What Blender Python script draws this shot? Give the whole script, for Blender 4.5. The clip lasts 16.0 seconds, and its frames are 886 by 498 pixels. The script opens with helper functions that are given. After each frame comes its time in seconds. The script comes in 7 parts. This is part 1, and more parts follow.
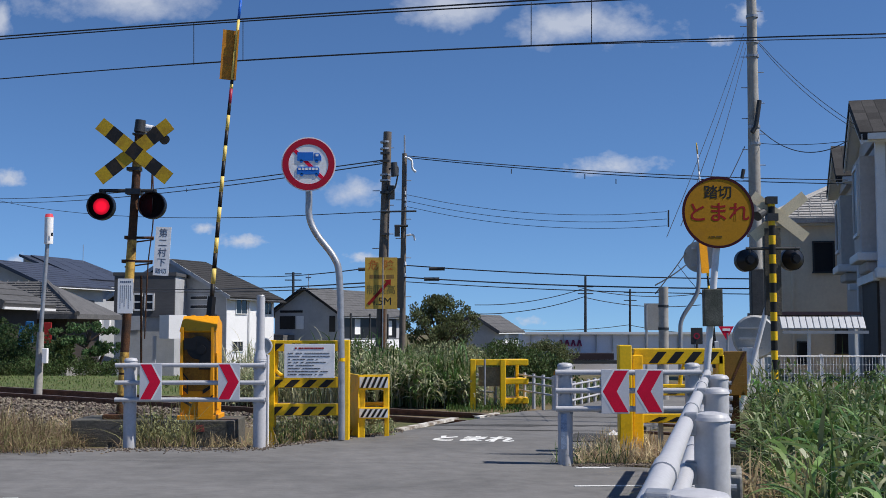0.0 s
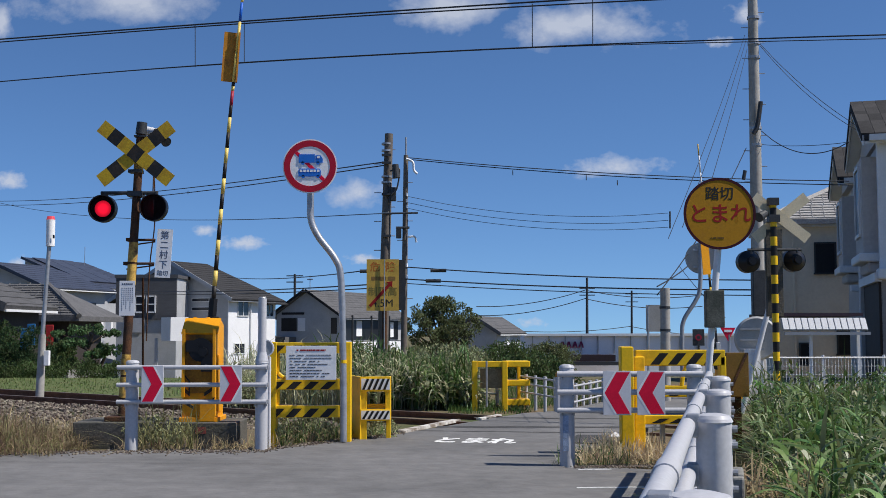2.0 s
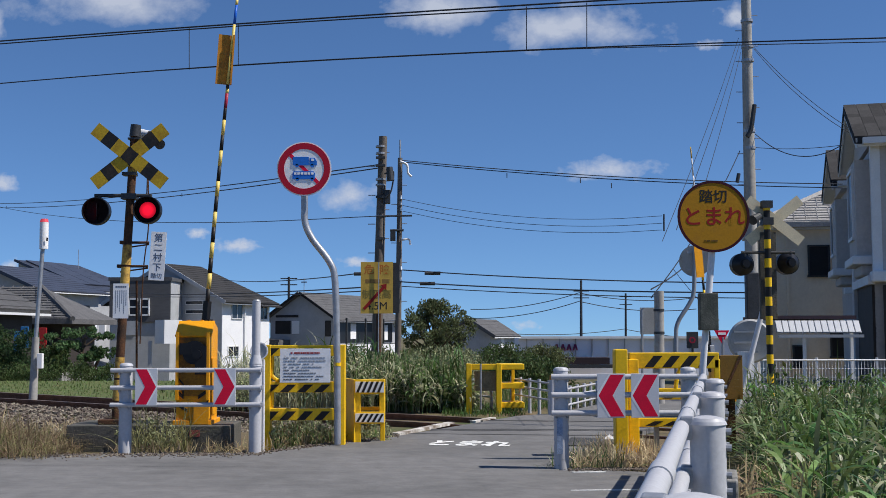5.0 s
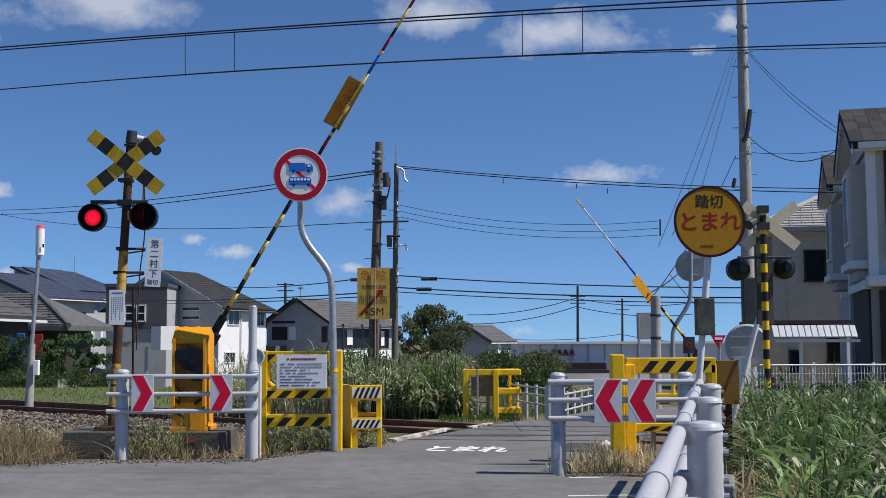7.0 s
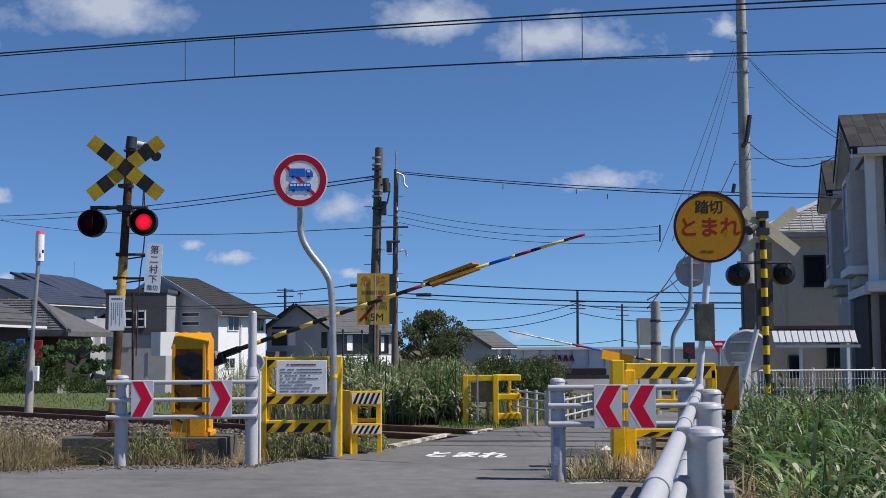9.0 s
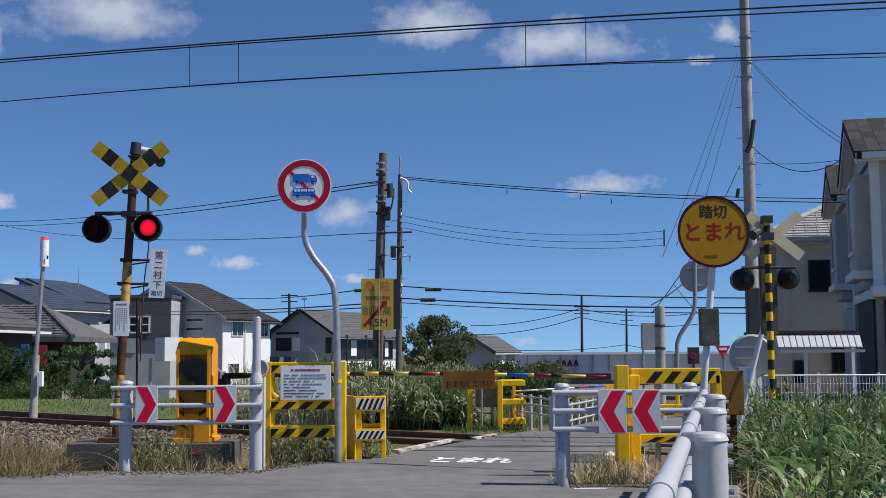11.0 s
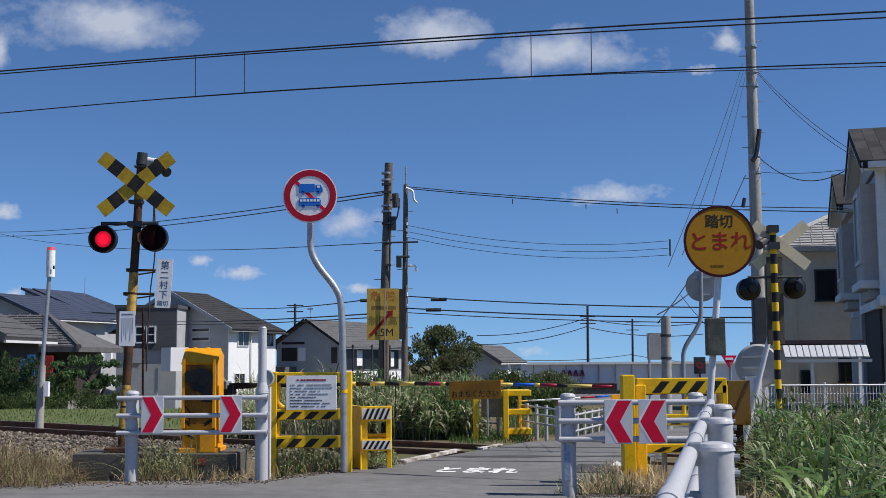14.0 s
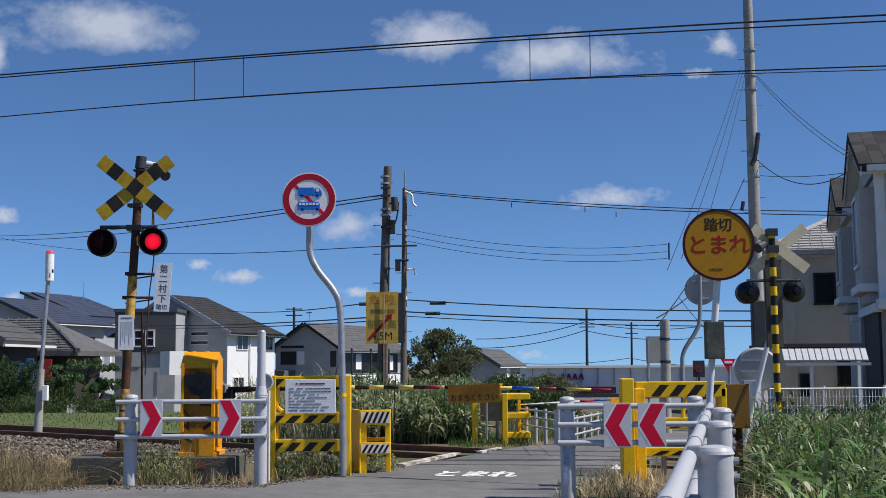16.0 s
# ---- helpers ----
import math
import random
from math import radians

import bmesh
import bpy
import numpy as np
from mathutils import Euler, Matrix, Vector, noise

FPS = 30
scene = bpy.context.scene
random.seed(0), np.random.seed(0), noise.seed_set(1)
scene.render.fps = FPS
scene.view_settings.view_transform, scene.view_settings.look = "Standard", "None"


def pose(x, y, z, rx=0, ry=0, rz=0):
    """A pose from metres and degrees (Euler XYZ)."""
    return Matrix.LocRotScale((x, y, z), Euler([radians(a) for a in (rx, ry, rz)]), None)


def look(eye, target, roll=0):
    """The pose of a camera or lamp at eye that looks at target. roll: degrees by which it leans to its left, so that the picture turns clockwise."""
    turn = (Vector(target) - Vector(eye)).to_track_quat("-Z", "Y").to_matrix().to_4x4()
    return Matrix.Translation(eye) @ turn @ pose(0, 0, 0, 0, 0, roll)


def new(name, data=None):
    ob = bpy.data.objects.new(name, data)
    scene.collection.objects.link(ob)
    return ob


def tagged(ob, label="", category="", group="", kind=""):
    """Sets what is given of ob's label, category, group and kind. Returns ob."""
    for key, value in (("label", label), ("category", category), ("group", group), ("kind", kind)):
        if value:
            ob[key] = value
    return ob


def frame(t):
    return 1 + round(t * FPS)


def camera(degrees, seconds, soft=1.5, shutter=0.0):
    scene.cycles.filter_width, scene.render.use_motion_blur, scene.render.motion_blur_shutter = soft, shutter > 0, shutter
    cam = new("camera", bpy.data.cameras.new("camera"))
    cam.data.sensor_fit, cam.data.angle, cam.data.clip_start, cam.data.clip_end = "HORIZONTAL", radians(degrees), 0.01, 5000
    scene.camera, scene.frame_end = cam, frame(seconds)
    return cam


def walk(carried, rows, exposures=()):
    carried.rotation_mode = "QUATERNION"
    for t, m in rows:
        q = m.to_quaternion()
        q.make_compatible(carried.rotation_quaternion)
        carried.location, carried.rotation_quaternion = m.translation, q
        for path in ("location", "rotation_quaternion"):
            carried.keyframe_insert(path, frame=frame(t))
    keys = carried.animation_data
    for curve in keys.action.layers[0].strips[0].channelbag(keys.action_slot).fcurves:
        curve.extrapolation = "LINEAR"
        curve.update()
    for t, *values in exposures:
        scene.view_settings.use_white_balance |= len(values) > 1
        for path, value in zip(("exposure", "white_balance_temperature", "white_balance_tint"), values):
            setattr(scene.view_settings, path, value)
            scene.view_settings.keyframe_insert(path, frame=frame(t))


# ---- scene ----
EYE = 1.15
cam = camera(42.5, 16.0, soft=0.75)
# seconds, pan, pitch, roll in degrees: a tripod head that is nudged now and then
TURN = [
    (0, 0.000, 4.057, 0.000),
    (0.5, 0.045, 4.114, 0.044),
    (1, 0.086, 4.156, -0.035),
    (1.5, 0.080, 4.190, -0.057),
    (2, 0.077, 4.145, -0.085),
    (2.5, 0.036, 4.127, -0.072),
    (3, -0.024, 4.155, -0.080),
    (3.5, -0.086, 4.160, -0.104),
    (4, -0.127, 4.186, -0.101),
    (6.5, -0.366, 4.482, -0.167),
    (7, -0.396, 4.562, -0.235),
    (7.5, -0.422, 4.644, -0.290),
    (8, -0.431, 4.681, -0.256),
    (8.5, -0.429, 4.781, -0.271),
    (9, -0.407, 4.841, -0.265),
    (11.5, -0.135, 5.214, -0.358),
    (12, -0.057, 5.343, -0.381),
    (12.5, 0.027, 5.461, -0.339),
    (13, 0.074, 5.556, -0.346),
    (13.5, 0.111, 5.527, -0.371),
    (14, 0.079, 5.598, -0.348),
    (14.5, 0.070, 5.690, -0.378),
    (15, 0.051, 5.718, -0.325),
    (15.5, 0.024, 5.695, -0.401),
    (16, 0.028, 5.777, -0.382),
]
walk(cam, [(t, pose(0, 0, EYE, 90 + p, 0, y) @ pose(0, 0, 0, 0, 0, r)) for t, y, p, r in TURN])

# ---- daylight ----
SUN_EL, SUN_X, SUN_Y = 52.0, 0.98, -0.21
world = bpy.data.worlds.new("world")
scene.world = world
world.use_nodes = True
wn, wl = world.node_tree.nodes, world.node_tree.links
sky = wn.new("ShaderNodeTexSky")
sky.sky_type, sky.sun_disc = "NISHITA", False
sky.sun_elevation, sky.sun_rotation = radians(SUN_EL), math.atan2(SUN_X, SUN_Y)
sky.altitude, sky.air_density, sky.dust_density, sky.ozone_density = 1500, 0.9, 0.0, 5.0
# thin clear air: little haze at the horizon
dome, raised = wn.new("ShaderNodeTexCoord"), wn.new("ShaderNodeVectorMath")
raised.operation = "ADD"
raised.inputs[1].default_value = (0, 0, 0.065)
wl.new(dome.outputs["Generated"], raised.inputs[0]), wl.new(raised.outputs[0], sky.inputs[0])
# a deep blue late-summer sky
tint = wn.new("ShaderNodeMix")
tint.data_type, tint.blend_type = "RGBA", "MULTIPLY"
tint.inputs[0].default_value, tint.inputs[7].default_value = 1.0, (0.81, 1.0, 1.17, 1)
wl.new(sky.outputs[0], tint.inputs[6])
wl.new(tint.outputs[2], wn["Background"].inputs[0])
wn["Background"].inputs[1].default_value = 0.099
sun = new("sun", bpy.data.lights.new("sun", "SUN"))
sun.data.energy, sun.data.angle, sun.data.color = 5.0, radians(0.5), (1.0, 0.95, 0.88)
sun.matrix_world = look((30 * SUN_X, 30 * SUN_Y, 30 * math.tan(radians(SUN_EL))), (0, 0, 0))


# ---- materials ----
def mat(name, col, rough=0.6, metal=0.0, var=0.18, scale=6.0, bump=0.15, col2=None, mix=0.5, rand=0.0, island=False, emit=0.0, stretch=(1, 1, 1), coat=0.0, thin=0.0):
    """A painted or natural surface: base colour with broad stains (col2), fine grain, relief."""
    m = bpy.data.materials.new(name)
    m.use_nodes = True
    n, l = m.node_tree.nodes, m.node_tree.links
    b = n["Principled BSDF"]
    tc, mp = n.new("ShaderNodeTexCoord"), n.new("ShaderNodeMapping")
    mp.inputs["Scale"].default_value = stretch
    l.new(tc.outputs["Object"], mp.inputs[0])
    big, fine = n.new("ShaderNodeTexNoise"), n.new("ShaderNodeTexNoise")
    for t, s, d in ((big, scale, 5), (fine, scale * 9, 4)):
        t.inputs["Scale"].default_value, t.inputs["Detail"].default_value = s, d
        t.inputs["Roughness"].default_value = 0.62
        l.new(mp.outputs[0], t.inputs["Vector"])
    ramp = n.new("ShaderNodeMapRange")
    ramp.inputs[1].default_value, ramp.inputs[2].default_value = mix - 0.08, mix + 0.12
    l.new(big.outputs[0], ramp.inputs[0])
    mx = n.new("ShaderNodeMix")
    mx.data_type = "RGBA"
    c2 = col2 or tuple(c * (1 - var) for c in col)
    mx.inputs[6].default_value, mx.inputs[7].default_value = (*col, 1), (*c2, 1)
    l.new(ramp.outputs[0], mx.inputs[0])
    hsv = n.new("ShaderNodeHueSaturation")
    val = n.new("ShaderNodeMapRange")
    val.inputs[1].default_value, val.inputs[2].default_value = 0.3, 0.7
    val.inputs[3].default_value, val.inputs[4].default_value = 1 - var, 1 + var
    l.new(fine.outputs[0], val.inputs[0])
    l.new(mx.outputs[2], hsv.inputs["Color"])
    out_val = val.outputs[0]
    if rand:
        src = n.new("ShaderNodeNewGeometry").outputs["Random Per Island"] if island else n.new("ShaderNodeObjectInfo").outputs["Random"]
        r2, mul = n.new("ShaderNodeMapRange"), n.new("ShaderNodeMath")
        r2.inputs[3].default_value, r2.inputs[4].default_value = 1 - rand, 1 + rand
        l.new(src, r2.inputs[0])
        mul.operation = "MULTIPLY"
        l.new(out_val, mul.inputs[0]), l.new(r2.outputs[0], mul.inputs[1])
        out_val = mul.outputs[0]
        r3 = n.new("ShaderNodeMapRange")
        r3.inputs[3].default_value, r3.inputs[4].default_value = 0.5 - rand * 0.06, 0.5 + rand * 0.06
        l.new(src, r3.inputs[0]), l.new(r3.outputs[0], hsv.inputs["Hue"])
    l.new(out_val, hsv.inputs["Value"])
    l.new(hsv.outputs[0], b.inputs["Base Color"])
    b.inputs["Roughness"].default_value, b.inputs["Metallic"].default_value = rough, metal
    b.inputs["Coat Weight"].default_value = coat
    b.inputs["Specular IOR Level"].default_value = 0.5 if rough < 0.3 or metal > 0.5 else 0.28
    if bump:
        bp = n.new("ShaderNodeBump")
        bp.inputs["Strength"].default_value, bp.inputs["Distance"].default_value = bump, 0.02
        l.new(fine.outputs[0], bp.inputs["Height"]), l.new(bp.outputs[0], b.inputs["Normal"])
    if thin:
        # thin leaves let some light through
        tl, ms = n.new("ShaderNodeBsdfTranslucent"), n.new("ShaderNodeMixShader")
        ms.inputs[0].default_value = thin
        l.new(hsv.outputs[0], tl.inputs[0])
        l.new(b.outputs[0], ms.inputs[1]), l.new(tl.outputs[0], ms.inputs[2])
        l.new(ms.outputs[0], n["Material Output"].inputs[0])
    if emit:
        b.inputs["Emission Color"].default_value, b.inputs["Emission Strength"].default_value = (*col, 1), emit
    return m


ASPHALT = mat("asphalt", (0.176, 0.172, 0.169), 0.92, var=0.14, scale=0.55, bump=0.8, col2=(0.135, 0.133, 0.131))
PATCH = mat("dark_asphalt", (0.075, 0.074, 0.074), 0.92, var=0.25, scale=3, bump=0.6)
SOIL = mat("dry_soil", (0.16, 0.12, 0.07), 0.95, var=0.3, scale=0.5, bump=0.6, col2=(0.08, 0.10, 0.035))
BALLAST = mat("ballast_stone", (0.185, 0.15, 0.122), 0.9, var=0.25, scale=5, bump=0.6, rand=0.6, island=True)
GRAVEL = mat("gravel", (0.18, 0.145, 0.12), 0.95, var=0.5, scale=3, bump=1.0, col2=(0.08, 0.07, 0.055))
CONCRETE = mat("concrete", (0.30, 0.29, 0.27), 0.9, var=0.15, scale=4, bump=0.3, col2=(0.17, 0.165, 0.15))
DARKCON = mat("stained_concrete", (0.11, 0.105, 0.095), 0.9, var=0.2, scale=4, bump=0.4, col2=(0.08, 0.08, 0.07))
POLEDARK = mat("dark_pole", (0.17, 0.145, 0.125), 0.85, var=0.15, scale=2, bump=0.2, col2=(0.11, 0.095, 0.085))
POLECON = mat("pole_concrete", (0.40, 0.385, 0.36), 0.85, var=0.12, scale=2, bump=0.2, col2=(0.30, 0.285, 0.26))
WHITEPAINT = mat("white_paint", (0.72, 0.72, 0.74), 0.45, var=0.06, scale=5, bump=0.05, col2=(0.6, 0.6, 0.6), mix=0.6)
EDGESTRIP = mat("worn_edge_paint", (0.66, 0.63, 0.58), 0.85, var=0.2, scale=5, bump=0.4, col2=(0.24, 0.19, 0.15), mix=0.5)
ROADWHITE = mat("road_marking", (0.78, 0.78, 0.76), 0.8, var=0.15, scale=7, bump=0.3, col2=(0.2, 0.2, 0.195), mix=0.60)
RAILWHITE = mat("guard_pipe_paint", (0.49, 0.49, 0.51), 0.42, var=0.08, scale=5, bump=0.06, col2=(0.48, 0.48, 0.5), mix=0.56)
REFLECT = mat("retroreflective_sheet", (0.66, 0.66, 0.68), 0.5, var=0.05, scale=8, bump=0.03, col2=(0.63, 0.63, 0.65), mix=0.6)
SIGNWHITE = mat("sign_white", (0.88, 0.87, 0.86), 0.45, var=0.04, scale=6, bump=0.02, col2=(0.7, 0.7, 0.71), mix=0.6)
SIGNRED = mat("sign_red", (0.78, 0.004, 0.045), 0.6, var=0.08, scale=6, bump=0.02)
SIGNBLUE = mat("sign_blue", (0.02, 0.17, 0.62), 0.45, var=0.06, scale=6, bump=0.02)
SIGNYELLOW = mat("sign_yellow", (0.46, 0.215, 0.008), 0.75, var=0.1, scale=6, bump=0.03, col2=(0.41, 0.19, 0.014), mix=0.58)
BUCKYELLOW = mat("aged_yellow", (0.50, 0.33, 0.02), 0.6, var=0.14, scale=7, bump=0.05, col2=(0.38, 0.23, 0.02), mix=0.55)
FADEDYELLOW = mat("faded_yellow", (0.64, 0.40, 0.075), 0.55, var=0.1, scale=5, bump=0.04, col2=(0.52, 0.33, 0.06), mix=0.55)
PALEYELLOW = mat("pale_yellow_band", (0.80, 0.60, 0.16), 0.45, var=0.1, scale=6, bump=0.04, col2=(0.68, 0.48, 0.1), mix=0.58)
YELLOW = mat("yellow_paint", (0.88, 0.54, 0.014), 0.42, var=0.08, scale=5, bump=0.06, col2=(0.62, 0.36, 0.02), mix=0.62)
ORANGE = mat("orange_paint", (0.86, 0.36, 0.01), 0.42, var=0.08, scale=5, bump=0.06, col2=(0.7, 0.27, 0.02), mix=0.62)
BLACK = mat("black_paint", (0.018, 0.017, 0.016), 0.5, var=0.25, scale=6, bump=0.08, col2=(0.04, 0.03, 0.022), mix=0.6)
BLUEPAINT = mat("blue_paint", (0.015, 0.13, 0.6), 0.45, var=0.1, scale=6, bump=0.03)
REDPAINT = mat("dark_red_paint", (0.36, 0.02, 0.05), 0.45, var=0.12, scale=6, bump=0.03)
RUST = mat("rusty_steel", (0.10, 0.045, 0.022), 0.85, var=0.35, scale=9, bump=0.5, col2=(0.045, 0.028, 0.02))
RUSTYELLOW = mat("rusty_yellow_paint", (0.58, 0.36, 0.08), 0.65, var=0.25, scale=9, bump=0.3, col2=(0.11, 0.048, 0.024), mix=0.54)
RAILSTEEL = mat("rail_steel", (0.18, 0.085, 0.05), 0.75, var=0.3, scale=8, bump=0.3)
RAILTOP = mat("rail_running_face", (0.27, 0.19, 0.145), 0.5, metal=0.5, var=0.08, scale=12, bump=0.05)
GALV = mat("galvanised_steel", (0.42, 0.43, 0.45), 0.45, metal=0.55, var=0.1, scale=9, bump=0.08, col2=(0.33, 0.34, 0.36))
GREYPAINT = mat("grey_paint", (0.30, 0.32, 0.35), 0.45, metal=0.2, var=0.1, scale=6, bump=0.05)
DARKGREY = mat("dark_grey_metal", (0.06, 0.062, 0.065), 0.5, metal=0.3, var=0.2, scale=6, bump=0.08)
SIGNBACK = mat("sign_back", (0.42, 0.42, 0.41), 0.55, metal=0.2, var=0.1, scale=6, bump=0.05)
LAMPBLACK = mat("lamp_housing", (0.012, 0.012, 0.014), 0.4, var=0.2, scale=8, bump=0.05)
LENSDARK = mat("unlit_lens", (0.012, 0.006, 0.008), 0.95, var=0.2, scale=20, bump=0.1)
LENSLIT = mat("glowing_red_lens", (1.0, 0.006, 0.03), 0.6, var=0.05, scale=20, bump=0.0, emit=0.5)

# the red lens is brightest in its middle
nd, lk = LENSLIT.node_tree.nodes, LENSLIT.node_tree.links
tcn, lng, rmp = nd.new("ShaderNodeTexCoord"), nd.new("ShaderNodeVectorMath"), nd.new("ShaderNodeMapRange")
lng.operation = "LENGTH"
lk.new(tcn.outputs["Object"], lng.inputs[0]), lk.new(lng.outputs["Value"], rmp.inputs[0])
for slot, value in ((1, 0.03), (2, 0.092), (3, 1.15), (4, 0.16)):
    rmp.inputs[slot].default_value = value
lk.new(rmp.outputs[0], nd["Principled BSDF"].inputs["Emission Strength"])
SIGNORANGE = mat("dull_orange", (0.55, 0.23, 0.02), 0.6, var=0.12, scale=6, bump=0.04, col2=(0.4, 0.16, 0.02))
WIRE = mat("cable", (0.035, 0.04, 0.05), 0.6, var=0.1, scale=6, bump=0)
INK = mat("black_ink", (0.02, 0.02, 0.022), 0.6, var=0.1, scale=20, bump=0)
INKBLUE = mat("blue_grey_ink", (0.10, 0.13, 0.20), 0.6, var=0.1, scale=20, bump=0)
INKRED = mat("red_ink", (0.34, 0.014, 0.012), 0.6, var=0.15, scale=20, bump=0)
ROOFDARK = mat("dark_slate_roof", (0.035, 0.034, 0.036), 0.9, var=0.25, scale=2, bump=0.4, stretch=(1, 1, 6))
TILELIGHT = mat("pale_tile_roof", (0.36, 0.345, 0.33), 0.7, var=0.2, scale=2, bump=0.5, rand=0.2)
NIGHT = mat("dark_glazing", (0.018, 0.02, 0.024), 0.3, var=0.2, scale=2, bump=0.0)
ROOFGREY = mat("grey_tile_roof", (0.115, 0.113, 0.115), 0.85, var=0.2, scale=2, bump=0.5, rand=0.2)
SOLAR = mat("solar_panel", (0.06, 0.068, 0.095), 0.4, var=0.15, scale=1, bump=0.05)
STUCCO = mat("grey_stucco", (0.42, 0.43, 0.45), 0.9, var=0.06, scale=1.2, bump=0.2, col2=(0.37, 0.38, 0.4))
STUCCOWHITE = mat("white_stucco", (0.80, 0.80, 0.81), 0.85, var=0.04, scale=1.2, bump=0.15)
STUCCODARK = mat("charcoal_siding", (0.09, 0.09, 0.095), 0.8, var=0.12, scale=1.5, bump=0.2, stretch=(1, 1, 5))
STUCCOBEIGE = mat("beige_stucco", (0.78, 0.67, 0.52), 0.9, var=0.05, scale=1.2, bump=0.2, col2=(0.72, 0.61, 0.47))
GREYSIDING = mat("grey_siding", (0.50, 0.47, 0.45), 0.75, var=0.08, scale=1.5, bump=0.05)
TRIM = mat("white_trim", (0.74, 0.74, 0.74), 0.5, var=0.05, scale=3, bump=0.05)
GLASS = mat("window_glass", (0.025, 0.03, 0.04), 0.08, var=0.1, scale=1, bump=0.0)
DARKWOOD = mat("dark_brown_cladding", (0.05, 0.04, 0.035), 0.7, var=0.2, scale=2, bump=0.2)
AWNING = mat("ribbed_awning", (0.6, 0.61, 0.63), 0.4, metal=0.0, var=0.06, scale=6, bump=0.03)
BARK = mat("bark", (0.09, 0.065, 0.045), 0.9, var=0.3, scale=8, bump=0.6)
LEAF = mat("leaf_green", (0.085, 0.125, 0.04), 0.6, var=0.25, scale=2, bump=0, rand=0.5, island=True, thin=0.35)
LEAFDARK = mat("dark_leaf", (0.045, 0.08, 0.03), 0.6, var=0.25, scale=2, bump=0, rand=0.5, island=True, thin=0.35)
GRASS = mat("reed_green", (0.10, 0.165, 0.04), 0.38, var=0.2, scale=1.5, bump=0, rand=0.5, island=True, thin=0.35, col2=(0.05, 0.10, 0.03))
PALEREED = mat("grey_green_reed", (0.58, 0.55, 0.37), 0.6, var=0.2, scale=2, bump=0, rand=0.45, island=True, thin=0.35, col2=(0.24, 0.28, 0.14))
ROOFSLATE = mat("slate", (0.045, 0.043, 0.043), 0.85, var=0.2, scale=4, bump=0.3, rand=0.35)
ROOFMID = mat("weathered_slate_roof", (0.042, 0.041, 0.042), 0.85, var=0.2, scale=2, bump=0.4, rand=0.15)
GRASSPALE = mat("pale_reed", (0.26, 0.25, 0.11), 0.6, var=0.2, scale=2, bump=0, rand=0.4, island=True, thin=0.35)
STRAW = mat("dry_straw", (0.46, 0.36, 0.22), 0.8, var=0.2, scale=2, bump=0, rand=0.45, island=True, thin=0.35)
LAWN = mat("lawn", (0.09, 0.13, 0.04), 0.9, var=0.3, scale=4, bump=0.8, col2=(0.13, 0.13, 0.05))
LAWNBLADE = mat("lawn_blade", (0.15, 0.20, 0.065), 0.7, var=0.25, scale=2, bump=0, rand=0.45, island=True, thin=0.3)
CLOTHRED = mat("red_cloth", (0.42, 0.03, 0.03), 0.9, var=0.15, scale=8, bump=0.1)
CLOTHBLUE = mat("blue_cloth", (0.03, 0.16, 0.36), 0.9, var=0.15, scale=8, bump=0.1)


def cloud_material(seed, aspect):
    m = bpy.data.materials.new("cloud")
    m.use_nodes = True
    n, l = m.node_tree.nodes, m.node_tree.links
    n.remove(n["Principled BSDF"])
    tc, mp = n.new("ShaderNodeTexCoord"), n.new("ShaderNodeMapping")
    l.new(tc.outputs["Object"], mp.inputs[0])
    mp.inputs["Location"].default_value = (seed * 7.3, seed * 3.1, seed)
    mp.inputs["Scale"].default_value = (0.35 + 0.65 * aspect, 1.0, 1.0)
    nz = n.new("ShaderNodeTexNoise")
    nz.inputs["Scale"].default_value, nz.inputs["Detail"].default_value, nz.inputs["Roughness"].default_value = 1.15, 9, 0.6
    l.new(mp.outputs[0], nz.inputs["Vector"])
    ln = n.new("ShaderNodeVectorMath")
    ln.operation = "LENGTH"
    l.new(tc.outputs["Object"], ln.inputs[0])
    # thick in the middle, frayed at the rim
    fall = n.new("ShaderNodeMapRange")
    fall.inputs[1].default_value, fall.inputs[2].default_value = 0.0, 1.0
    fall.inputs[3].default_value, fall.inputs[4].default_value = 0.34, -0.42
    l.new(ln.outputs["Value"], fall.inputs[0])
    add = n.new("ShaderNodeMath")
    l.new(nz.outputs[0], add.inputs[0]), l.new(fall.outputs[0], add.inputs[1])
    al = n.new("ShaderNodeMapRange")
    al.inputs[1].default_value, al.inputs[2].default_value = 0.42, 0.80
    al.inputs[4].default_value = 0.8
    l.new(add.outputs[0], al.inputs[0])
    em, tr, ms = n.new("ShaderNodeEmission"), n.new("ShaderNodeBsdfTransparent"), n.new("ShaderNodeMixShader")
    em.inputs[0].default_value, em.inputs[1].default_value = (0.80, 0.86, 1.0, 1), 0.72
    l.new(al.outputs[0], ms.inputs[0]), l.new(tr.outputs[0], ms.inputs[1]), l.new(em.outputs[0], ms.inputs[2])
    l.new(ms.outputs[0], n["Material Output"].inputs[0])
    return m


# ---- building helpers ----
def root_of(ob):
    p = Vector(ob.location)
    while ob.parent:
        ob = ob.parent
        p += ob.location
    return p


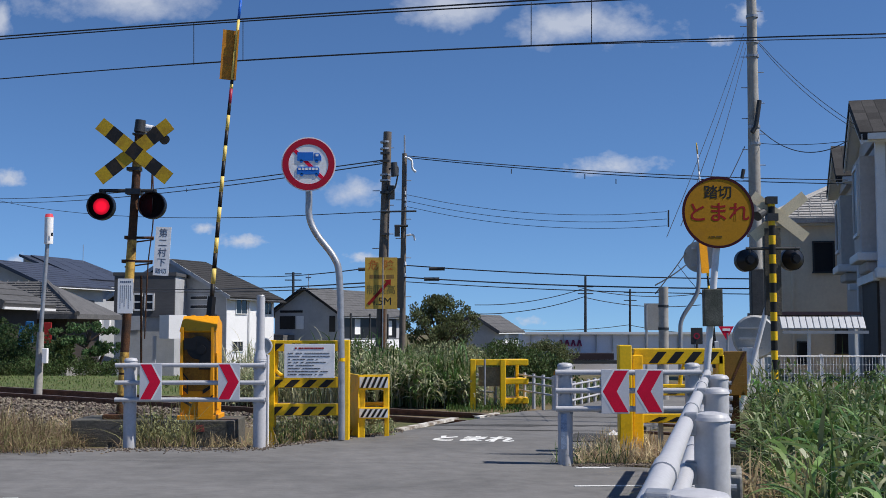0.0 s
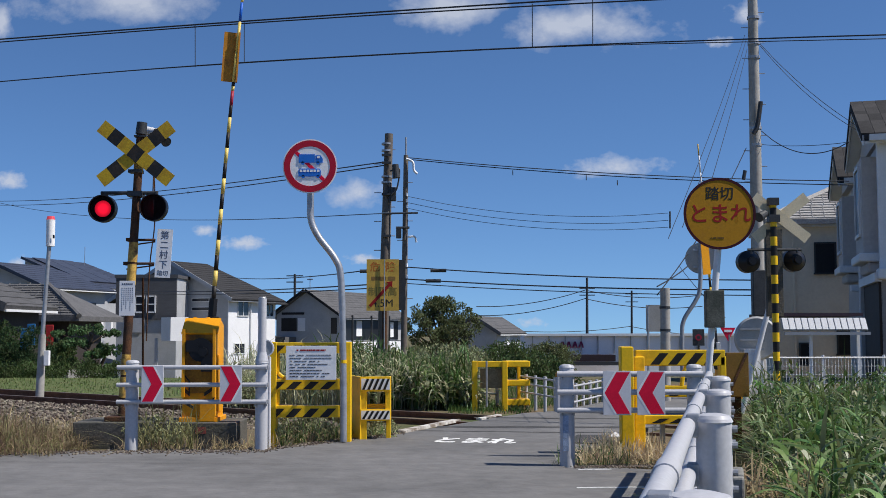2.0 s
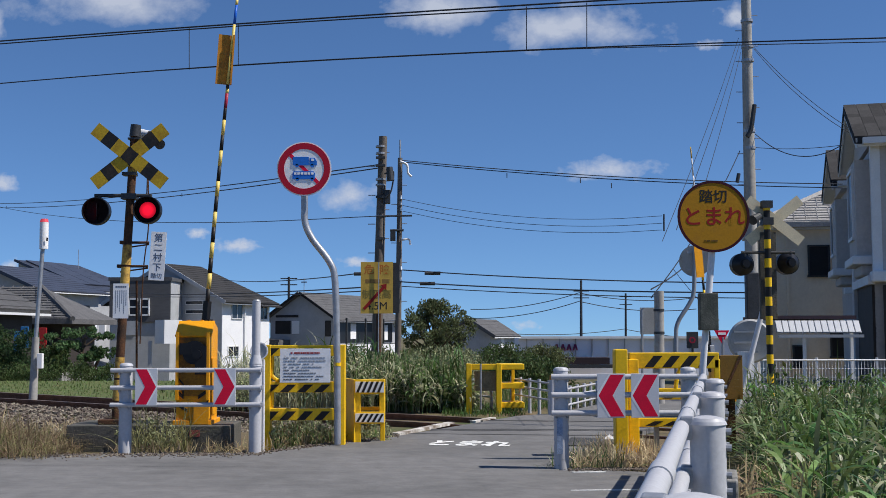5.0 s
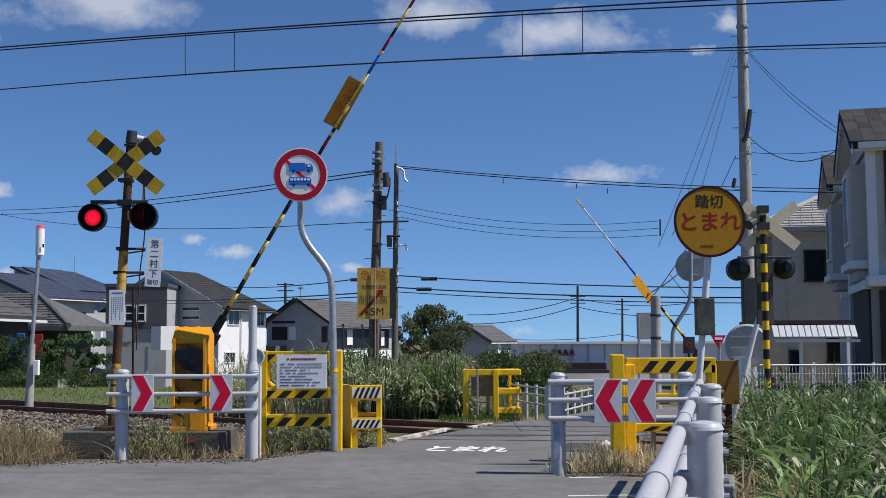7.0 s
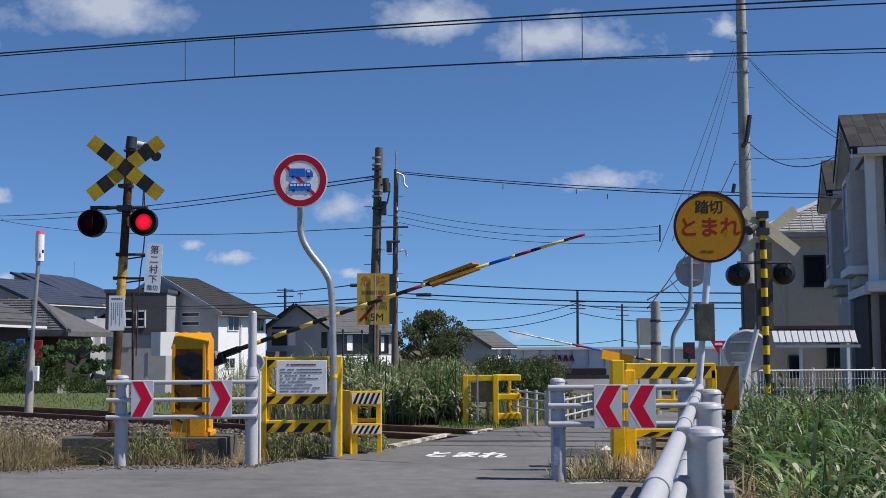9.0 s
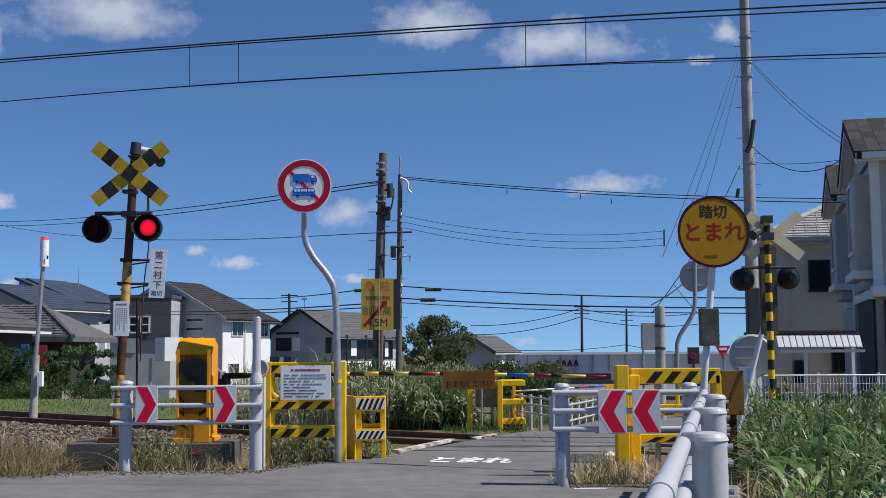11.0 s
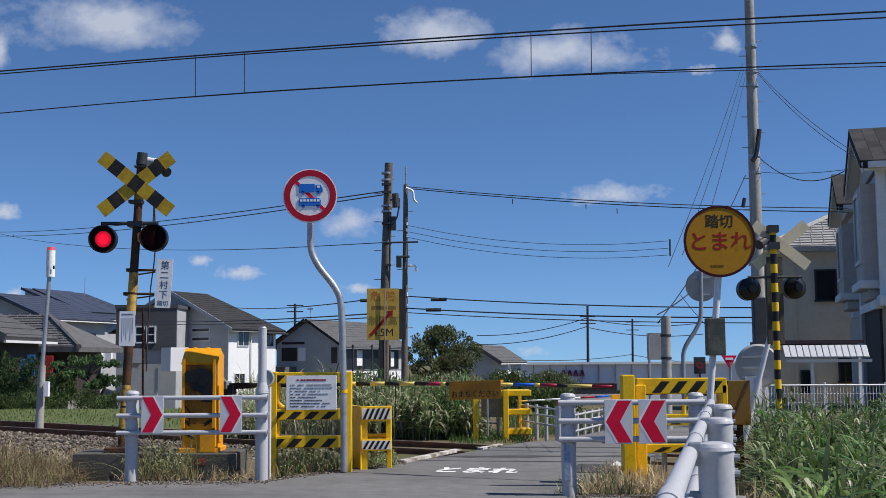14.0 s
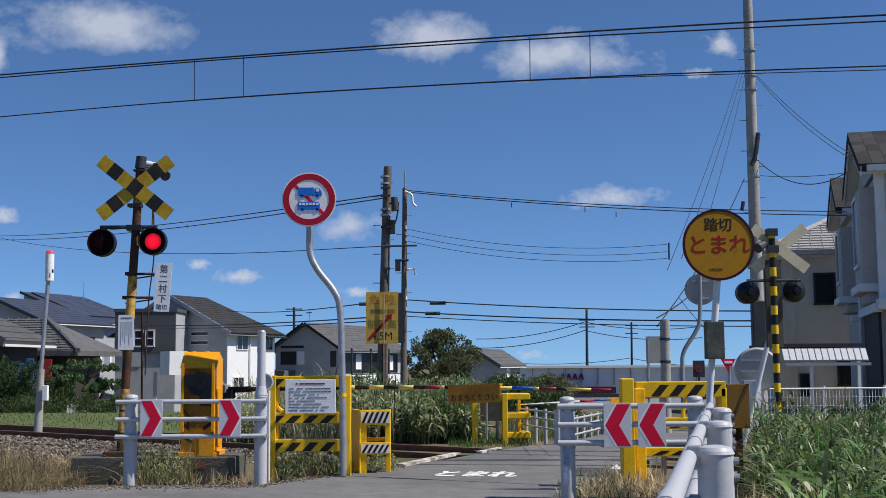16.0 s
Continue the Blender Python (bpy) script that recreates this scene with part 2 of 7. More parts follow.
def part(name, bm, material, parent, label="", smooth=False, bevel=0.0):
    """Links a bmesh, given in world metres, as one mesh under a thing or part (which are not turned)."""
    me = bpy.data.meshes.new(name)
    if bevel:
        bmesh.ops.bevel(bm, geom=[e for e in bm.edges if len(e.link_faces) == 2 and e.calc_face_angle(0) > 0.6], offset=bevel, segments=2, affect="EDGES", profile=0.5)
    bm.to_mesh(me)
    bm.free()
    if parent:
        o = root_of(parent)
        me.transform(Matrix.Translation(-o))
    me.materials.append(material)
    if smooth:
        me.polygons.foreach_set("use_smooth", [True] * len(me.polygons))
        me.set_sharp_from_angle(angle=radians(40))
    ob = new(name, me)
    ob.parent = parent
    if label:
        ob["label"] = label
    return ob


def thing(name, base, label, category, group="", kind=""):
    ob = new(name)
    ob.empty_display_size = 0.1
    ob.location = base
    return tagged(ob, label, category, group, kind)


def solo(name, bm, material, label, category, group="", kind="", smooth=False, bevel=0.0):
    return tagged(part(name, bm, material, None, "", smooth, bevel), label, category, group, kind)


def box(c, s, rz=0.0, bm=None, m=None):
    """A box of size s about the centre c, turned by rz degrees."""
    bm = bm or bmesh.new()
    mm = (Matrix.Translation(c) @ Matrix.Rotation(radians(rz), 4, "Z")) if m is None else m
    bmesh.ops.create_cube(bm, size=1, matrix=mm @ Matrix.Diagonal((*s, 1)))
    return bm


def rod(p0, p1, r0, r1=None, seg=14, bm=None, cap=True):
    bm = bm or bmesh.new()
    p0, p1 = Vector(p0), Vector(p1)
    d = p1 - p0
    q = d.to_track_quat("Z", "Y").to_matrix().to_4x4()
    bmesh.ops.create_cone(bm, cap_ends=cap, segments=seg, radius1=r0, radius2=r0 if r1 is None else r1, depth=d.length, matrix=Matrix.Translation((p0 + p1) / 2) @ q)
    return bm


def tube(pts, r, seg=10, bm=None):
    """A bent pipe through the points, rounded by a spline."""
    bm = bm or bmesh.new()
    pts = [Vector(p) for p in pts]
    ext = [pts[0] * 2 - pts[1]] + pts + [pts[-1] * 2 - pts[-2]]
    line = []
    for i in range(1, len(ext) - 2):
        a, b, c, d = ext[i - 1:i + 3]
        for k in range(6):
            t = k / 6
            line.append(0.5 * (2 * b + (c - a) * t + (2 * a - 5 * b + 4 * c - d) * t * t + (3 * b - a - 3 * c + d) * t ** 3))
    line.append(pts[-1])
    rings = []
    for i, p in enumerate(line):
        d = (line[min(i + 1, len(line) - 1)] - line[max(i - 1, 0)]).normalized()
        x = d.cross(Vector((0.3, 1, 0.1))).normalized()
        y = d.cross(x)
        rings.append([bm.verts.new(p + x * (r * math.cos(k * math.tau / seg)) + y * (r * math.sin(k * math.tau / seg))) for k in range(seg)])
    for a, b in zip(rings, rings[1:]):
        for k in range(seg):
            bm.faces.new((a[k], a[(k + 1) % seg], b[(k + 1) % seg], b[k]))
    bm.faces.new(rings[0][::-1]), bm.faces.new(rings[-1])
    bmesh.ops.recalc_face_normals(bm, faces=bm.faces)
    return bm


def wire_between(p0, p1, sag, r, bm=None, n=16):
    bm = bm or bmesh.new()
    p0, p1 = Vector(p0), Vector(p1)
    return tube([p0.lerp(p1, t) - Vector((0, 0, 4 * sag * t * (1 - t))) for t in (i / 6 for i in range(7))], r, seg=5, bm=bm)


def prism(pts, y0, y1, bm=None, m=None):
    """A plate with the outline pts (x, z), from depth y0 to y1."""
    bm = bm or bmesh.new()
    m = m or Matrix()
    a = [bm.verts.new(m @ Vector((x, y0, z))) for x, z in pts]
    b = [bm.verts.new(m @ Vector((x, y1, z))) for x, z in pts]
    f0, f1 = bm.faces.new(a), bm.faces.new(b[::-1])
    for i in range(len(pts)):
        j = (i + 1) % len(pts)
        bm.faces.new((a[j], a[i], b[i], b[j]))
    bmesh.ops.recalc_face_normals(bm, faces=bm.faces)
    return bm


def disc(c, r, t, m=None, seg=40, bm=None, dy=-1):
    """A round plate facing -y, its front at depth c.y."""
    return rod(Vector(c), Vector(c) + Vector((0, t, 0)), r, seg=seg, bm=bm)


def ring(c, r0, r1, t, seg=44):
    bm = bmesh.new()
    rows = []
    for k in range(seg):
        a = k * math.tau / seg
        rows.append([bm.verts.new((c[0] + r * math.cos(a), c[1] + y, c[2] + r * math.sin(a))) for r, y in ((r0, 0), (r1, 0), (r1, t), (r0, t))])
    for k in range(seg):
        a, b = rows[k], rows[(k + 1) % seg]
        for i in range(4):
            j = (i + 1) % 4
            bm.faces.new((a[i], a[j], b[j], b[i]))
    bmesh.ops.recalc_face_normals(bm, faces=bm.faces)
    return bm


def hazard(parent, material, x0, x1, z0, z1, y, w, gap, slant, t=0.004):
    """Slanted stripes lying on the front of a beam, each by itself."""
    x = x0 - abs(slant)
    while x < x1 + abs(slant):
        cl = lambda v: min(max(v, x0), x1)
        q = [(cl(x), z0), (cl(x + w), z0), (cl(x + w + slant), z1), (cl(x + slant), z1)]
        if q[1][0] - q[0][0] > 0.004 and q[2][0] - q[3][0] > 0.004:
            part("stripe", prism(q, y - t, y), material, parent)
        x += w + gap


def lettering(name, body, size, c, material, parent, m=None, spacing=1.0, weight=0.012):
    """Raised letters facing -y, centred on c; ideographs and kana each by itself."""
    chars = [ch for ch in body if ch != " "]
    if len(chars) > 1 and all(ord(ch) > 0x2000 for ch in chars):
        pitch = size * (1.0 + 0.25 * body.count(" "))
        for i, ch in enumerate(chars):
            lettering("letter", ch, size, Vector(c) + (m or Matrix()) @ Vector(((i - (len(chars) - 1) / 2) * pitch, 0, 0)), material, parent, m, spacing, weight)
        return
    cu = bpy.data.curves.new("letters", "FONT")
    cu.body, cu.size, cu.extrude, cu.offset, cu.align_x, cu.align_y, cu.space_line = body, size, 0.0006, size * (weight if ord(body[0]) > 0x2000 else 0.0), "CENTER", "CENTER", spacing
    tmp = new("letters", cu)
    me = tmp.evaluated_get(bpy.context.evaluated_depsgraph_get()).to_mesh()
    bm = bmesh.new()
    bm.from_mesh(me)
    bpy.data.objects.remove(tmp)
    mm = Matrix.Translation(c) @ (m or Matrix()) @ Matrix.Rotation(radians(90), 4, "X")
    bmesh.ops.transform(bm, matrix=mm, verts=bm.verts)
    part(name, bm, material, parent)


def bars(x0, x1, z0, z1, y, rows, parent, material, h=0.45, name="writing", word=0.18):
    """Unreadable lines of print as plain bars."""
    rng = random.Random(int(x0 * 1000))
    dz = (z1 - z0) / rows
    for i in range(rows):
        x, z = x0, z1 - (i + 0.5) * dz
        end = x1 - rng.random() ** 2 * (x1 - x0) * 0.45
        while x < end:
            w = min((x1 - x0) * word * (0.5 + rng.random()), end - x)
            part(name, box((x + w / 2, y - 0.0006, z), (w, 0.0024, dz * h)), material, parent)
            x += w + (x1 - x0) * (0.012 + 0.05 * (rng.random() < 0.2))


def set_back(ob, k):
    """Moves a finished thing k times as far from the eye and makes it k times as large."""
    eye = Vector((0, 0, EYE))
    if ob.type == "MESH":
        ob.data.transform(Matrix.Translation(eye) @ Matrix.Scale(k, 4) @ Matrix.Translation(-eye))
    else:
        ob.location = eye + (Vector(ob.location) - eye) * k
    for c in ob.children_recursive:
        c.location = Vector(c.location) * k
        c.data.transform(Matrix.Scale(k, 4))
    return ob


# ---- ground, road, track ----
def land(y):
    """Height of the ground: level round the crossing, then falling away to the houses."""
    for (y0, z0), (y1, z1) in zip(LAND, LAND[1:]):
        if y <= y1:
            return z0 + (z1 - z0) * max(0.0, y - y0) / (y1 - y0)
    return LAND[-1][1]


LAND = [(-500, -0.07), (30, -0.07), (70, -2.0), (115, -3.2), (1300, -3.2)]
bm = bmesh.new()
rows = []
for y in [-500, -200, -60, -20, 0, 10, 15, 20, 25, 30, 40, 50, 60, 70, 85, 100, 115, 160, 250, 500, 900, 1300]:
    rows.append([bm.verts.new((x, y, land(y))) for x in (-900, -400, -150, -60, -30, -15, -8, 0, 8, 15, 30, 60, 150, 400, 900)])
for a, b in zip(rows, rows[1:]):
    for i in range(len(a) - 1):
        bm.faces.new((a[i], a[i + 1], b[i + 1], b[i]))
solo("ground", bm, SOIL, "dry earth and weeds around the crossing", "ground", kind="structure", smooth=True)

ROAD = [(-14, -12), (-2.6, -12), (0.22, 0.0), (2.5, 9.25), (1.45, 9.75), (1.0, 9.75), (1.75, 12.4), (3.3, 15.6), (8.6, 26.0), (5.9, 26.0), (1.65, 16.7), (1.1, 16.2),
        (-0.5, 13.0), (-1.7, 11.25), (-4.4, 11.05), (-14, 9.6)]
bm = bmesh.new()
top = [bm.verts.new((x, y, 0.0)) for x, y in ROAD]
low = [bm.verts.new((x, y, -0.2)) for x, y in ROAD]
bm.faces.new(top)
for i in range(len(ROAD)):
    j = (i + 1) % len(ROAD)
    bm.faces.new((top[j], top[i], low[i], low[j]))
bmesh.ops.recalc_face_normals(bm, faces=bm.faces)
bmesh.ops.triangulate(bm, faces=bm.faces)
road = solo("road", bm, ASPHALT, "worn grey asphalt lane running over the track", "road", kind="structure")

# white edge line beside the crossing and the worn stop word on the asphalt
for k, (a, b, w) in enumerate((((-0.52, 13.25), (0.16, 14.95), 0.10), ((0.45, 15.2), (0.75, 15.9), 0.08))):
    a, b = Vector(a), Vector(b)
    d = (b - a).normalized()
    s = Vector((-d.y, d.x)) * w / 2
    bm = bmesh.new()
    q = [a - s, a + s, b + s, b - s]
    lo, hi = [bm.verts.new((p.x, p.y, -0.02)) for p in q], [bm.verts.new((p.x, p.y, 0.014 - 0.008 * k)) for p in q]
    bm.faces.new(hi), bm.faces.new(lo[::-1])
    for i in range(4):
        bm.faces.new((lo[i], lo[(i + 1) % 4], hi[(i + 1) % 4], hi[i]))
    bmesh.ops.recalc_face_normals(bm, faces=bm.faces)
    part("edge_line", bm, EDGESTRIP, road, "worn white edge strip of the crossing")

def ground_word(body, c, w, d):
    """A worn painted word lying on the asphalt, drawn long for drivers."""
    cu = bpy.data.curves.new("word", "FONT")
    cu.body, cu.size, cu.extrude, cu.align_x, cu.align_y, cu.offset = body, 1.0, 0.0, "CENTER", "CENTER", 0.05
    tmp = new("word", cu)
    bm = bmesh.new()
    bm.from_mesh(tmp.evaluated_get(bpy.context.evaluated_depsgraph_get()).to_mesh())
    bpy.data.objects.remove(tmp)
    bmesh.ops.transform(bm, matrix=Matrix.Translation(c) @ Matrix.Rotation(radians(-12), 4, "Z") @ Matrix.Diagonal((w / 2.8, d, 1, 1)), verts=bm.verts)
    part("road_word", bm, ROADWHITE, road, "worn white painted word on the asphalt")


ground_word("とまれ", (0.31, 12.1, 0.004), 0.84, 0.62)
for c, s, rz in (((1.22, 8.5, 0.003), (0.5, 0.03, 0.004), 3), ((-3.35, 8.15, 0.003), (0.25, 0.1, 0.004), 8), ((-3.0, 7.85, 0.003), (0.2, 0.07, 0.004), 12), ((1.25, 9.6, 0.003), (0.28, 0.04, 0.004), 2)):
    part("paint_trace", box(c, s, rz=rz), ROADWHITE, road, "trace of worn white paint")

def strip(a, b, w, z, material, name, label, wob=0.02, n=14):
    """A thin uneven seam or patch lying on the road."""
    rg = random.Random(int(a[0] * 100) + int(b[1] * 10))
    a, b = Vector(a), Vector(b)
    d = (b - a).normalized()
    s = Vector((-d.y, d.x))
    bm = bmesh.new()
    top, low = [], []
    for i in range(n + 1):
        p = a.lerp(b, i / n) + s * rg.uniform(-wob, wob)
        k = w * (0.6 + 0.8 * rg.random()) / 2
        top.append(bm.verts.new((p.x + s.x * k, p.y + s.y * k, z)))
        low.append(bm.verts.new((p.x - s.x * k, p.y - s.y * k, z)))
    for i in range(n):
        bm.faces.new((low[i], low[i + 1], top[i + 1], top[i]))
    part(name, bm, material, road, label)


strip((-0.35, 13.35), (2.2, 13.0), 0.06, 0.003, PATCH, "seam", "dark sealed seam across the lane")
strip((-0.1, 13.9), (2.6, 13.75), 0.22, 0.002, PATCH, "patch", "dark repaired asphalt beside the rail")
strip((0.4, 15.4), (3.0, 15.0), 0.10, 0.003, PATCH, "seam", "dark sealed seam across the lane")
strip((-4.2, 10.2), (0.7, 9.9), 0.006, 0.003, PATCH, "crack", "thin crack in the asphalt", 0.05, 30)

part("drain_cover", box((1.52, 12.25, 0.004), (0.34, 0.9, 0.012), rz=-14), PATCH, road, "dark drain cover at the lane's edge")
TR = Vector((0.866, -0.5, 0))      # along the track
TN = Vector((0.5, 0.866, 0))       # across it, away from the camera
T0 = Vector((0, 14.9, 0))
GRADE = -0.0125


def on_track(s, n, z):
    p = T0 + TR * s + TN * n
    return Vector((p.x, p.y, z + GRADE * s))


track = thing("railway_track", (0, 15.4, -0.2), "single railway track with rusty rails on stone ballast", "railway track")
for side, n in (("near", 0.0), ("far", 1.067)):
    r = None
    bmr, bmt = bmesh.new(), bmesh.new()
    for lo, hi, w in ((-0.15, -0.135, 0.12), (-0.135, -0.035, 0.018), (-0.035, -0.004, 0.062)):
        a, b = on_track(-70, n, (lo + hi) / 2), on_track(45, n, (lo + hi) / 2)
        rod_m = Matrix.Translation((a + b) / 2) @ (b - a).to_track_quat("X", "Z").to_matrix().to_4x4()
        box((0, 0, 0), ((b - a).length, w, hi - lo), bm=bmr, m=rod_m)
    a, b = on_track(-70, n, -0.002), on_track(45, n, -0.002)
    box((0, 0, 0), ((b - a).length, 0.055, 0.004), bm=bmt, m=Matrix.Translation((a + b) / 2) @ (b - a).to_track_quat("X", "Z").to_matrix().to_4x4())
    r = part("rail", bmr, RAILSTEEL, track)
    part("running_face", bmt, RAILTOP, r, "worn bright running face")
sl = None
for i in range(-34, 30):
    if -2.0 < i * 0.62 < 3.6:
        continue
    c = on_track(i * 0.62, 0.533, -0.19)
    if sl is None:
        sl = part("sleeper", box(c, (0.2, 2.0, 0.12), rz=-30), DARKCON, track)
        s0 = c
    else:
        o = new("sleeper", sl.data)
        o.parent, o.location = track, c - s0
bm = bmesh.new()
q = [on_track(-70, -1.2, -0.2), on_track(-70, 2.6, -0.2), on_track(45, 2.6, -0.2), on_track(45, -1.2, -0.2)]
q2 = [on_track(-70, -0.55, -0.135), on_track(-70, 1.7, -0.135), on_track(45, 1.7, -0.135), on_track(45, -0.55, -0.135)]
lo, hi = [bm.verts.new(p - Vector((0, 0, 0.3))) for p in q], [bm.verts.new(p + Vector((0, 0, 0.02))) for p in q2]
bm.faces.new(hi)
for i in range(4):
    bm.faces.new((lo[i], lo[(i + 1) % 4], hi[(i + 1) % 4], hi[i]))
bmesh.ops.recalc_face_normals(bm, faces=bm.faces)
part("ballast_bed", bm, GRAVEL, track)


def pebbles(rng, spots):
    """Broken stones, each a small uneven lump."""
    vs, fs = [], []
    for p, r in spots:
        b = len(vs)
        q = Euler([rng.random() * 6 for _ in range(3)]).to_matrix()
        for d in ((1, 0, 0), (-1, 0, 0), (0, 1, 0), (0, -1, 0), (0, 0, 1), (0, 0, -1)):
            v = q @ (Vector(d) * r * (0.6 + rng.random() * 0.7))
            vs.append((p[0] + v.x, p[1] + v.y, p[2] + v.z * 0.75))
        for a, c, e in ((0, 2, 4), (2, 1, 4), (1, 3, 4), (3, 0, 4), (2, 0, 5), (1, 2, 5), (3, 1, 5), (0, 3, 5)):
            fs.append((b + a, b + c, b + e))
    me = bpy.data.meshes.new("stones")
    me.from_pydata(vs, [], fs)
    return me


rng = random.Random(5)
spots = []
while len(spots) < 7000:
    s, n = rng.uniform(-15, -1.2), rng.uniform(-3.0, 0.0)
    p = on_track(s, n, -0.08 - max(0, -0.4 - n) * 0.02)
    if p.y > 11.3 and n < -0.06:
        spots.append((p, rng.uniform(0.018, 0.046)))
me = pebbles(rng, spots)
me.materials.append(BALLAST)
tagged(new("ballast_stones", me), "loose brown and grey ballast stones by the rails", "gravel", kind="stuff")


spots = []
for _ in range(1500):
    x = rng.uniform(-4.6, -0.45)
    edge = 11.05 + 0.06 * (x + 1.7) if x < -1.7 else 11.25 + (x + 1.7) * 1.46
    spots.append((Vector((x, edge + rng.gauss(0.08, 0.12), 0.004)), rng.uniform(0.006, 0.018)))
for _ in range(700):
    a = rng.random()
    spots.append((Vector((1.1 + 1.2 * a + rng.gauss(0, 0.03), 9.80 + rng.gauss(0, 0.06), 0.004)), rng.uniform(0.005, 0.014)))
me = pebbles(rng, spots)
me.materials.append(BALLAST)
tagged(new("loose_grit", me), "loose grit and dry crumbs along the asphalt edge", "gravel", kind="stuff")


# ---- guard fences ----
RD = Vector((0.241, 0.9705, 0))
RN = Vector((-0.9705, 0.241, 0))


def guard_post(parent, x, y, r, h, base=-0.05):
    p = part("post", rod((x, y, base), (x, y, h), r, seg=24), RAILWHITE, parent, smooth=True)
    bm = rod((x, y, h), (x, y, h + 0.012), r * 1.08, r * 1.0, seg=24)
    rod((x, y, h + 0.012), (x, y, h + 0.024), r * 1.0, r * 0.86, seg=24, bm=bm)
    rod((x, y, h + 0.024), (x, y, h + 0.031), r * 0.86, r * 0.4, seg=24, bm=bm)
    part("cap", bm, RAILWHITE, p, smooth=True)
    return p


def bolts(parent, spots):
    for p, d in spots:
        part("bolt", rod(p, Vector(p) + Vector(d), 0.013, seg=8), GALV, parent)


def near_guard():
    g = thing("guard_fence", tuple(RN * 0.059 + RD * 4.4), "white-painted pipe guard fence with thick round posts", "guard fence", "pipe guard fences")
    for s in (0.5, 2.25, 4.38, 6.22, 8.05):
        p = RD * s + RN * 0.059
        post = guard_post(g, p.x, p.y, 0.066, 0.815)
        bolts(post, [(tuple(p - RN * 0.06 + Vector((0, 0, z))), tuple(-RN * 0.025)) for z in (0.79, 0.73, 0.63, 0.57)])
        for z in (0.80, 0.62):
            part("clamp", box(p + RN * 0.075 + Vector((0, 0, z)), (0.05, 0.07, 0.085), rz=-14), GALV, post, bevel=0.006)
    for z in (0.80, 0.62, 0.44):
        a, b = RD * -0.2 + RN * 0.155, RD * 9.5 + RN * 0.155
        pipe = part("pipe", rod((a.x, a.y, z), (b.x, b.y, z), 0.0305, seg=20), RAILWHITE, g, smooth=True)
        for s in (2.9, 5.2, 7.3):
            c = RD * s + RN * 0.155 + Vector((0, 0, z))
            part("sleeve", rod(c - RD * 0.09, c + RD * 0.09, 0.0345, seg=20), RAILWHITE, pipe, smooth=True)


near_guard()
solo("concrete_block", box((1.315, 5.35, 0.2), (0.14, 0.42, 0.6), rz=-14), CONCRETE, "pale concrete stub beside the guard fence", "concrete base", "concrete bases", bevel=0.01)


def chevron(x, y, z, w, h, turn, group, pts_left):
    """A red arrow plate clamped to the fence pipes."""
    c = thing("chevron_plate", (x, y, z), "red chevron arrow on white reflective plate", "chevron sign", "chevron plates")
    part("plate", box((x, y, z), (w, 0.008, h)), REFLECT, c, bevel=0.002)
    k = -1 if pts_left else 1
    a = [(x - k * w * 0.46, z + h * 0.47), (x + k * w * 0.02, z + h * 0.47), (x + k * w * 0.45, z), (x + k * w * 0.02, z - h * 0.47), (x - k * w * 0.46, z - h * 0.47), (x - k * w * 0.05, z)]
    part("arrow", prism(a, y - 0.0056, y - 0.004), SIGNRED, c)
    e = [(x + k * w * 0.02, z + h * 0.485), (x + k * w * 0.08, z + h * 0.485), (x + k * w * 0.5, z + 0.02), (x + k * w * 0.5, z - 0.02), (x + k * w * 0.08, z - h * 0.485), (x + k * w * 0.02, z - h * 0.485), (x + k * w * 0.45, z)]
    part("edge", prism(e, y - 0.0052, y - 0.004), SIGNWHITE, c)
    for zz in (h * 0.42, -h * 0.42):
        part("clamp", box((x, y + 0.012, z + zz), (w * 0.9, 0.016, 0.02)), GALV, c)
    return c


def left_fence():
    y = 11.25
    g = thing("guard_fence", (-2.454, y, 0), "white-painted three-pipe guard fence beside the track", "guard fence", "pipe guard fences")
    x0, x1 = -3.068, -1.797
    for x in (x0, x1):
        p = guard_post(g, x, y, 0.062, 0.845)
        for z in (0.805, 0.635, 0.47):
            bm = box((x, y - 0.055, z), (0.15, 0.05, 0.045))
            c = part("clamp", bm, GALV, p, bevel=0.006)
            for dx in (-0.05, 0, 0.05):
                part("bolt", rod((x + dx, y - 0.05, z - 0.02), (x + dx, y - 0.05, z - 0.045), 0.012, seg=8), GALV, g)
    up = part("pole", rod((x1, y, 0.87), (x1, y, 1.478), 0.041, 0.041, seg=18), RAILWHITE, g, "thinner grey pipe standing on the post", smooth=True)
    part("collar", rod((x1, y, 0.86), (x1, y, 0.95), 0.066, 0.043, seg=18), RAILWHITE, up, smooth=True)
    part("pole_cap", rod((x1, y, 1.478), (x1, y, 1.484 + 0.01), 0.043, 0.03, seg=18), GALV, up)
    for z in (0.805, 0.635, 0.47):
        part("pipe", rod((x0 - 0.13, y - 0.075, z), (x1 + 0.06, y - 0.075, z), 0.022, seg=14), RAILWHITE, g, smooth=True)
    for u0 in (-2.841, -2.08):
        chevron(u0, y - 0.115, 0.645, 0.215, 0.36, 0, "", False)


left_fence()


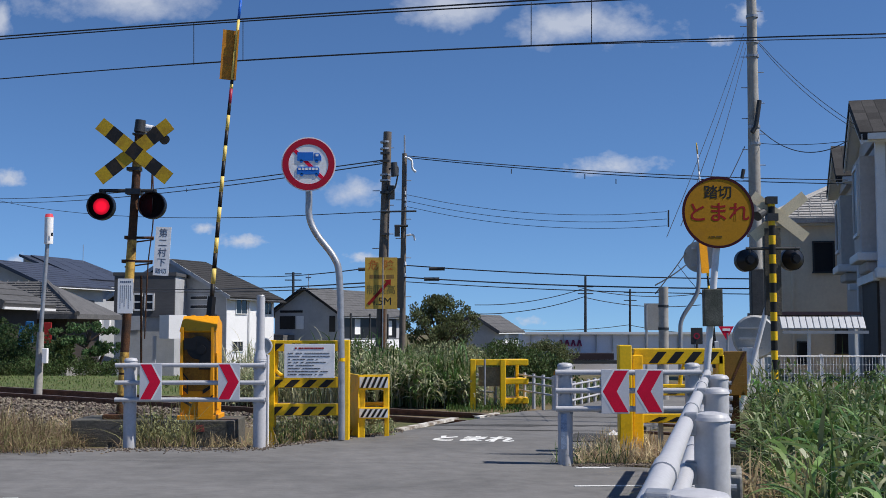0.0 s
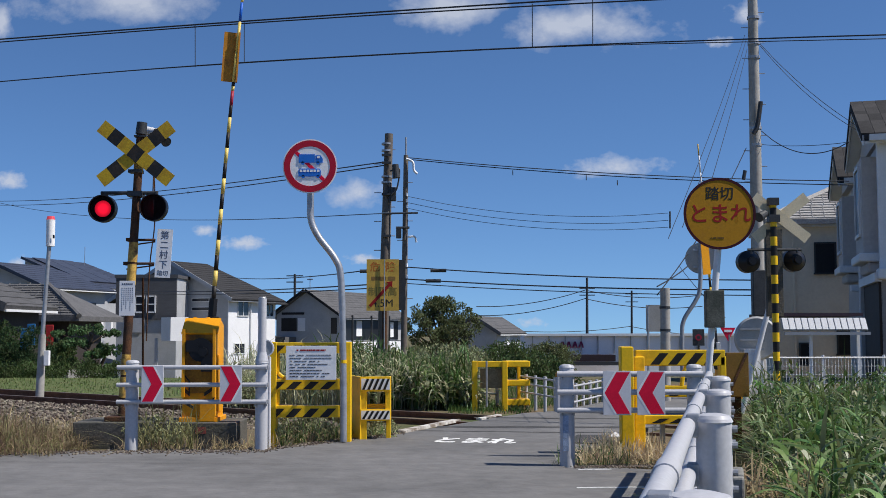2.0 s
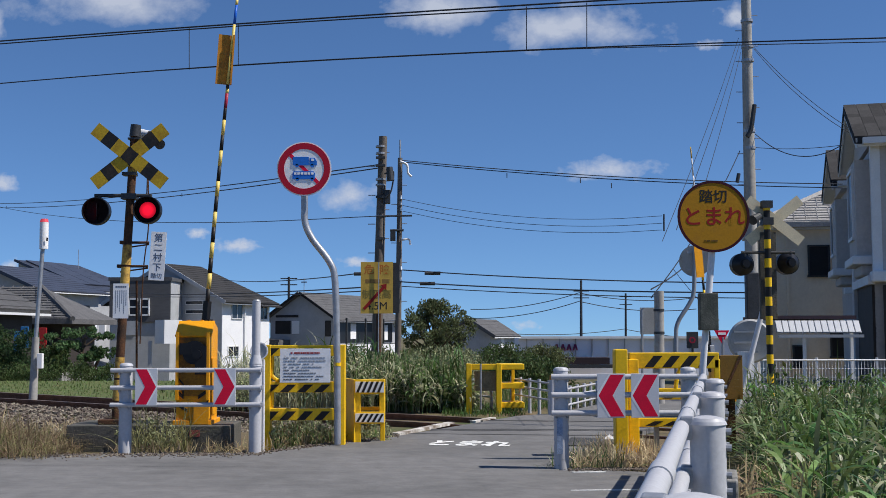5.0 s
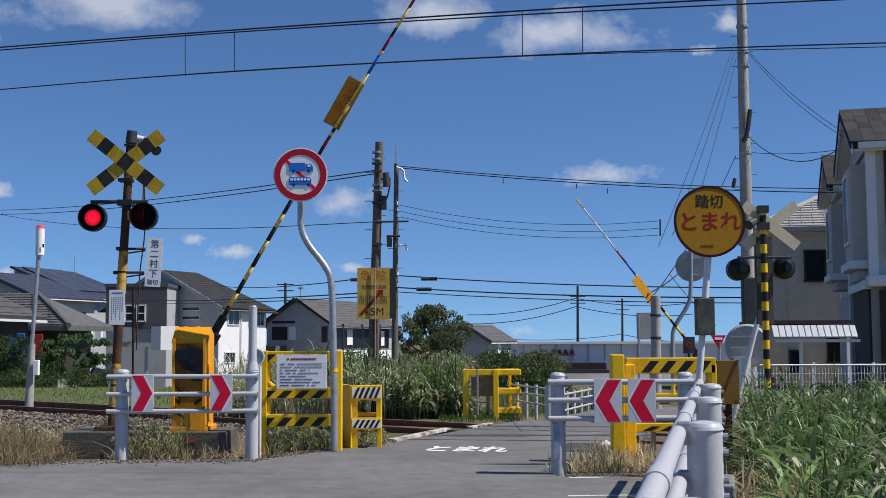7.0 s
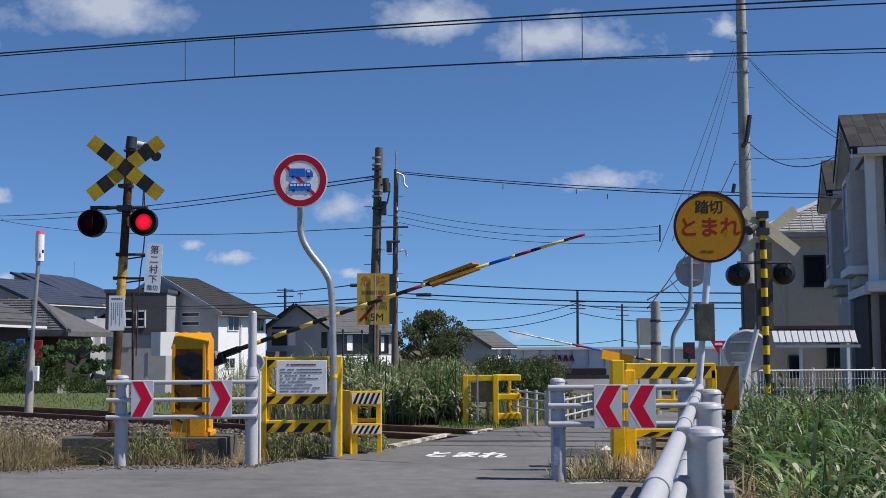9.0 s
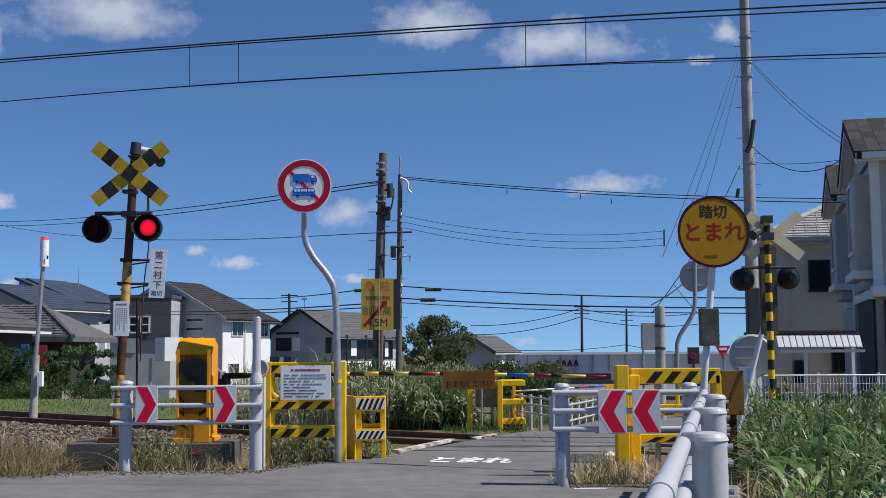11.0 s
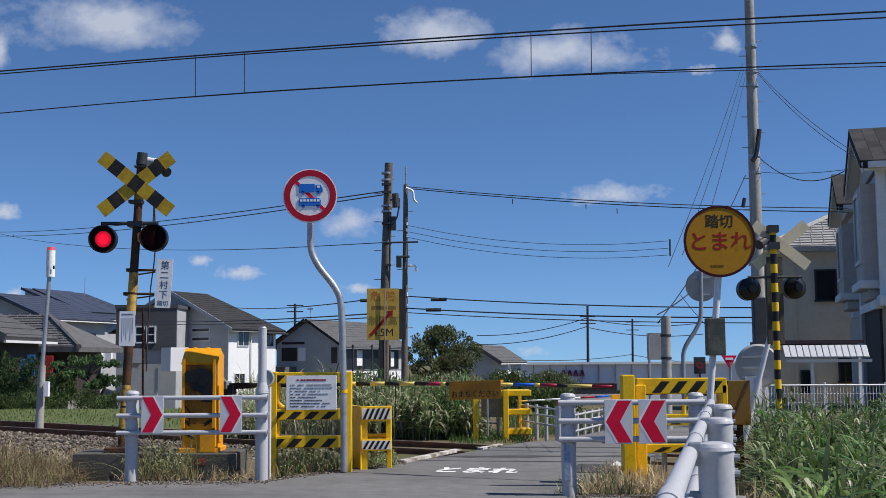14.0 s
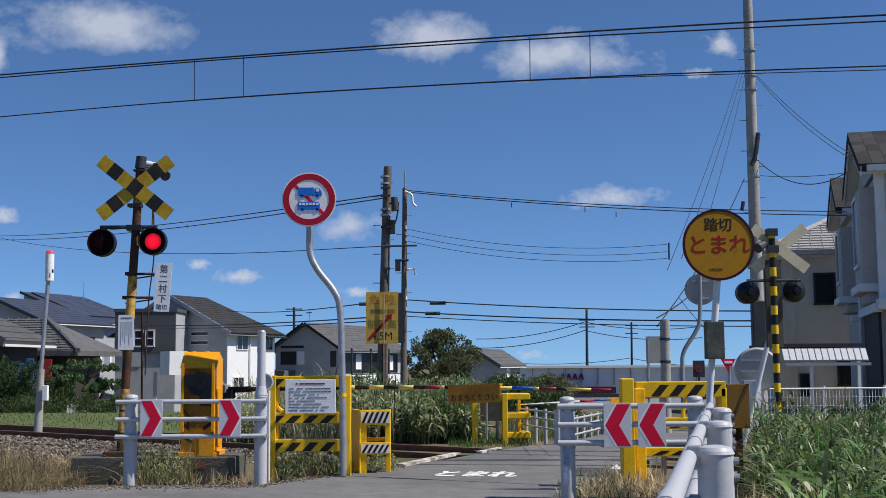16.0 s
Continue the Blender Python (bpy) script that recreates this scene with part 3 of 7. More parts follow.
def right_fence():
    y = 9.9
    g = thing("guard_fence", (1.584, y, 0), "white-painted three-pipe guard fence at the road edge", "guard fence", "pipe guard fences")
    x0, x1 = 1.054, 2.155
    for x in (x0, x1):
        p = guard_post(g, x, y, 0.064, 0.835)
        for z in (0.785, 0.63, 0.475):
            bm = box((x, y - 0.055, z), (0.15, 0.05, 0.045))
            c = part("clamp", bm, GALV, p, bevel=0.006)
            for dx in (-0.05, 0, 0.05):
                part("bolt", rod((x + dx, y - 0.05, z - 0.02), (x + dx, y - 0.05, z - 0.045), 0.012, seg=8), GALV, g)
    part("sticker", box((x0 - 0.02, y - 0.0655, 0.28), (0.05, 0.004, 0.3)), mat("pale_blue_sticker", (0.30, 0.38, 0.52), 0.6, var=0.3, scale=14), g, "faded blue sticker strip")
    for z in (0.785, 0.63, 0.475):
        part("pipe", rod((x0 - 0.09, y - 0.075, z), (x1 + 0.06, y - 0.075, z), 0.024, seg=14), RAILWHITE, g, smooth=True)
    for u0 in (1.47, 1.76):
        chevron(u0, y - 0.115, 0.625, 0.238, 0.375, 0, "", True)


right_fence()


# ---- crossing signals ----
LIT = []      # the lenses that turn, with the half of the beat in which each glows


def signal_lamp(parent, c, r, beat, off=0):
    """A flashing light seen from the front: bowl, hood, dark lens, and the glowing lens that turns edge-on while it is off."""
    x, y, z = c
    bm = rod((x, y + 0.03, z), (x, y + 0.15, z), r, r * 0.45, seg=32)
    head = part("signal_head", bm, LAMPBLACK, parent, "black round flashing light", smooth=True)
    bm = ring((x, y - 0.06, z), r * 0.93, r, 0.09)
    rim = part("hood", bm, LAMPBLACK, head, smooth=True)
    part("dark_lens", rod((x, y + 0.018, z), (x, y + 0.03, z), r * 0.95, seg=32), LENSDARK, head, smooth=True)
    if beat is not None:
        me_bm = rod((0, -0.0015, 0), (0, 0.0015, 0), r * 0.6, seg=32)
        me = bpy.data.meshes.new("glowing_lens")
        me_bm.to_mesh(me), me_bm.free()
        me.materials.append(LENSLIT)
        me.materials.append(LAMPBLACK)
        for f in me.polygons:
            f.material_index = 0 if f.normal.y < -0.9 else 1
        o = new("glowing_lens", me)
        o.parent = parent
        o["label"] = "glowing red lens"
        base = root_of(parent)
        LIT.append((o, Vector((x, y - 0.012, z)) - base, beat, off))
    return head


def crossbuck(parent, c, length, width, y, ang, mats, lean=0.0):
    """Two crossed boards, each of seven painted bands."""
    for k, s in enumerate((1, -1)):
        m = Matrix.Translation((c[0], y - 0.014 * k, c[1])) @ Matrix.Rotation(radians(-s * ang + lean), 4, "Y")
        board = None
        seg = length / 7
        for i in range(7):
            bm = box((0, 0, 0), (seg, 0.01, width), m=m @ Matrix.Translation(((i - 3) * seg, 0, 0)))
            if board is None:
                bm2 = box((0, 0, 0), (length, 0.008, width * 0.98), m=m @ Matrix.Translation((0, 0.005, 0)))
                board = part("board", bm2, DARKGREY, parent, "crossed warning board in yellow and black")
            part("band", bm, mats[i % 2], board)


def signal_mast():
    b, t = Vector((-3.428, 12.2, 0.216)), Vector((-3.283, 12.2, 3.339))
    g = thing("crossing_signal", tuple(b), "rusty leaning crossing signal mast with crossbuck and red lamps", "crossing signal", "crossing signals")
    part("mast_foot", box((b.x, b.y, b.z + 0.02), (0.3, 0.3, 0.05)), RUST, g, bevel=0.008)
    d = t - b
    n = 13
    cols = (RUST, RUSTYELLOW)
    mast = part("mast", rod(b, t, 0.048, 0.044, seg=16), RUST, g, "rusty pole with flaking yellow bands", smooth=True)
    for i in range(n):
        if i in (1, 5, 7, 11, 2, 6):
            part("painted_band", rod(b + d * (i / n), b + d * ((i + 0.9) / n), 0.0515, 0.0485, seg=16, cap=False), RUSTYELLOW, mast, smooth=True)
    cap = part("bell", rod((-3.282, 12.2, 3.284), (-3.272, 12.2, 3.413), 0.06, 0.055, seg=16), DARKGREY, g, "grey warning bell on the mast top", smooth=True)
    part("bell_bracket", box((-3.281, 12.2, 3.259), (0.13, 0.1, 0.02)), DARKGREY, cap)
    horn = part("loudspeaker", rod((-3.168, 12.35, 3.347), (-2.993, 12.15, 3.189), 0.03, 0.055, seg=18), DARKGREY, g, "small horn loudspeaker", smooth=True)
    part("horn_back", rod((-3.268, 12.4, 3.356), (-3.156, 12.35, 3.335), 0.05, 0.04, seg=14), TRIM, horn, smooth=True)
    crossbuck(g, (-3.305, 3.058), 0.96, 0.15, 12.1, 38.5, (BUCKYELLOW, BLACK))
    part("lamp_arm", rod((-3.696, 12.18, 2.642), (-3.088, 12.18, 2.642), 0.02, seg=10), DARKGREY, g)
    part("arm_clamp", box((-3.324, 12.2, 2.632), (0.16, 0.14, 0.06)), DARKGREY, g)
    part("arm_clamp", box((-3.329, 12.2, 2.877), (0.14, 0.12, 0.035)), DARKGREY, g)
    for u, beat, off in ((180, 1, -73.3), (270, 0, -75.7)):
        c = Vector((-3.644, 12.1, 2.462)) if u == 180 else Vector((-3.101, 12.1, 2.474))
        signal_lamp(g, c, 0.147, beat, off)
        part("lamp_hanger", rod((c.x, 12.18, c.z + 0.12), (c.x, 12.18, c.z + 0.18), 0.022, seg=10), DARKGREY, g)
    part("conduit", tube([(-3.155, 12.25, 2.669), (-3.147, 12.25, 2.884), (-3.138, 12.28, 2.334), (-3.19, 12.3, 1.845), (-3.212, 12.3, 1.053)], 0.008, seg=6), RUST, g)
    for v in (421, 463):
        a, c = (Vector((-3.402, 12.25, 2.141)), Vector((-3.121, 12.25, 2.141))) if v == 421 else (Vector((-3.427, 12.25, 1.885)), Vector((-3.129, 12.25, 1.885)))
        bm = rod(a, c, 0.014, seg=8)
        box(a + Vector((0.03, 0, 0)), (0.1, 0.12, 0.035), bm=bm)
        rod(a - Vector((0, 0, 0.06)), c - Vector((0, 0, 0.02)), 0.008, seg=6, bm=bm)
        part("sign_bracket", bm, RUST, g)
    # the crossing's name on a white plate, letter under letter
    x, z, y = -3.002, 1.988, 12.15
    lean = Matrix.Rotation(radians(3), 4, "Y")
    pl = part("name_plate", box((0, 0, 0), (0.165, 0.006, 0.52), m=Matrix.Translation((x, y, z)) @ lean), SIGNWHITE, g, "white plate with dark vertical writing")
    for i, ch in enumerate("第二村下"):
        lettering("letter", ch, 0.095, Matrix.Translation((x, y - 0.0036, z)) @ lean @ Vector((0, 0, 0.19 - i * 0.105)), INKBLUE, pl, m=lean)
    lettering("letter", "踏切", 0.06, Matrix.Translation((x, y - 0.0036, z)) @ lean @ Vector((0, 0, -0.215)), INKBLUE, pl, m=lean)
    x, z = -3.378, 1.509
    pl = part("notice_plate", box((x, 12.12, z), (0.165, 0.006, 0.37)), SIGNWHITE, g, "white notice plate with small print")
    bm = bmesh.new()
    for dx, n in ((0.056, 8), (0.034, 12), (0.012, 7), (-0.01, 11), (-0.032, 9), (-0.054, 12)):
        for i in range(n):
            box((x + dx, 12.1165, z + 0.105 - i * 0.021), (0.008, 0.0015, 0.013), bm=bm)
    for i in range(6):
        box((x - 0.05 + i * 0.02, 12.1165, z + 0.15), (0.014, 0.0015, 0.018), bm=bm)
    part("writing", bm, INKBLUE, pl)["kind"] = "stuff"
    bm = bmesh.new()
    for u0 in (0, 1):
        rod((-3.274, 12.35, 1.737), (-3.256, 12.35, 0.749), 0.012, seg=8, bm=bm)
    part("side_pipe", bm, RUST, g)


signal_mast()

bm = box((-3.488, 12.35, 0.06), (0.802, 0.7, 0.30))
solo("concrete_block", bm, DARKCON, "dark stained concrete base under the signal mast", "concrete base", "concrete bases", bevel=0.012)
bm = box((-2.602, 12.4, 0.055), (0.82, 0.7, 0.29))
solo("concrete_block", bm, DARKCON, "weathered concrete base with a red paint blotch", "concrete base", "concrete bases", bevel=0.012)
solo("paint_blotch", box((-2.56, 12.048, 0.12), (0.11, 0.006, 0.07)), mat("faded_red", (0.34, 0.07, 0.06), 0.85, var=0.4, scale=14, bump=0.3, col2=(0.12, 0.08, 0.07), mix=0.5), "faded red paint mark on the concrete base", "paint mark")


# ---- barriers ----
def barrier(name_label, pivot, sgn, scale, cabinet):
    x, y, z = pivot
    g = thing("barrier_machine", (x, y, z), name_label, "crossing barrier", "crossing barriers")
    cabinet(g)
    arm = new("barrier_arm")
    me = bpy.data.meshes.new("barrier_arm")
    bm = rod((sgn * -0.18 * scale, 0, 0), (sgn * 0.42 * scale, 0, 0), 0.036 * scale, 0.03 * scale, seg=14)
    box((sgn * -0.1 * scale, 0, 0), (0.14 * scale, 0.1, 0.075 * scale), bm=bm)
    box((sgn * 0.40 * scale, 0, 0), (0.26 * scale, 0.065, 0.062 * scale), bm=bm)
    box((sgn * 0.27 * scale, -0.03, -0.04 * scale), (0.15 * scale, 0.07, 0.1 * scale), bm=bm)
    bm.to_mesh(me), bm.free()
    me.materials.append(LAMPBLACK)
    bpy.data.objects.remove(arm)
    arm = new("barrier_arm", me)
    arm.parent = g
    arm["label"] = "striped barrier arm that comes down"
    root = bpy.data.meshes.new("arm_root")
    bm = box((sgn * 0.13 * scale, -0.03, 0.012), (0.30 * scale, 0.10, 0.085 * scale))
    bmesh.ops.bevel(bm, geom=bm.edges[:], offset=0.008, segments=1, affect="EDGES")
    bm.to_mesh(root), bm.free()
    root.materials.append(GREYPAINT)
    root = new("arm_root", root)
    root.parent = arm
    root["label"] = "grey steel socket of the arm"
    return g, arm


def local_part(name, bm, material, parent, label="", smooth=False):
    me = bpy.data.meshes.new(name)
    bm.to_mesh(me), bm.free()
    me.materials.append(material)
    if smooth:
        me.polygons.foreach_set("use_smooth", [True] * len(me.polygons))
    o = new(name, me)
    o.parent = parent
    if label:
        o["label"] = label
    return o


def near_cabinet(g):
    x, y = -2.612, 12.4
    z0, z1, zs = 0.2, 0.981, 1.247
    w = 0.355
    prof = [(-0.22, z0 + 0.02), (0.2, z0 + 0.02), (0.2, zs - 0.02), (0.06, zs + 0.03), (-0.16, zs - 0.05), (-0.22, zs - 0.12)]
    bm = bmesh.new()
    a = [bm.verts.new((x - w / 2, y + p, q)) for p, q in prof]
    b = [bm.verts.new((x + w / 2, y + p, q)) for p, q in prof]
    bm.faces.new(a), bm.faces.new(b[::-1])
    for i in range(len(prof)):
        j = (i + 1) % len(prof)
        bm.faces.new((a[j], a[i], b[i], b[j]))
    bmesh.ops.recalc_face_normals(bm, faces=bm.faces)
    body = part("cabinet", bm, ORANGE, g, "orange-yellow steel machine cabinet", bevel=0.01)
    # dark orange-brown paints in the shade of the front recess
    SHADEDORANGE = mat("shaded_orange", (0.36, 0.15, 0.012), 0.65, var=0.3, scale=5, bump=0.1, col2=(0.12, 0.055, 0.012))
    hatch = part("hatch", prism([(x - 0.165, z0 + 0.42), (x - 0.165, z0 + 0.92), (x + 0.15, z0 + 0.92), (x + 0.15, z0 + 0.42), (x + 0.07, z0 + 0.3), (x - 0.09, z0 + 0.3)], y - 0.234, y - 0.219), SHADEDORANGE, body, "orange front hatch, darkened in colour for the recess's shade")
    mech = rod((x + 0.02, y - 0.27, z0 + 0.76), (x + 0.02, y - 0.23, z0 + 0.76), 0.125, seg=24)
    box((x + 0.09, y - 0.25, z0 + 0.68), (0.12, 0.05, 0.30), bm=mech)
    box((x - 0.07, y - 0.25, z0 + 0.80), (0.13, 0.05, 0.12), bm=mech)
    rod((x + 0.05, y - 0.3, z0 + 0.74), (x + 0.05, y - 0.23, z0 + 0.74), 0.05, seg=16, bm=mech)
    part("drive_gear", mech, LAMPBLACK, body, "black greased drive gear")
    for q in ([(-0.19, 0.52), (-0.19, 0.50), (-0.12, 0.42), (-0.12, 0.30), (-0.105, 0.30), (-0.105, 0.43)], [(-0.19, 0.37), (-0.19, 0.33), (-0.11, 0.27), (-0.11, 0.31)],
              [(0.17, 0.37), (0.17, 0.33), (0.07, 0.27), (0.07, 0.31)], [(-0.19, 0.24), (-0.19, 0.20), (-0.06, 0.13), (-0.06, 0.16)], [(0.19, 0.26), (0.19, 0.12), (0.03, 0.02), (0.03, 0.13)]):
        part("hazard_mark", prism([(x + u * 0.88, z0 + v) for u, v in q], y - 0.24, y - 0.22), BLACK, body)
    part("side_plate", box((x + w / 2 + 0.006, y - 0.05, z0 + 0.4), (0.012, 0.2, 0.6)), ORANGE, body)
    part("lid", box((0, 0, 0), (w + 0.03, 0.25, 0.02), m=Matrix.Translation((x, y - 0.14, zs - 0.035)) @ Matrix.Rotation(radians(40), 4, "X")), ORANGE, body, "slanted orange lid")
    for s in (-1, 1):
        part("jamb", box((x + s * (w / 2 - 0.015), y - 0.24, z0 + 0.62), (0.03, 0.05, 0.72)), ORANGE, body)
    part("kick_plate", box((x + 0.1, y - 0.245, z0 + 0.12), (0.16, 0.03, 0.22)), ORANGE, body)
    part("foot", box((x, y, z0 + 0.02), (0.41, 0.5, 0.05)), ORANGE, g, bevel=0.006)
    for dx in (-0.1, 0.04):
        part("lifting_ring", tube([(x + dx - 0.03, y, zs), (x + dx - 0.02, y, zs + 0.05), (x + dx + 0.02, y, zs + 0.05), (x + dx + 0.03, y, zs)], 0.008, seg=6), ORANGE, g)
    bm = rod((x - 0.08, y + 0.05, 0.956), (x - 0.08, y + 0.72, 0.956), 0.04, seg=16)
    part("shaft", bm, DARKGREY, g, smooth=True)


ARM_Y, BOW, SWING = 13.1, 0.0055, 27.0
PIV = (-2.694, ARM_Y, 0.956)
near_barrier, near_arm = barrier("orange crossing barrier machine with a long striped arm", PIV, 1, 1.06, near_cabinet)
bands, s, k = [], 0.53, 0
while s < 2.60:
    bands.append((s, s + 0.1725, (BLACK, PALEYELLOW)[k % 2]))
    s, k = s + 0.1725, k + 1
for end, m in ((2.70, BLACK), (2.90, REDPAINT), (2.95, PALEYELLOW), (3.0, BLACK), (3.34, PALEYELLOW), (3.68, PALEYELLOW), (3.90, BLUEPAINT), (3.96, PALEYELLOW), (4.135, REDPAINT), (4.238, BLACK),
               (4.482, PALEYELLOW), (4.69, REDPAINT)):
    bands.append((s, end, m))
    s = end
SIGN_AT = 3.0
for a, b, m in bands:
    bm = rod((a, 0, 0), (b, 0, 0), 0.0275 - 0.003 * a, 0.0275 - 0.003 * b, seg=14)
    local_part("band", bm, m, near_arm, smooth=True)
bm = box((SIGN_AT + 0.28, -0.03, -0.068), (0.56, 0.012, 0.158))
box((SIGN_AT + 0.28, 0.0, 0.022), (0.56, 0.07, 0.02), bm=bm)
flag = local_part("hanging_sign", bm, SIGNORANGE, near_arm, "orange sign asking to wait")
cu = bpy.data.curves.new("letters", "FONT")
cu.body, cu.size, cu.extrude, cu.align_x, cu.align_y = "おまちください", 0.074, 0.0015, "CENTER", "CENTER"
tmp = new("letters", cu)
bm = bmesh.new()
bm.from_mesh(tmp.evaluated_get(bpy.context.evaluated_depsgraph_get()).to_mesh())
bpy.data.objects.remove(tmp)
bmesh.ops.transform(bm, matrix=Matrix.Translation((SIGN_AT + 0.28, -0.038, -0.1)) @ Matrix.Rotation(radians(90), 4, "X"), verts=bm.verts)
local_part("letters", bm, INK, flag)
for o in (near_arm, *near_arm.children_recursive):
    o.data.transform(Matrix.Scale(1.0275, 4))
    # the long arm bows a little towards its tip
    if o.name != flag.name and o.parent != flag:
        for v in o.data.vertices:
            v.co.z -= BOW * v.co.x ** 2


def far_cabinet(g):
    x, y = 4.896, 19.7
    part("cabinet", box((x, y, 0.28), (0.42, 0.4, 0.66)), ORANGE, g, "orange-yellow steel machine cabinet", bevel=0.02)
    part("shaft", rod((x - 0.18, y, 0.686), (x - 0.32, y, 0.686), 0.05, seg=14), DARKGREY, g)


FAR_PIV = (4.657, 19.6, 0.677)
far_barrier, far_arm = barrier("orange crossing barrier machine beyond the track with striped arm", FAR_PIV, -1, 1.0, far_cabinet)
s = 0.42
for w, m in ((0.16, YELLOW), (0.16, BLACK), (0.16, YELLOW), (0.16, BLACK), (0.17, YELLOW), (0.17, BLACK), (0.66, YELLOW), (0.26, BLUEPAINT), (0.26, REDPAINT), (0.33, REFLECT), (0.3, WHITEPAINT), (0.3, REFLECT), (0.2, FADEDYELLOW)):
    local_part("band", rod((-s, 0, 0), (-s - w, 0, 0), 0.026 - 0.004 * s, 0.026 - 0.004 * (s + w), seg=12), m, far_arm, smooth=True)
    s += w
local_part("hanging_sign", box((-1.74, -0.03, -0.06), (0.58, 0.012, 0.15)), ORANGE, far_arm, "orange hanging sign")


# ---- round and square signs ----
def vehicle_sign():
    y = 11.9
    cx, cz = -1.416, 2.889
    g = thing("road_sign", (-1.053, y, -0.03), "round no-lorries-and-buses sign on a bent galvanised pole", "road sign", "road signs")
    part("pole", tube([(-1.057, 11.99, 0.008), (-1.06, 11.99, 0.469), (-1.07, 11.99, 1.056), (-1.092, 11.99, 1.706), (-1.152, 11.99, 1.914), (-1.332, 11.99, 2.153), (-1.411, 11.99, 2.332), (-1.419, 11.99, 2.542), (-1.423, 11.99, 3.023)], 0.036, seg=14), GALV, g, smooth=True)
    part("pole_band", rod((-1.062, 11.99, 0.82), (-1.062, 11.99, 0.856), 0.038, seg=14), YELLOW, g)
    r = 0.288
    for dz in (-0.1, 0.1):
        part("clamp", box((cx, 11.935, cz + dz), (0.12, 0.06, 0.03)), GALV, g)
    RINGRED = mat("ring_red", (0.46, 0.008, 0.03), 0.5, var=0.08, scale=6, bump=0.02)
    pl = part("plate", disc((cx, y, cz), r, 0.006), SIGNWHITE, g, "white round plate with red ring, blue lorry and bus")
    part("red_ring", ring((cx, y - 0.004, cz), r * 0.73, r * 0.955, 0.004), RINGRED, pl)
    m = Matrix.Translation((cx, 0, cz)) @ Matrix.Rotation(radians(45), 4, "Y")
    part("red_bar", prism([(-r * 0.72, -0.018), (r * 0.72, -0.018), (r * 0.72, 0.018), (-r * 0.72, 0.018)], y - 0.003, y, m=m), SIGNRED, pl)
    bm = prism([(cx - 0.118, cz + 0.036), (cx + 0.05, cz + 0.036), (cx + 0.05, cz + 0.126), (cx - 0.118, cz + 0.126)], y - 0.007, y - 0.001)
    prism([(cx + 0.058, cz + 0.036), (cx + 0.135, cz + 0.036), (cx + 0.135, cz + 0.078), (cx + 0.112, cz + 0.115), (cx + 0.058, cz + 0.115)], y - 0.007, y - 0.001, bm)
    for dx in (-0.075, 0.085):
        rod((cx + dx, y - 0.007, cz + 0.032), (cx + dx, y - 0.001, cz + 0.032), 0.018, seg=16, bm=bm)
    part("lorry", bm, SIGNBLUE, pl)
    bm = prism([(cx - 0.12, cz - 0.11), (cx + 0.115, cz - 0.11), (cx + 0.115, cz - 0.05), (cx + 0.1, cz - 0.026), (cx - 0.11, cz - 0.026), (cx - 0.12, cz - 0.05)], y - 0.007, y - 0.001)
    for dx in (-0.07, 0.085):
        rod((cx + dx, y - 0.007, cz - 0.112), (cx + dx, y - 0.001, cz - 0.112), 0.017, seg=16, bm=bm)
    bus = part("bus", bm, SIGNBLUE, pl)
    bm = bmesh.new()
    for i in range(6):
        box((cx - 0.092 + i * 0.036, y - 0.008, cz - 0.05), (0.026, 0.003, 0.024), bm=bm)
    part("glazing", bm, SIGNWHITE, bus)
    part("cab_glazing", box((cx + 0.09, y - 0.008, cz + 0.095), (0.03, 0.003, 0.024)), SIGNWHITE, pl)


vehicle_sign()


def stop_sign():
    y = 10.3
    cx, cz, r = 2.5, 2.215, 0.328
    g = thing("stop_sign", (2.312, 10.4, -0.03), "round yellow crossing stop sign on a leaning white pole", "road sign", "road signs")
    part("pole", rod((2.312, 10.4, -0.06), (2.513, 10.36, 2.097), 0.031, seg=16), WHITEPAINT, g, smooth=True)
    pl = part("plate", disc((cx, y, cz), r, 0.008), SIGNYELLOW, g, "yellow disc with a dark red rim and red letters")
    part("rim", ring((cx, y - 0.004, cz), r * 0.93, r, 0.004), mat("maroon_rim", (0.05, 0.004, 0.014), 0.8, var=0.1), pl)
    lettering("letters", "踏切", 0.13, (cx, y - 0.0012, cz + 0.175), INK, pl)
    lettering("letters", "とまれ", 0.19, (cx, y - 0.0012, cz - 0.012), INKRED, pl)
    bars(cx - 0.085, cx + 0.09, cz - 0.235, cz - 0.21, y - 0.001, 1, pl, mat("brown_print", (0.16, 0.09, 0.02), 0.7, var=0.2), h=0.55, word=0.07)
    bm = box((2.434, 10.3, 1.349), (0.165, 0.10, 0.335))
    part("box", bm, mat("grey_green_box", (0.07, 0.075, 0.06), 0.7, var=0.35, scale=9, bump=0.2, col2=(0.12, 0.12, 0.1)), g, "weathered grey-green box on the pole", bevel=0.006)


stop_sign()


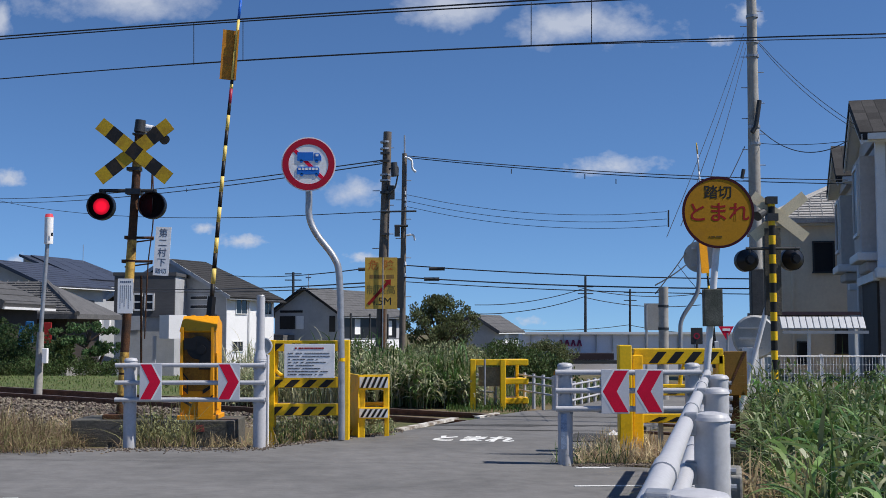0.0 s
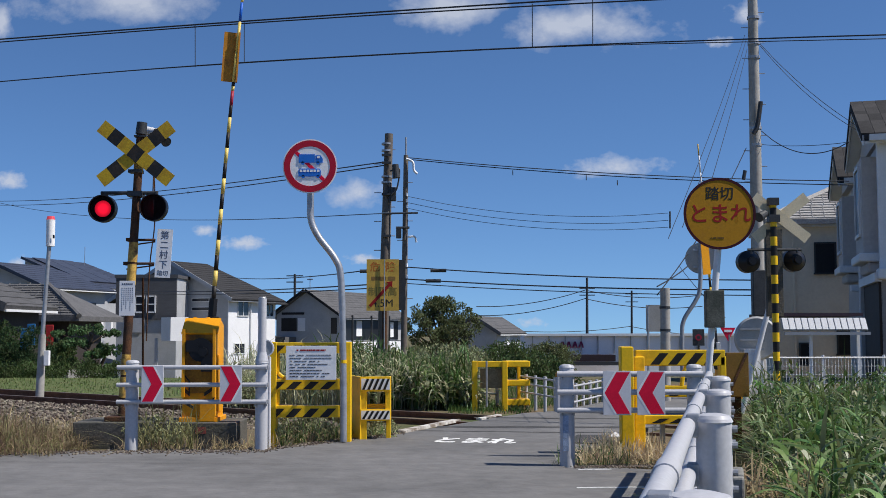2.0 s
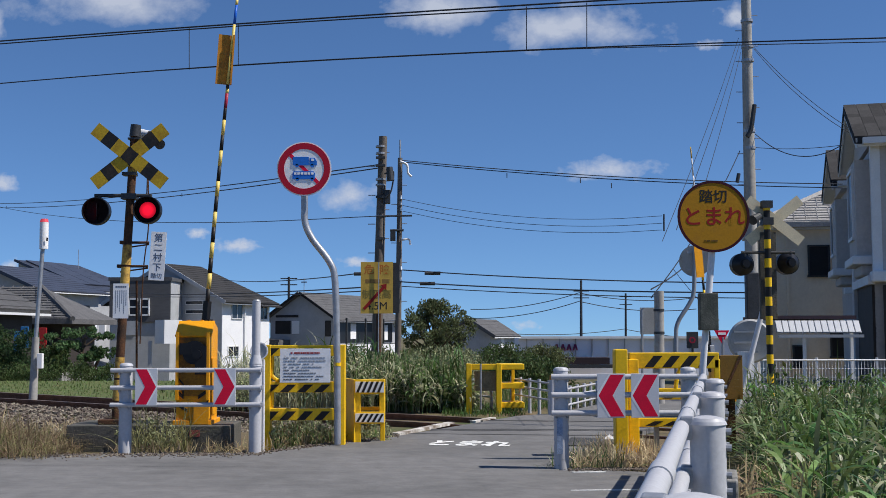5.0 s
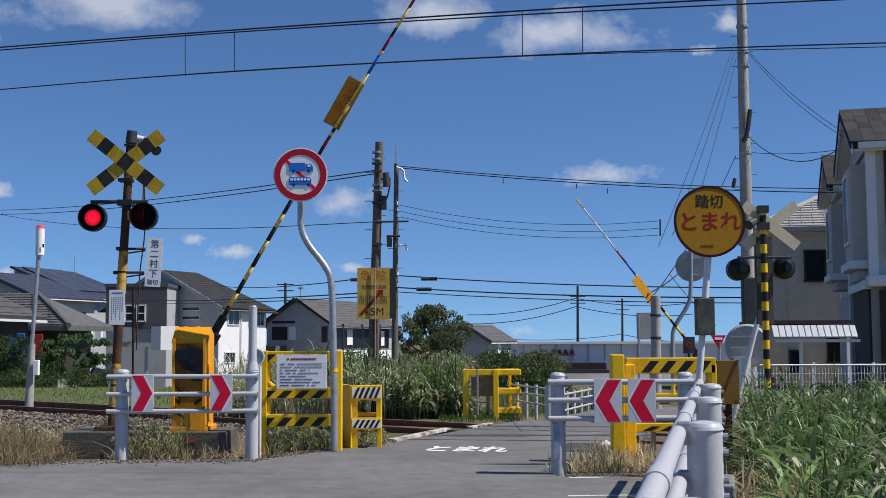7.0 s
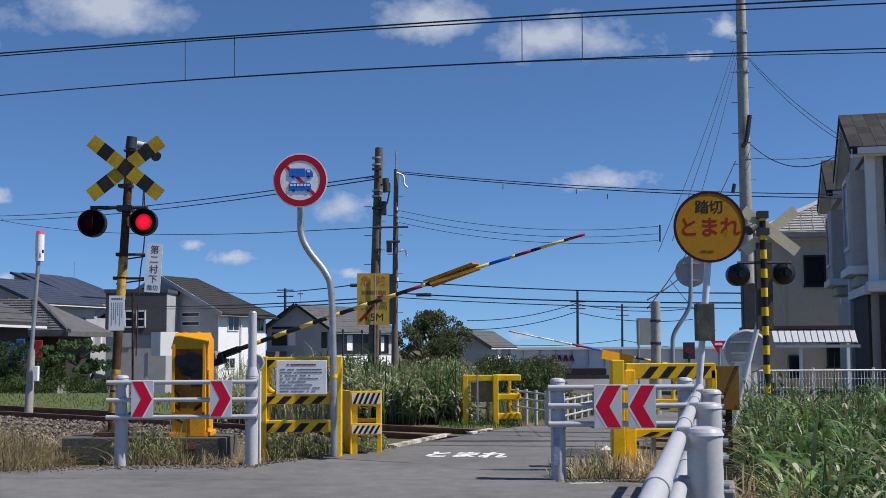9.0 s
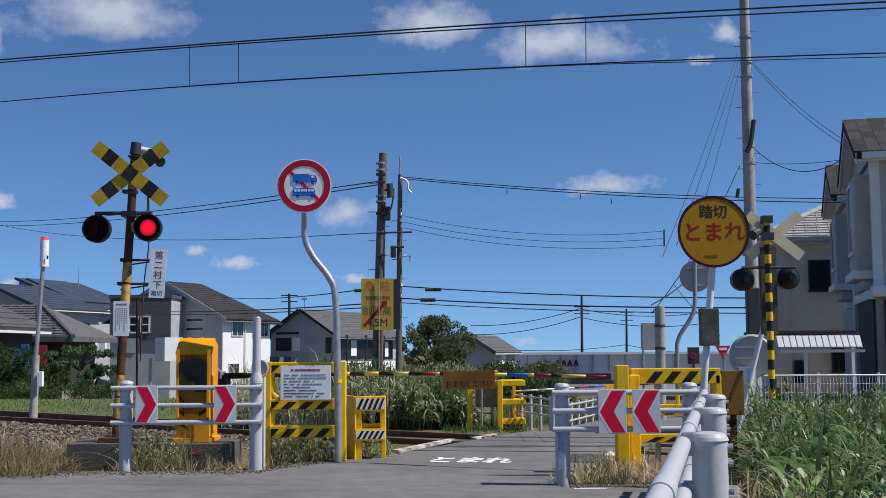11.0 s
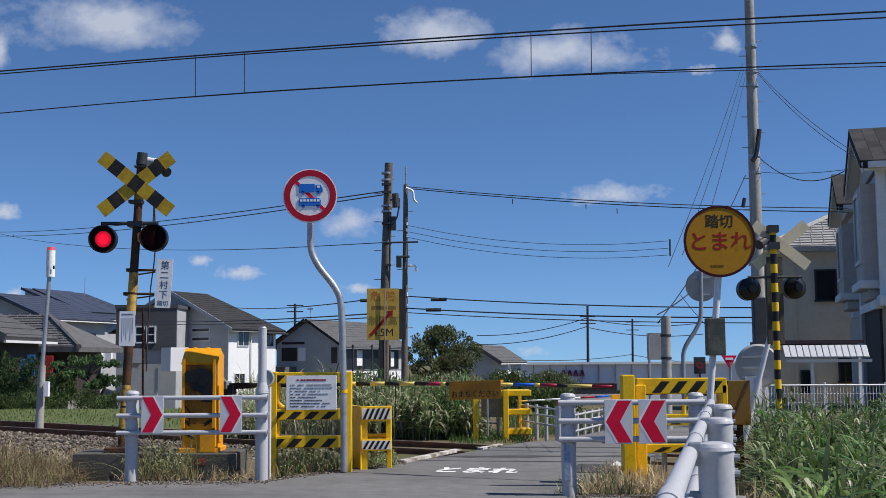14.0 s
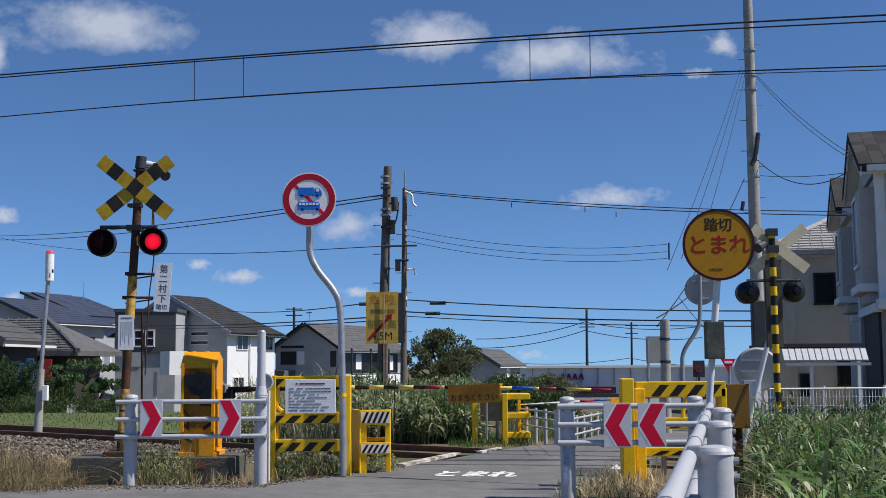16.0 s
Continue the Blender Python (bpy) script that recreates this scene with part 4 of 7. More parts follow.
def height_sign():
    y = 23.0
    x0, x1, z0, z1 = -1.575, -0.925, 1.571, 2.61
    cx, cz = (x0 + x1) / 2, (z0 + z1) / 2
    g = thing("height_limit_sign", (-1.255, 23.3, 0), "faded yellow height limit board on a rusty post", "warning sign")
    bm = rod((-1.232, 23.25, -0.05), (-1.215, 23.25, z1 - 0.1), 0.05, seg=12)
    part("post", bm, RUST, g)
    part("pole", rod((-1.215, 22.96, 0), (-1.212, 22.96, z1), 0.011, seg=8), GALV, g, "thin rod before the board")
    pl = part("board", box((cx, y, cz), (x1 - x0, 0.02, z1 - z0)), FADEDYELLOW, g, "faded yellow board with red and black writing")
    part("backing", box((cx + 0.13, y + 0.06, cz), (x1 - x0, 0.04, (z1 - z0) * 0.98)), DARKGREY, g)
    h, w = z1 - z0, x1 - x0
    lettering("letters", "危  険", h * 0.20, (cx, y - 0.011, z1 - h * 0.16), mat("orange_ink", (0.55, 0.16, 0.03), 0.6, var=0.1), pl)
    bars(cx - w * 0.36, cx + w * 0.4, z1 - h * 0.43, z1 - h * 0.32, y - 0.01, 1, pl, mat("brown_ink", (0.30, 0.17, 0.05), 0.6, var=0.1), h=0.7)
    lettering("letters", "制限高", h * 0.19, (cx, y - 0.011, z1 - h * 0.64), mat("olive_ink", (0.25, 0.19, 0.05), 0.6, var=0.1), pl)
    lettering("letters", "4.5M", h * 0.21, (cx, y - 0.011, z0 + h * 0.14), INK, pl)
    m = Matrix.Translation((cx - 0.03, 0, cz - h * 0.17)) @ Matrix.Rotation(radians(-48), 4, "Y")
    L = h * 0.33
    part("red_arrow", prism([(-L, -0.03), (L * 0.7, -0.03), (L * 0.7, -0.08), (L, 0), (L * 0.7, 0.08), (L * 0.7, 0.03), (-L, 0.03)], y - 0.016, y - 0.0115, m=m), INKRED, pl)


height_sign()


# ---- yellow protective frames ----
def left_frame():
    y = 12.1
    z_top = 1.043
    g = thing("protective_frame", (-1.404, y, 0), "yellow steel protective frame with black hazard stripes", "steel frame", "yellow frames")
    for xa, xb in ((-1.84, -1.768), (-1.051, -0.986)):
        part("post", box(((xa + xb) / 2, y, z_top / 2 - 0.03), (xb - xa, 0.14, z_top + 0.06)), YELLOW, g, bevel=0.008)
    x0, x1 = -1.768, -1.051
    for za, zb in ((0.923, 1.037), (0.543, 0.656), (0.253, 0.377)):
        beam = part("beam", box(((x0 + x1) / 2, y, (za + zb) / 2), (x1 - x0 + 0.02, 0.12, zb - za)), YELLOW, g, bevel=0.006)
        hazard(beam, BLACK, x0, x1, za + 0.004, zb - 0.03, y - 0.06, 0.09, 0.09, 0.085)
    for zc in (0.816, 0.46):
        part("knee", tube([(x0 + 0.01, y - 0.02, zc + 0.13), (x0 + 0.015, y - 0.02, zc), (x0 + 0.015, y - 0.02, zc - 0.1), (x0 + 0.09, y - 0.02, zc - 0.16)], 0.02, seg=8), YELLOW, g)
    b = thing("notice_board", (-1.395, 11.92, 0.839), "white enamel notice board with lines of small print", "notice board")
    xa, xb, za, zb = -1.654, -1.13, 0.651, 1.003
    bm = box(((xa + xb) / 2, 11.92, (za + zb) / 2), (xb - xa, 0.012, zb - za))
    pl = part("panel", bm, SIGNWHITE, b, bevel=0.003)
    bars(xa + 0.04, xb - 0.03, za + 0.02, zb - 0.08, 11.913, 8, pl, mat("grey_print", (0.05, 0.05, 0.06), 0.7, var=0.1), h=0.24, word=0.06)
    bars(xa + 0.11, xb - 0.11, zb - 0.065, zb - 0.025, 11.913, 1, pl, INKRED, h=0.4, word=0.06)
    bm = box((xa + 0.1, 11.99, (za + zb) / 2), (0.03, 0.14, 0.03))
    box((xb - 0.1, 11.99, (za + zb) / 2), (0.03, 0.14, 0.03), bm=bm)
    part("bracket", bm, GALV, b)
    d = thing("reflector_disc", (-1.857, 11.78, 0), "round grey reflector on a thin white post", "reflector")
    part("disc", rod((-1.852, 11.78, 0.982), (-1.849, 11.84, 0.981), 0.085, seg=28), SIGNBACK, d)
    part("rim", ring(Vector((-1.85, 11.77, 0.982)), 0.078, 0.09, 0.02), WHITEPAINT, d)
    part("post", rod((-1.815, 11.88, -0.06), (-1.819, 11.88, 0.892), 0.016, seg=10), WHITEPAINT, d)


left_frame()


def small_frame():
    y, yb = 12.3, 12.75
    x0, x1, xs = -0.909, -0.582, -1.064
    zt, zo, zi, zb = 0.666, 0.509, 0.322, 0.196
    g = thing("protective_frame", ((x0 + x1) / 2, 12.5, 0), "yellow box-shaped steel guard with white and black stripes", "steel frame", "yellow frames")
    side = bmesh.new()
    a = [(x0, y), (xs, yb), (xs + 0.03, yb + 0.02), (x0 + 0.03, y + 0.02)]
    lo, hi = [side.verts.new((p, q, -0.05)) for p, q in a], [side.verts.new((p, q, zt)) for p, q in a]
    side.faces.new(hi), side.faces.new(lo[::-1])
    for i in range(4):
        side.faces.new((lo[i], lo[(i + 1) % 4], hi[(i + 1) % 4], hi[i]))
    bmesh.ops.recalc_face_normals(side, faces=side.faces)
    part("side_plate", side, YELLOW, g)
    part("leg", box((x0 + 0.035, y + 0.06, zt / 2 - 0.03), (0.07, 0.1, zt + 0.06)), YELLOW, g, bevel=0.005)
    part("leg", box((x1 - 0.03, y + 0.12, (zt + zb) / 2), (0.055, 0.2, zt - zb)), YELLOW, g, bevel=0.005)
    part("leg", box((x1 - 0.03, y + 0.2, zb / 2 - 0.04), (0.05, 0.05, zb + 0.1)), YELLOW, g, bevel=0.005)
    part("inner_bar", box(((x0 + x1) / 2, y + 0.24, zi + 0.02), (x1 - x0 - 0.08, 0.05, 0.04)), YELLOW, g, bevel=0.004)
    for za, zb2 in ((zo, zt), (zb, zi)):
        bar = part("beam", box(((x0 + x1) / 2, y + 0.05, (za + zb2) / 2), (x1 - x0, 0.1, zb2 - za)), YELLOW, g, bevel=0.005)
        part("white_field", box(((x0 + x1) / 2 + 0.004, y - 0.002, (za + zb2) / 2), (x1 - x0 - 0.02, 0.006, (zb2 - za) * 0.74)), SIGNWHITE, bar)
        hazard(bar, BLACK, x0 + 0.016, x1 - 0.008, za + 0.02, zb2 - 0.02, y - 0.005, 0.028, 0.028, 0.05)


small_frame()


def right_frame():
    y = 10.9
    g = thing("protective_frame", (2.175, y, 0), "yellow steel protective frame with black slanted stripes", "steel frame", "yellow frames")
    zt = 1.006
    part("post", box((1.714, 10.82, zt / 2 - 0.03), (0.12, 0.16, zt + 0.06)), YELLOW, g, bevel=0.01)
    part("post", box((1.856, 10.98, 0.42), (0.10, 0.14, 0.98)), YELLOW, g, bevel=0.01)
    part("post", box((2.662, 11.0, 0.42), (0.06, 0.12, 0.98)), YELLOW, g, bevel=0.01)
    part("post", box((2.092, 11.05, 0.4), (0.045, 0.05, 0.9)), GALV, g, "galvanised brace")
    x0, x1 = 1.825, 2.683
    for za, zb in ((0.82, 0.971), (0.523, 0.631), (0.265, 0.351)):
        beam = part("beam", box(((x0 + x1) / 2, 11.0, (za + zb) / 2), (x1 - x0, 0.12, zb - za)), YELLOW, g, bevel=0.008)
        hazard(beam, BLACK, x0 + 0.06, x1 - 0.04, za + 0.012, zb - 0.03, 10.94, 0.085, 0.085, 0.09)
    part("bracket", tube([(x1 - 0.35, 10.96, 0.86), (x1 - 0.4, 10.96, 0.74), (x1 - 0.42, 10.96, 0.6)], 0.02, seg=8), YELLOW, g)
    h = thing("protective_frame", (2.873, 11.3, 0), "rusty yellow and black hazard panel beside the fence", "steel frame", "yellow frames")
    xa, xb, za, zb = 2.771, 2.994, 0.506, 0.938
    pl = part("panel", box(((xa + xb) / 2, 11.3, (za + zb) / 2), (xb - xa, 0.05, zb - za)), mat("dull_yellow", (0.2, 0.115, 0.02), 0.6, var=0.2, scale=8, bump=0.1, col2=(0.22, 0.12, 0.03)), h, bevel=0.005)
    hazard(pl, RUST, xa, xb, za, zb, 11.274, 0.09, 0.10, 0.26)
    part("post", box(((xa + xb) / 2, 11.34, za / 2), (0.08, 0.06, za + 0.1)), RUST, h)


right_frame()


def far_frame():
    y = 17.7
    g = thing("protective_frame", (0.837, y, 0), "yellow steel protective frame beyond the track", "steel frame", "yellow frames")
    zt = 0.697
    for u in (0.462, 0.925):
        part("post", box((u, y, zt / 2 - 0.04), (0.085, 0.14, zt + 0.08)), YELLOW, g, bevel=0.01)
    part("post", box((1.175, 18.2, zt / 2 - 0.04), (0.05, 0.08, zt - 0.02)), YELLOW, g, bevel=0.008)
    xa, xb = 0.507, 0.891
    part("beam", box(((xa + xb) / 2, y, zt - 0.05), (xb - xa, 0.1, 0.09)), YELLOW, g, bevel=0.008)
    part("panel", box(((xa + xb) / 2 + 0.02, y + 0.02, 0.427), (0.34, 0.02, 0.3)), mat("weathered_panel", (0.24, 0.20, 0.12), 0.8, var=0.25, scale=6), g, "weathered dark panel")
    part("rod", rod((0.643, 17.6, 0.0), (0.643, 17.6, zt), 0.015, seg=8), GALV, g)
    for v in (0.647, 0.357, 0.059):
        part("bracket", box((1.139, 17.9, v), (0.36, 0.45, 0.09)), YELLOW, g, bevel=0.012)


far_frame()
# ---- poles and wires ----
def steps(parent, x, y, z0, z1, r, n):
    for i in range(n):
        z = z0 + (z1 - z0) * i / (n - 1)
        k = 1 if i % 2 else -1
        part("step", rod((x + k * r * 0.8, y, z), (x + k * (r + 0.14), y, z), 0.01, seg=6), GALV, parent)


def pole(base, top, r0, r1, label, material=None):
    g = thing("utility_pole", base, label, "utility pole", "utility poles")
    part("shaft", rod(base, top, r0, r1, seg=20), material or POLECON, g, smooth=True)
    return g


# dark line-side pole with fittings
g = pole((-1.355, 24.5, -0.1), (-1.203, 24.5, 5.435), 0.125, 0.088, "weathered brown concrete pole beside the track", POLEDARK)
steps(g, -1.293, 24.5, 2.9, 5.088, 0.09, 8)
for v in (5.212, 5.063, 4.495, 4.372, 3.696):
    part("band", rod((-1.249, 24.5, v - 0.02), (-1.249, 24.5, v + 0.02), 0.115, seg=16), GALV, g)
part("transformer", rod((-1.057, 24.3, 4.737), (-1.032, 24.3, 4.444), 0.07, 0.085, seg=14), DARKGREY, g)
part("insulator", tube([(-1.166, 24.3, 4.59), (-0.972, 24.3, 4.639), (-1.019, 24.3, 4.224), (-1.14, 24.3, 4.077)], 0.018, seg=6), DARKGREY, g)
part("conduit", rod((-1.167, 24.35, 4.352), (-1.186, 24.35, 2.707), 0.016, seg=6), DARKGREY, g)
part("bracket", rod((-1.332, 24.3, 3.675), (-0.569, 24.3, 3.687), 0.02, seg=6), DARKGREY, g)

for z in (4.95, 4.78, 4.1, 3.2):
    part("cable_clamp", box((-1.25, 24.36, z), (0.2, 0.08, 0.05)), DARKGREY, g)
part("cable_box", box((-1.10, 24.38, 4.1), (0.12, 0.1, 0.3)), DARKGREY, g, bevel=0.01)

g = pole((-1.045, 29.0, -0.1), (-0.986, 29, 5.665), 0.085, 0.06, "grey concrete utility pole with cross-arm and cables", POLEDARK)
part("top_rod", rod((-0.986, 29, 5.621), (-0.988, 29, 6.134), 0.022, seg=8), GALV, g)
part("cross_arm", rod((-1.238, 28.9, 3.792), (-0.892, 28.9, 3.792), 0.03, seg=8), DARKGREY, g)
part("box", box((-1.165, 28.9, 3.647), (0.13, 0.2, 0.25)), DARKGREY, g)
part("insulator", tube([(-0.983, 28.9, 5.562), (-0.809, 28.9, 5.474), (-0.78, 28.9, 5.271), (-0.693, 28.9, 5.169)], 0.03, seg=6), SIGNWHITE, g)
part("insulator", tube([(-0.949, 28.9, 3.546), (-0.762, 28.9, 3.56), (-0.719, 28.9, 3.416)], 0.025, seg=6), SIGNWHITE, g)
steps(g, -1.011, 29, 1.494, 4.964, 0.06, 8)
for z in (4.6, 4.44, 4.29, 2.79, 2.5):
    part("insulator", rod((-0.96, 28.95, z), (-0.96, 28.95, z + 0.09), 0.03, 0.02, seg=8), SIGNWHITE, g)

# tall pole by the houses
g = pole((6.876, 25.0, -0.1), (6.892, 25, 9.667), 0.155, 0.10, "tall grey concrete utility pole beside the houses")
part("side_box", box((6.80, 24.7, 1.97), (0.28, 0.2, 1.0)), DARKGREY, g, "dark grey cable riser cover", bevel=0.02)
part("bracket", tube([(6.795, 24.8, 5.475), (6.886, 24.8, 5.663), (6.971, 24.8, 6.191)], 0.05, seg=8), DARKGREY, g)
steps(g, 6.883, 25, 4.438, 8.249, 0.115, 12)
for u, v in ((0, 8.121), (0, 7.544), (0, 7.225), (0, 5.636), (0, 5.257)):
    part("band", rod((6.896, 25, v - 0.03), (6.896, 25, v + 0.03), 0.135, seg=16), GALV, g)

# far poles
for base, top, arms in (
    ((8.711, 70.0, -1.05), (8.757, 70, 4.443), (3.783, 3.366)),
    ((13.894, 85.0, -1.05), (13.956, 85, 4.178), (3.925, 3.335)),
    ((-8.506, 65.0, -1.05), (-8.553, 65, 4.434), (4.337, 3.982)),
    ((14.721, 110.0, -1.05), (14.747, 110, 0.824), ()),
):
    g = pole(base, top, 0.10, 0.07, "distant utility pole with short cross-arms", DARKGREY)
    for z in arms:
        part("cross_arm", box((top[0], top[1], z), (0.95, 0.06, 0.06)), DARKGREY, g)
    set_back(g, 2.0)

# post with a sign seen from behind, by the far fence
g = pole((3.659, 19.0, -0.1), (3.676, 19, 1.865), 0.085, 0.08, "short grey concrete post with clamped bands")
for v in (1.544, 1.169):
    part("band", rod((3.669, 19, v - 0.02), (3.669, 19, v + 0.02), 0.09, seg=16), DARKGREY, g)
b = thing("sign_board", (3.489, 19.2, 0), "grey sign board seen from behind on a thin post", "sign board")
part("board", box((3.508, 19.2, 1.368), (0.24, 0.02, 0.45)), SIGNBACK, b)
part("post", rod((3.413, 19.22, -0.05), (3.425, 19.2, 1.568), 0.02, seg=8), GALV, b)


def back_sign():
    """The twin of the bent-pole sign, seen from behind beyond the track."""
    y = 20.5
    g = thing("road_sign", (4.252, y, 0), "round sign seen from behind on a bent grey pole", "road sign", "road signs")
    part("pole", tube([(4.252, y, -0.05), (4.258, 20.5, 0.988), (4.293, 20.5, 1.342), (4.512, 20.5, 1.697), (4.597, 20.5, 1.952), (4.62, 20.5, 2.717)], 0.038, seg=10), GREYPAINT, g, smooth=True)
    part("plate", rod((4.648, 20.6, 2.468), (4.653, 20.62, 2.469), 0.285, seg=36), SIGNBACK, g, "pale grey back of a round plate")
    for x, z in ((4.64, 2.618), (4.635, 2.311)):
        part("clamp", box((x, 20.55, z), (0.3, 0.03, 0.035)), GALV, g)


back_sign()


def mirror_back():
    y = 17.0
    g = thing("traffic_mirror", (4.483, y, 0), "round traffic mirror seen from behind on a leaning white pole", "traffic mirror")
    c = Vector((4.641, 17, 1.041))
    part("shell", rod(c, c + Vector((0.02, 0.08, 0)), 0.30, 0.33, seg=36), SIGNBACK, g, "grey ribbed back of the mirror", smooth=True)
    for dz in (-0.16, -0.02, 0.14):
        part("rib", box(c + Vector((0, -0.01, dz)), (0.5, 0.03, 0.03)), GREYPAINT, g)
    part("pole", rod((4.356, 16.85, -0.05), (4.77, 16.8, 1.474), 0.038, seg=12), WHITEPAINT, g, smooth=True)
    part("bag", box((4.54, 16.9, 0.684), (0.22, 0.1, 0.4)), SIGNWHITE, g, "white wrapping at the pole")


mirror_back()


def give_way():
    g = thing("road_sign", (5.938, 24.0, 0), "small red stop triangle on a grey post", "road sign", "road signs")
    part("post", rod((5.961, 24.05, -0.05), (5.972, 24, 1.079), 0.03, seg=8), GALV, g)
    x, z = 5.949, 1.103
    pl = part("plate", prism([(x - 0.16, z + 0.12), (x + 0.16, z + 0.12), (x, z - 0.16)], 23.98, 24.0), SIGNRED, g, "red triangle with white writing")
    part("writing", box((x, 23.975, z + 0.05), (0.16, 0.006, 0.05)), SIGNWHITE, pl)
    g = thing("sign_board", (4, 18.0, 0), "small dark square board with a round emblem", "sign board")
    part("board", box((3.997, 18, 1.052), (0.18, 0.03, 0.26)), DARKGREY, g)
    part("emblem", ring(Vector((3.991, 17.97, 1.052)), 0.03, 0.05, 0.004), REDPAINT, g)
    part("post", rod((4.002, 18.05, -0.05), (4.009, 18.05, 1.097), 0.02, seg=8), DARKGREY, g)


give_way()


CREAM = mat("cream_board_back", (0.72, 0.62, 0.43), 0.6, var=0.1, scale=6, bump=0.05)


def far_mast():
    """The second signal, seen from behind."""
    y = 15.6
    x = 4.521
    g = thing("crossing_signal", (x, y, -0.05), "black and yellow banded crossing signal mast seen from behind", "crossing signal", "crossing signals")
    z0, z1 = -0.05, 2.967
    mast = part("mast", rod((x, y, z0), (x, y, z1), 0.044, seg=16), BLACK, g, smooth=True)
    n = 23
    for i in range(n):
        if i % 2 == 0:
            a, b = z1 - (z1 - z0) * i / n, z1 - (z1 - z0) * (i + 0.95) / n
            part("painted_band", rod((x, y, b), (x, y, a), 0.047, seg=16), YELLOW, mast, smooth=True)
    part("riser", box((x + 0.03, y + 0.12, 1.95), (0.22, 0.08, 1.2)), DARKCON, g, "dark cable trunking behind the mast")
    crossbuck(g, (4.647, 2.711), 0.94, 0.15, y + 0.09, 38.5, (CREAM, CREAM))
    part("lamp_arm", rod((4.158, 15.6, 2.264), (4.895, 15.6, 2.264), 0.02, seg=8), DARKGREY, g)
    part("head_clamp", box((x, y, 2.927), (0.14, 0.12, 0.1)), DARKGREY, g)
    part("head_clamp", box((x, y, 2.693), (0.15, 0.13, 0.1)), DARKGREY, g)
    for c in (Vector((4.21, 15.6, 2.109)), Vector((4.838, 15.6, 2.124))):
        h = part("signal_head", rod(c, c + Vector((0, 0.12, 0)), 0.07, 0.15, seg=28), LAMPBLACK, g, "black back of a flashing light", smooth=True)
        part("hood", rod(c + Vector((0, 0.12, 0)), c + Vector((0, 0.26, 0)), 0.155, seg=28), LAMPBLACK, h, smooth=True)
        part("socket", rod(c - Vector((0, 0.07, 0)), c, 0.05, seg=16), LAMPBLACK, h, smooth=True)
        part("hanger", rod(c + Vector((0, 0, 0.1)), (c.x, y, 2.28), 0.018, seg=8), DARKGREY, h)
    bm = rod((4.417, 15.6, 2.771), (4.294, 15.5, 2.699), 0.05, 0.07, seg=12)
    part("loudspeaker", bm, DARKGREY, g)


far_mast()


def warning_light():
    g = thing("warning_light", (-7.068, 20.0, -0.05), "slim grey post with a white cylinder and red light on top", "warning light")
    part("lower_post", rod((-7.069, 20, -0.08), (-7.045, 20, 1.111), 0.075, 0.06, seg=14), POLECON, g, smooth=True)
    part("post", rod((-7.044, 20, 1.091), (-6.964, 20, 2.658), 0.036, seg=12), GALV, g, smooth=True)
    c = part("cylinder", rod((-6.944, 20, 2.658), (-6.946, 20, 3.128), 0.075, seg=20), SIGNWHITE, g, "white cylinder", smooth=True)
    part("red_cap", rod((-6.946, 20, 3.128), (-6.947, 20, 3.188), 0.076, 0.06, seg=20), mat("red_dome", (0.55, 0.06, 0.08), 0.35, var=0.05, emit=0.5), c, smooth=True)
    part("dots", box((-6.861, 19.92, 2.821), (0.03, 0.01, 0.06)), INK, c)
    part("meter_box", box((-6.921, 19.9, 0.699), (0.09, 0.09, 0.26)), SIGNWHITE, g, "small white meter box", bevel=0.008)


warning_light()

# overhead line: catenary and contact wire with droppers
cat = thing("overhead_line", (0, 15.6, 5.628), "railway overhead contact line with droppers", "overhead line")
for nm, r, line in (
    ("contact_wire", 0.009, ((-13.079, 20.3, 5.194), (-7.172, 18.2, 5.201), (-2.966, 16.65, 5.136), (1.192, 15.17, 4.984), (3.907, 14.2, 4.84), (5.402, 13.67, 4.751), (7.849, 12.8, 4.601))),
    ("contact_wire", 0.006, ((-13.077, 20.3, 5.153), (-7.191, 18.25, 5.212), (-2.975, 16.7, 5.14), (1.194, 15.2, 4.983), (3.92, 14.25, 4.817), (5.412, 13.7, 4.71), (7.846, 12.8, 4.535))),
    ("carrier_wire", 0.012, ((-13.117, 20.3, 6.041), (-7.191, 18.2, 5.898), (-2.974, 16.65, 5.758), (1.195, 15.17, 5.606), (3.919, 14.2, 5.475), (7.876, 12.8, 5.246))),
    ("carrier_wire", 0.010, ((-13.114, 20.3, 5.979), (-7.209, 18.25, 5.865), (-2.982, 16.7, 5.738), (1.197, 15.2, 5.56), (3.931, 14.25, 5.416), (7.873, 12.8, 5.167))),
):
    part(nm, tube(line, r, seg=6), WIRE, cat)
for a, b in (((-3.781, 17, 5.794), (-3.771, 17, 5.151)), ((-2.982, 16.7, 5.755), (-2.975, 16.7, 5.14)), ((1.194, 15.15, 5.577), (1.19, 15.15, 4.971)), ((1.973, 14.85, 5.543), (1.967, 14.85, 4.925))):
    part("dropper", rod(a, b, 0.006, seg=6), WIRE, cat)

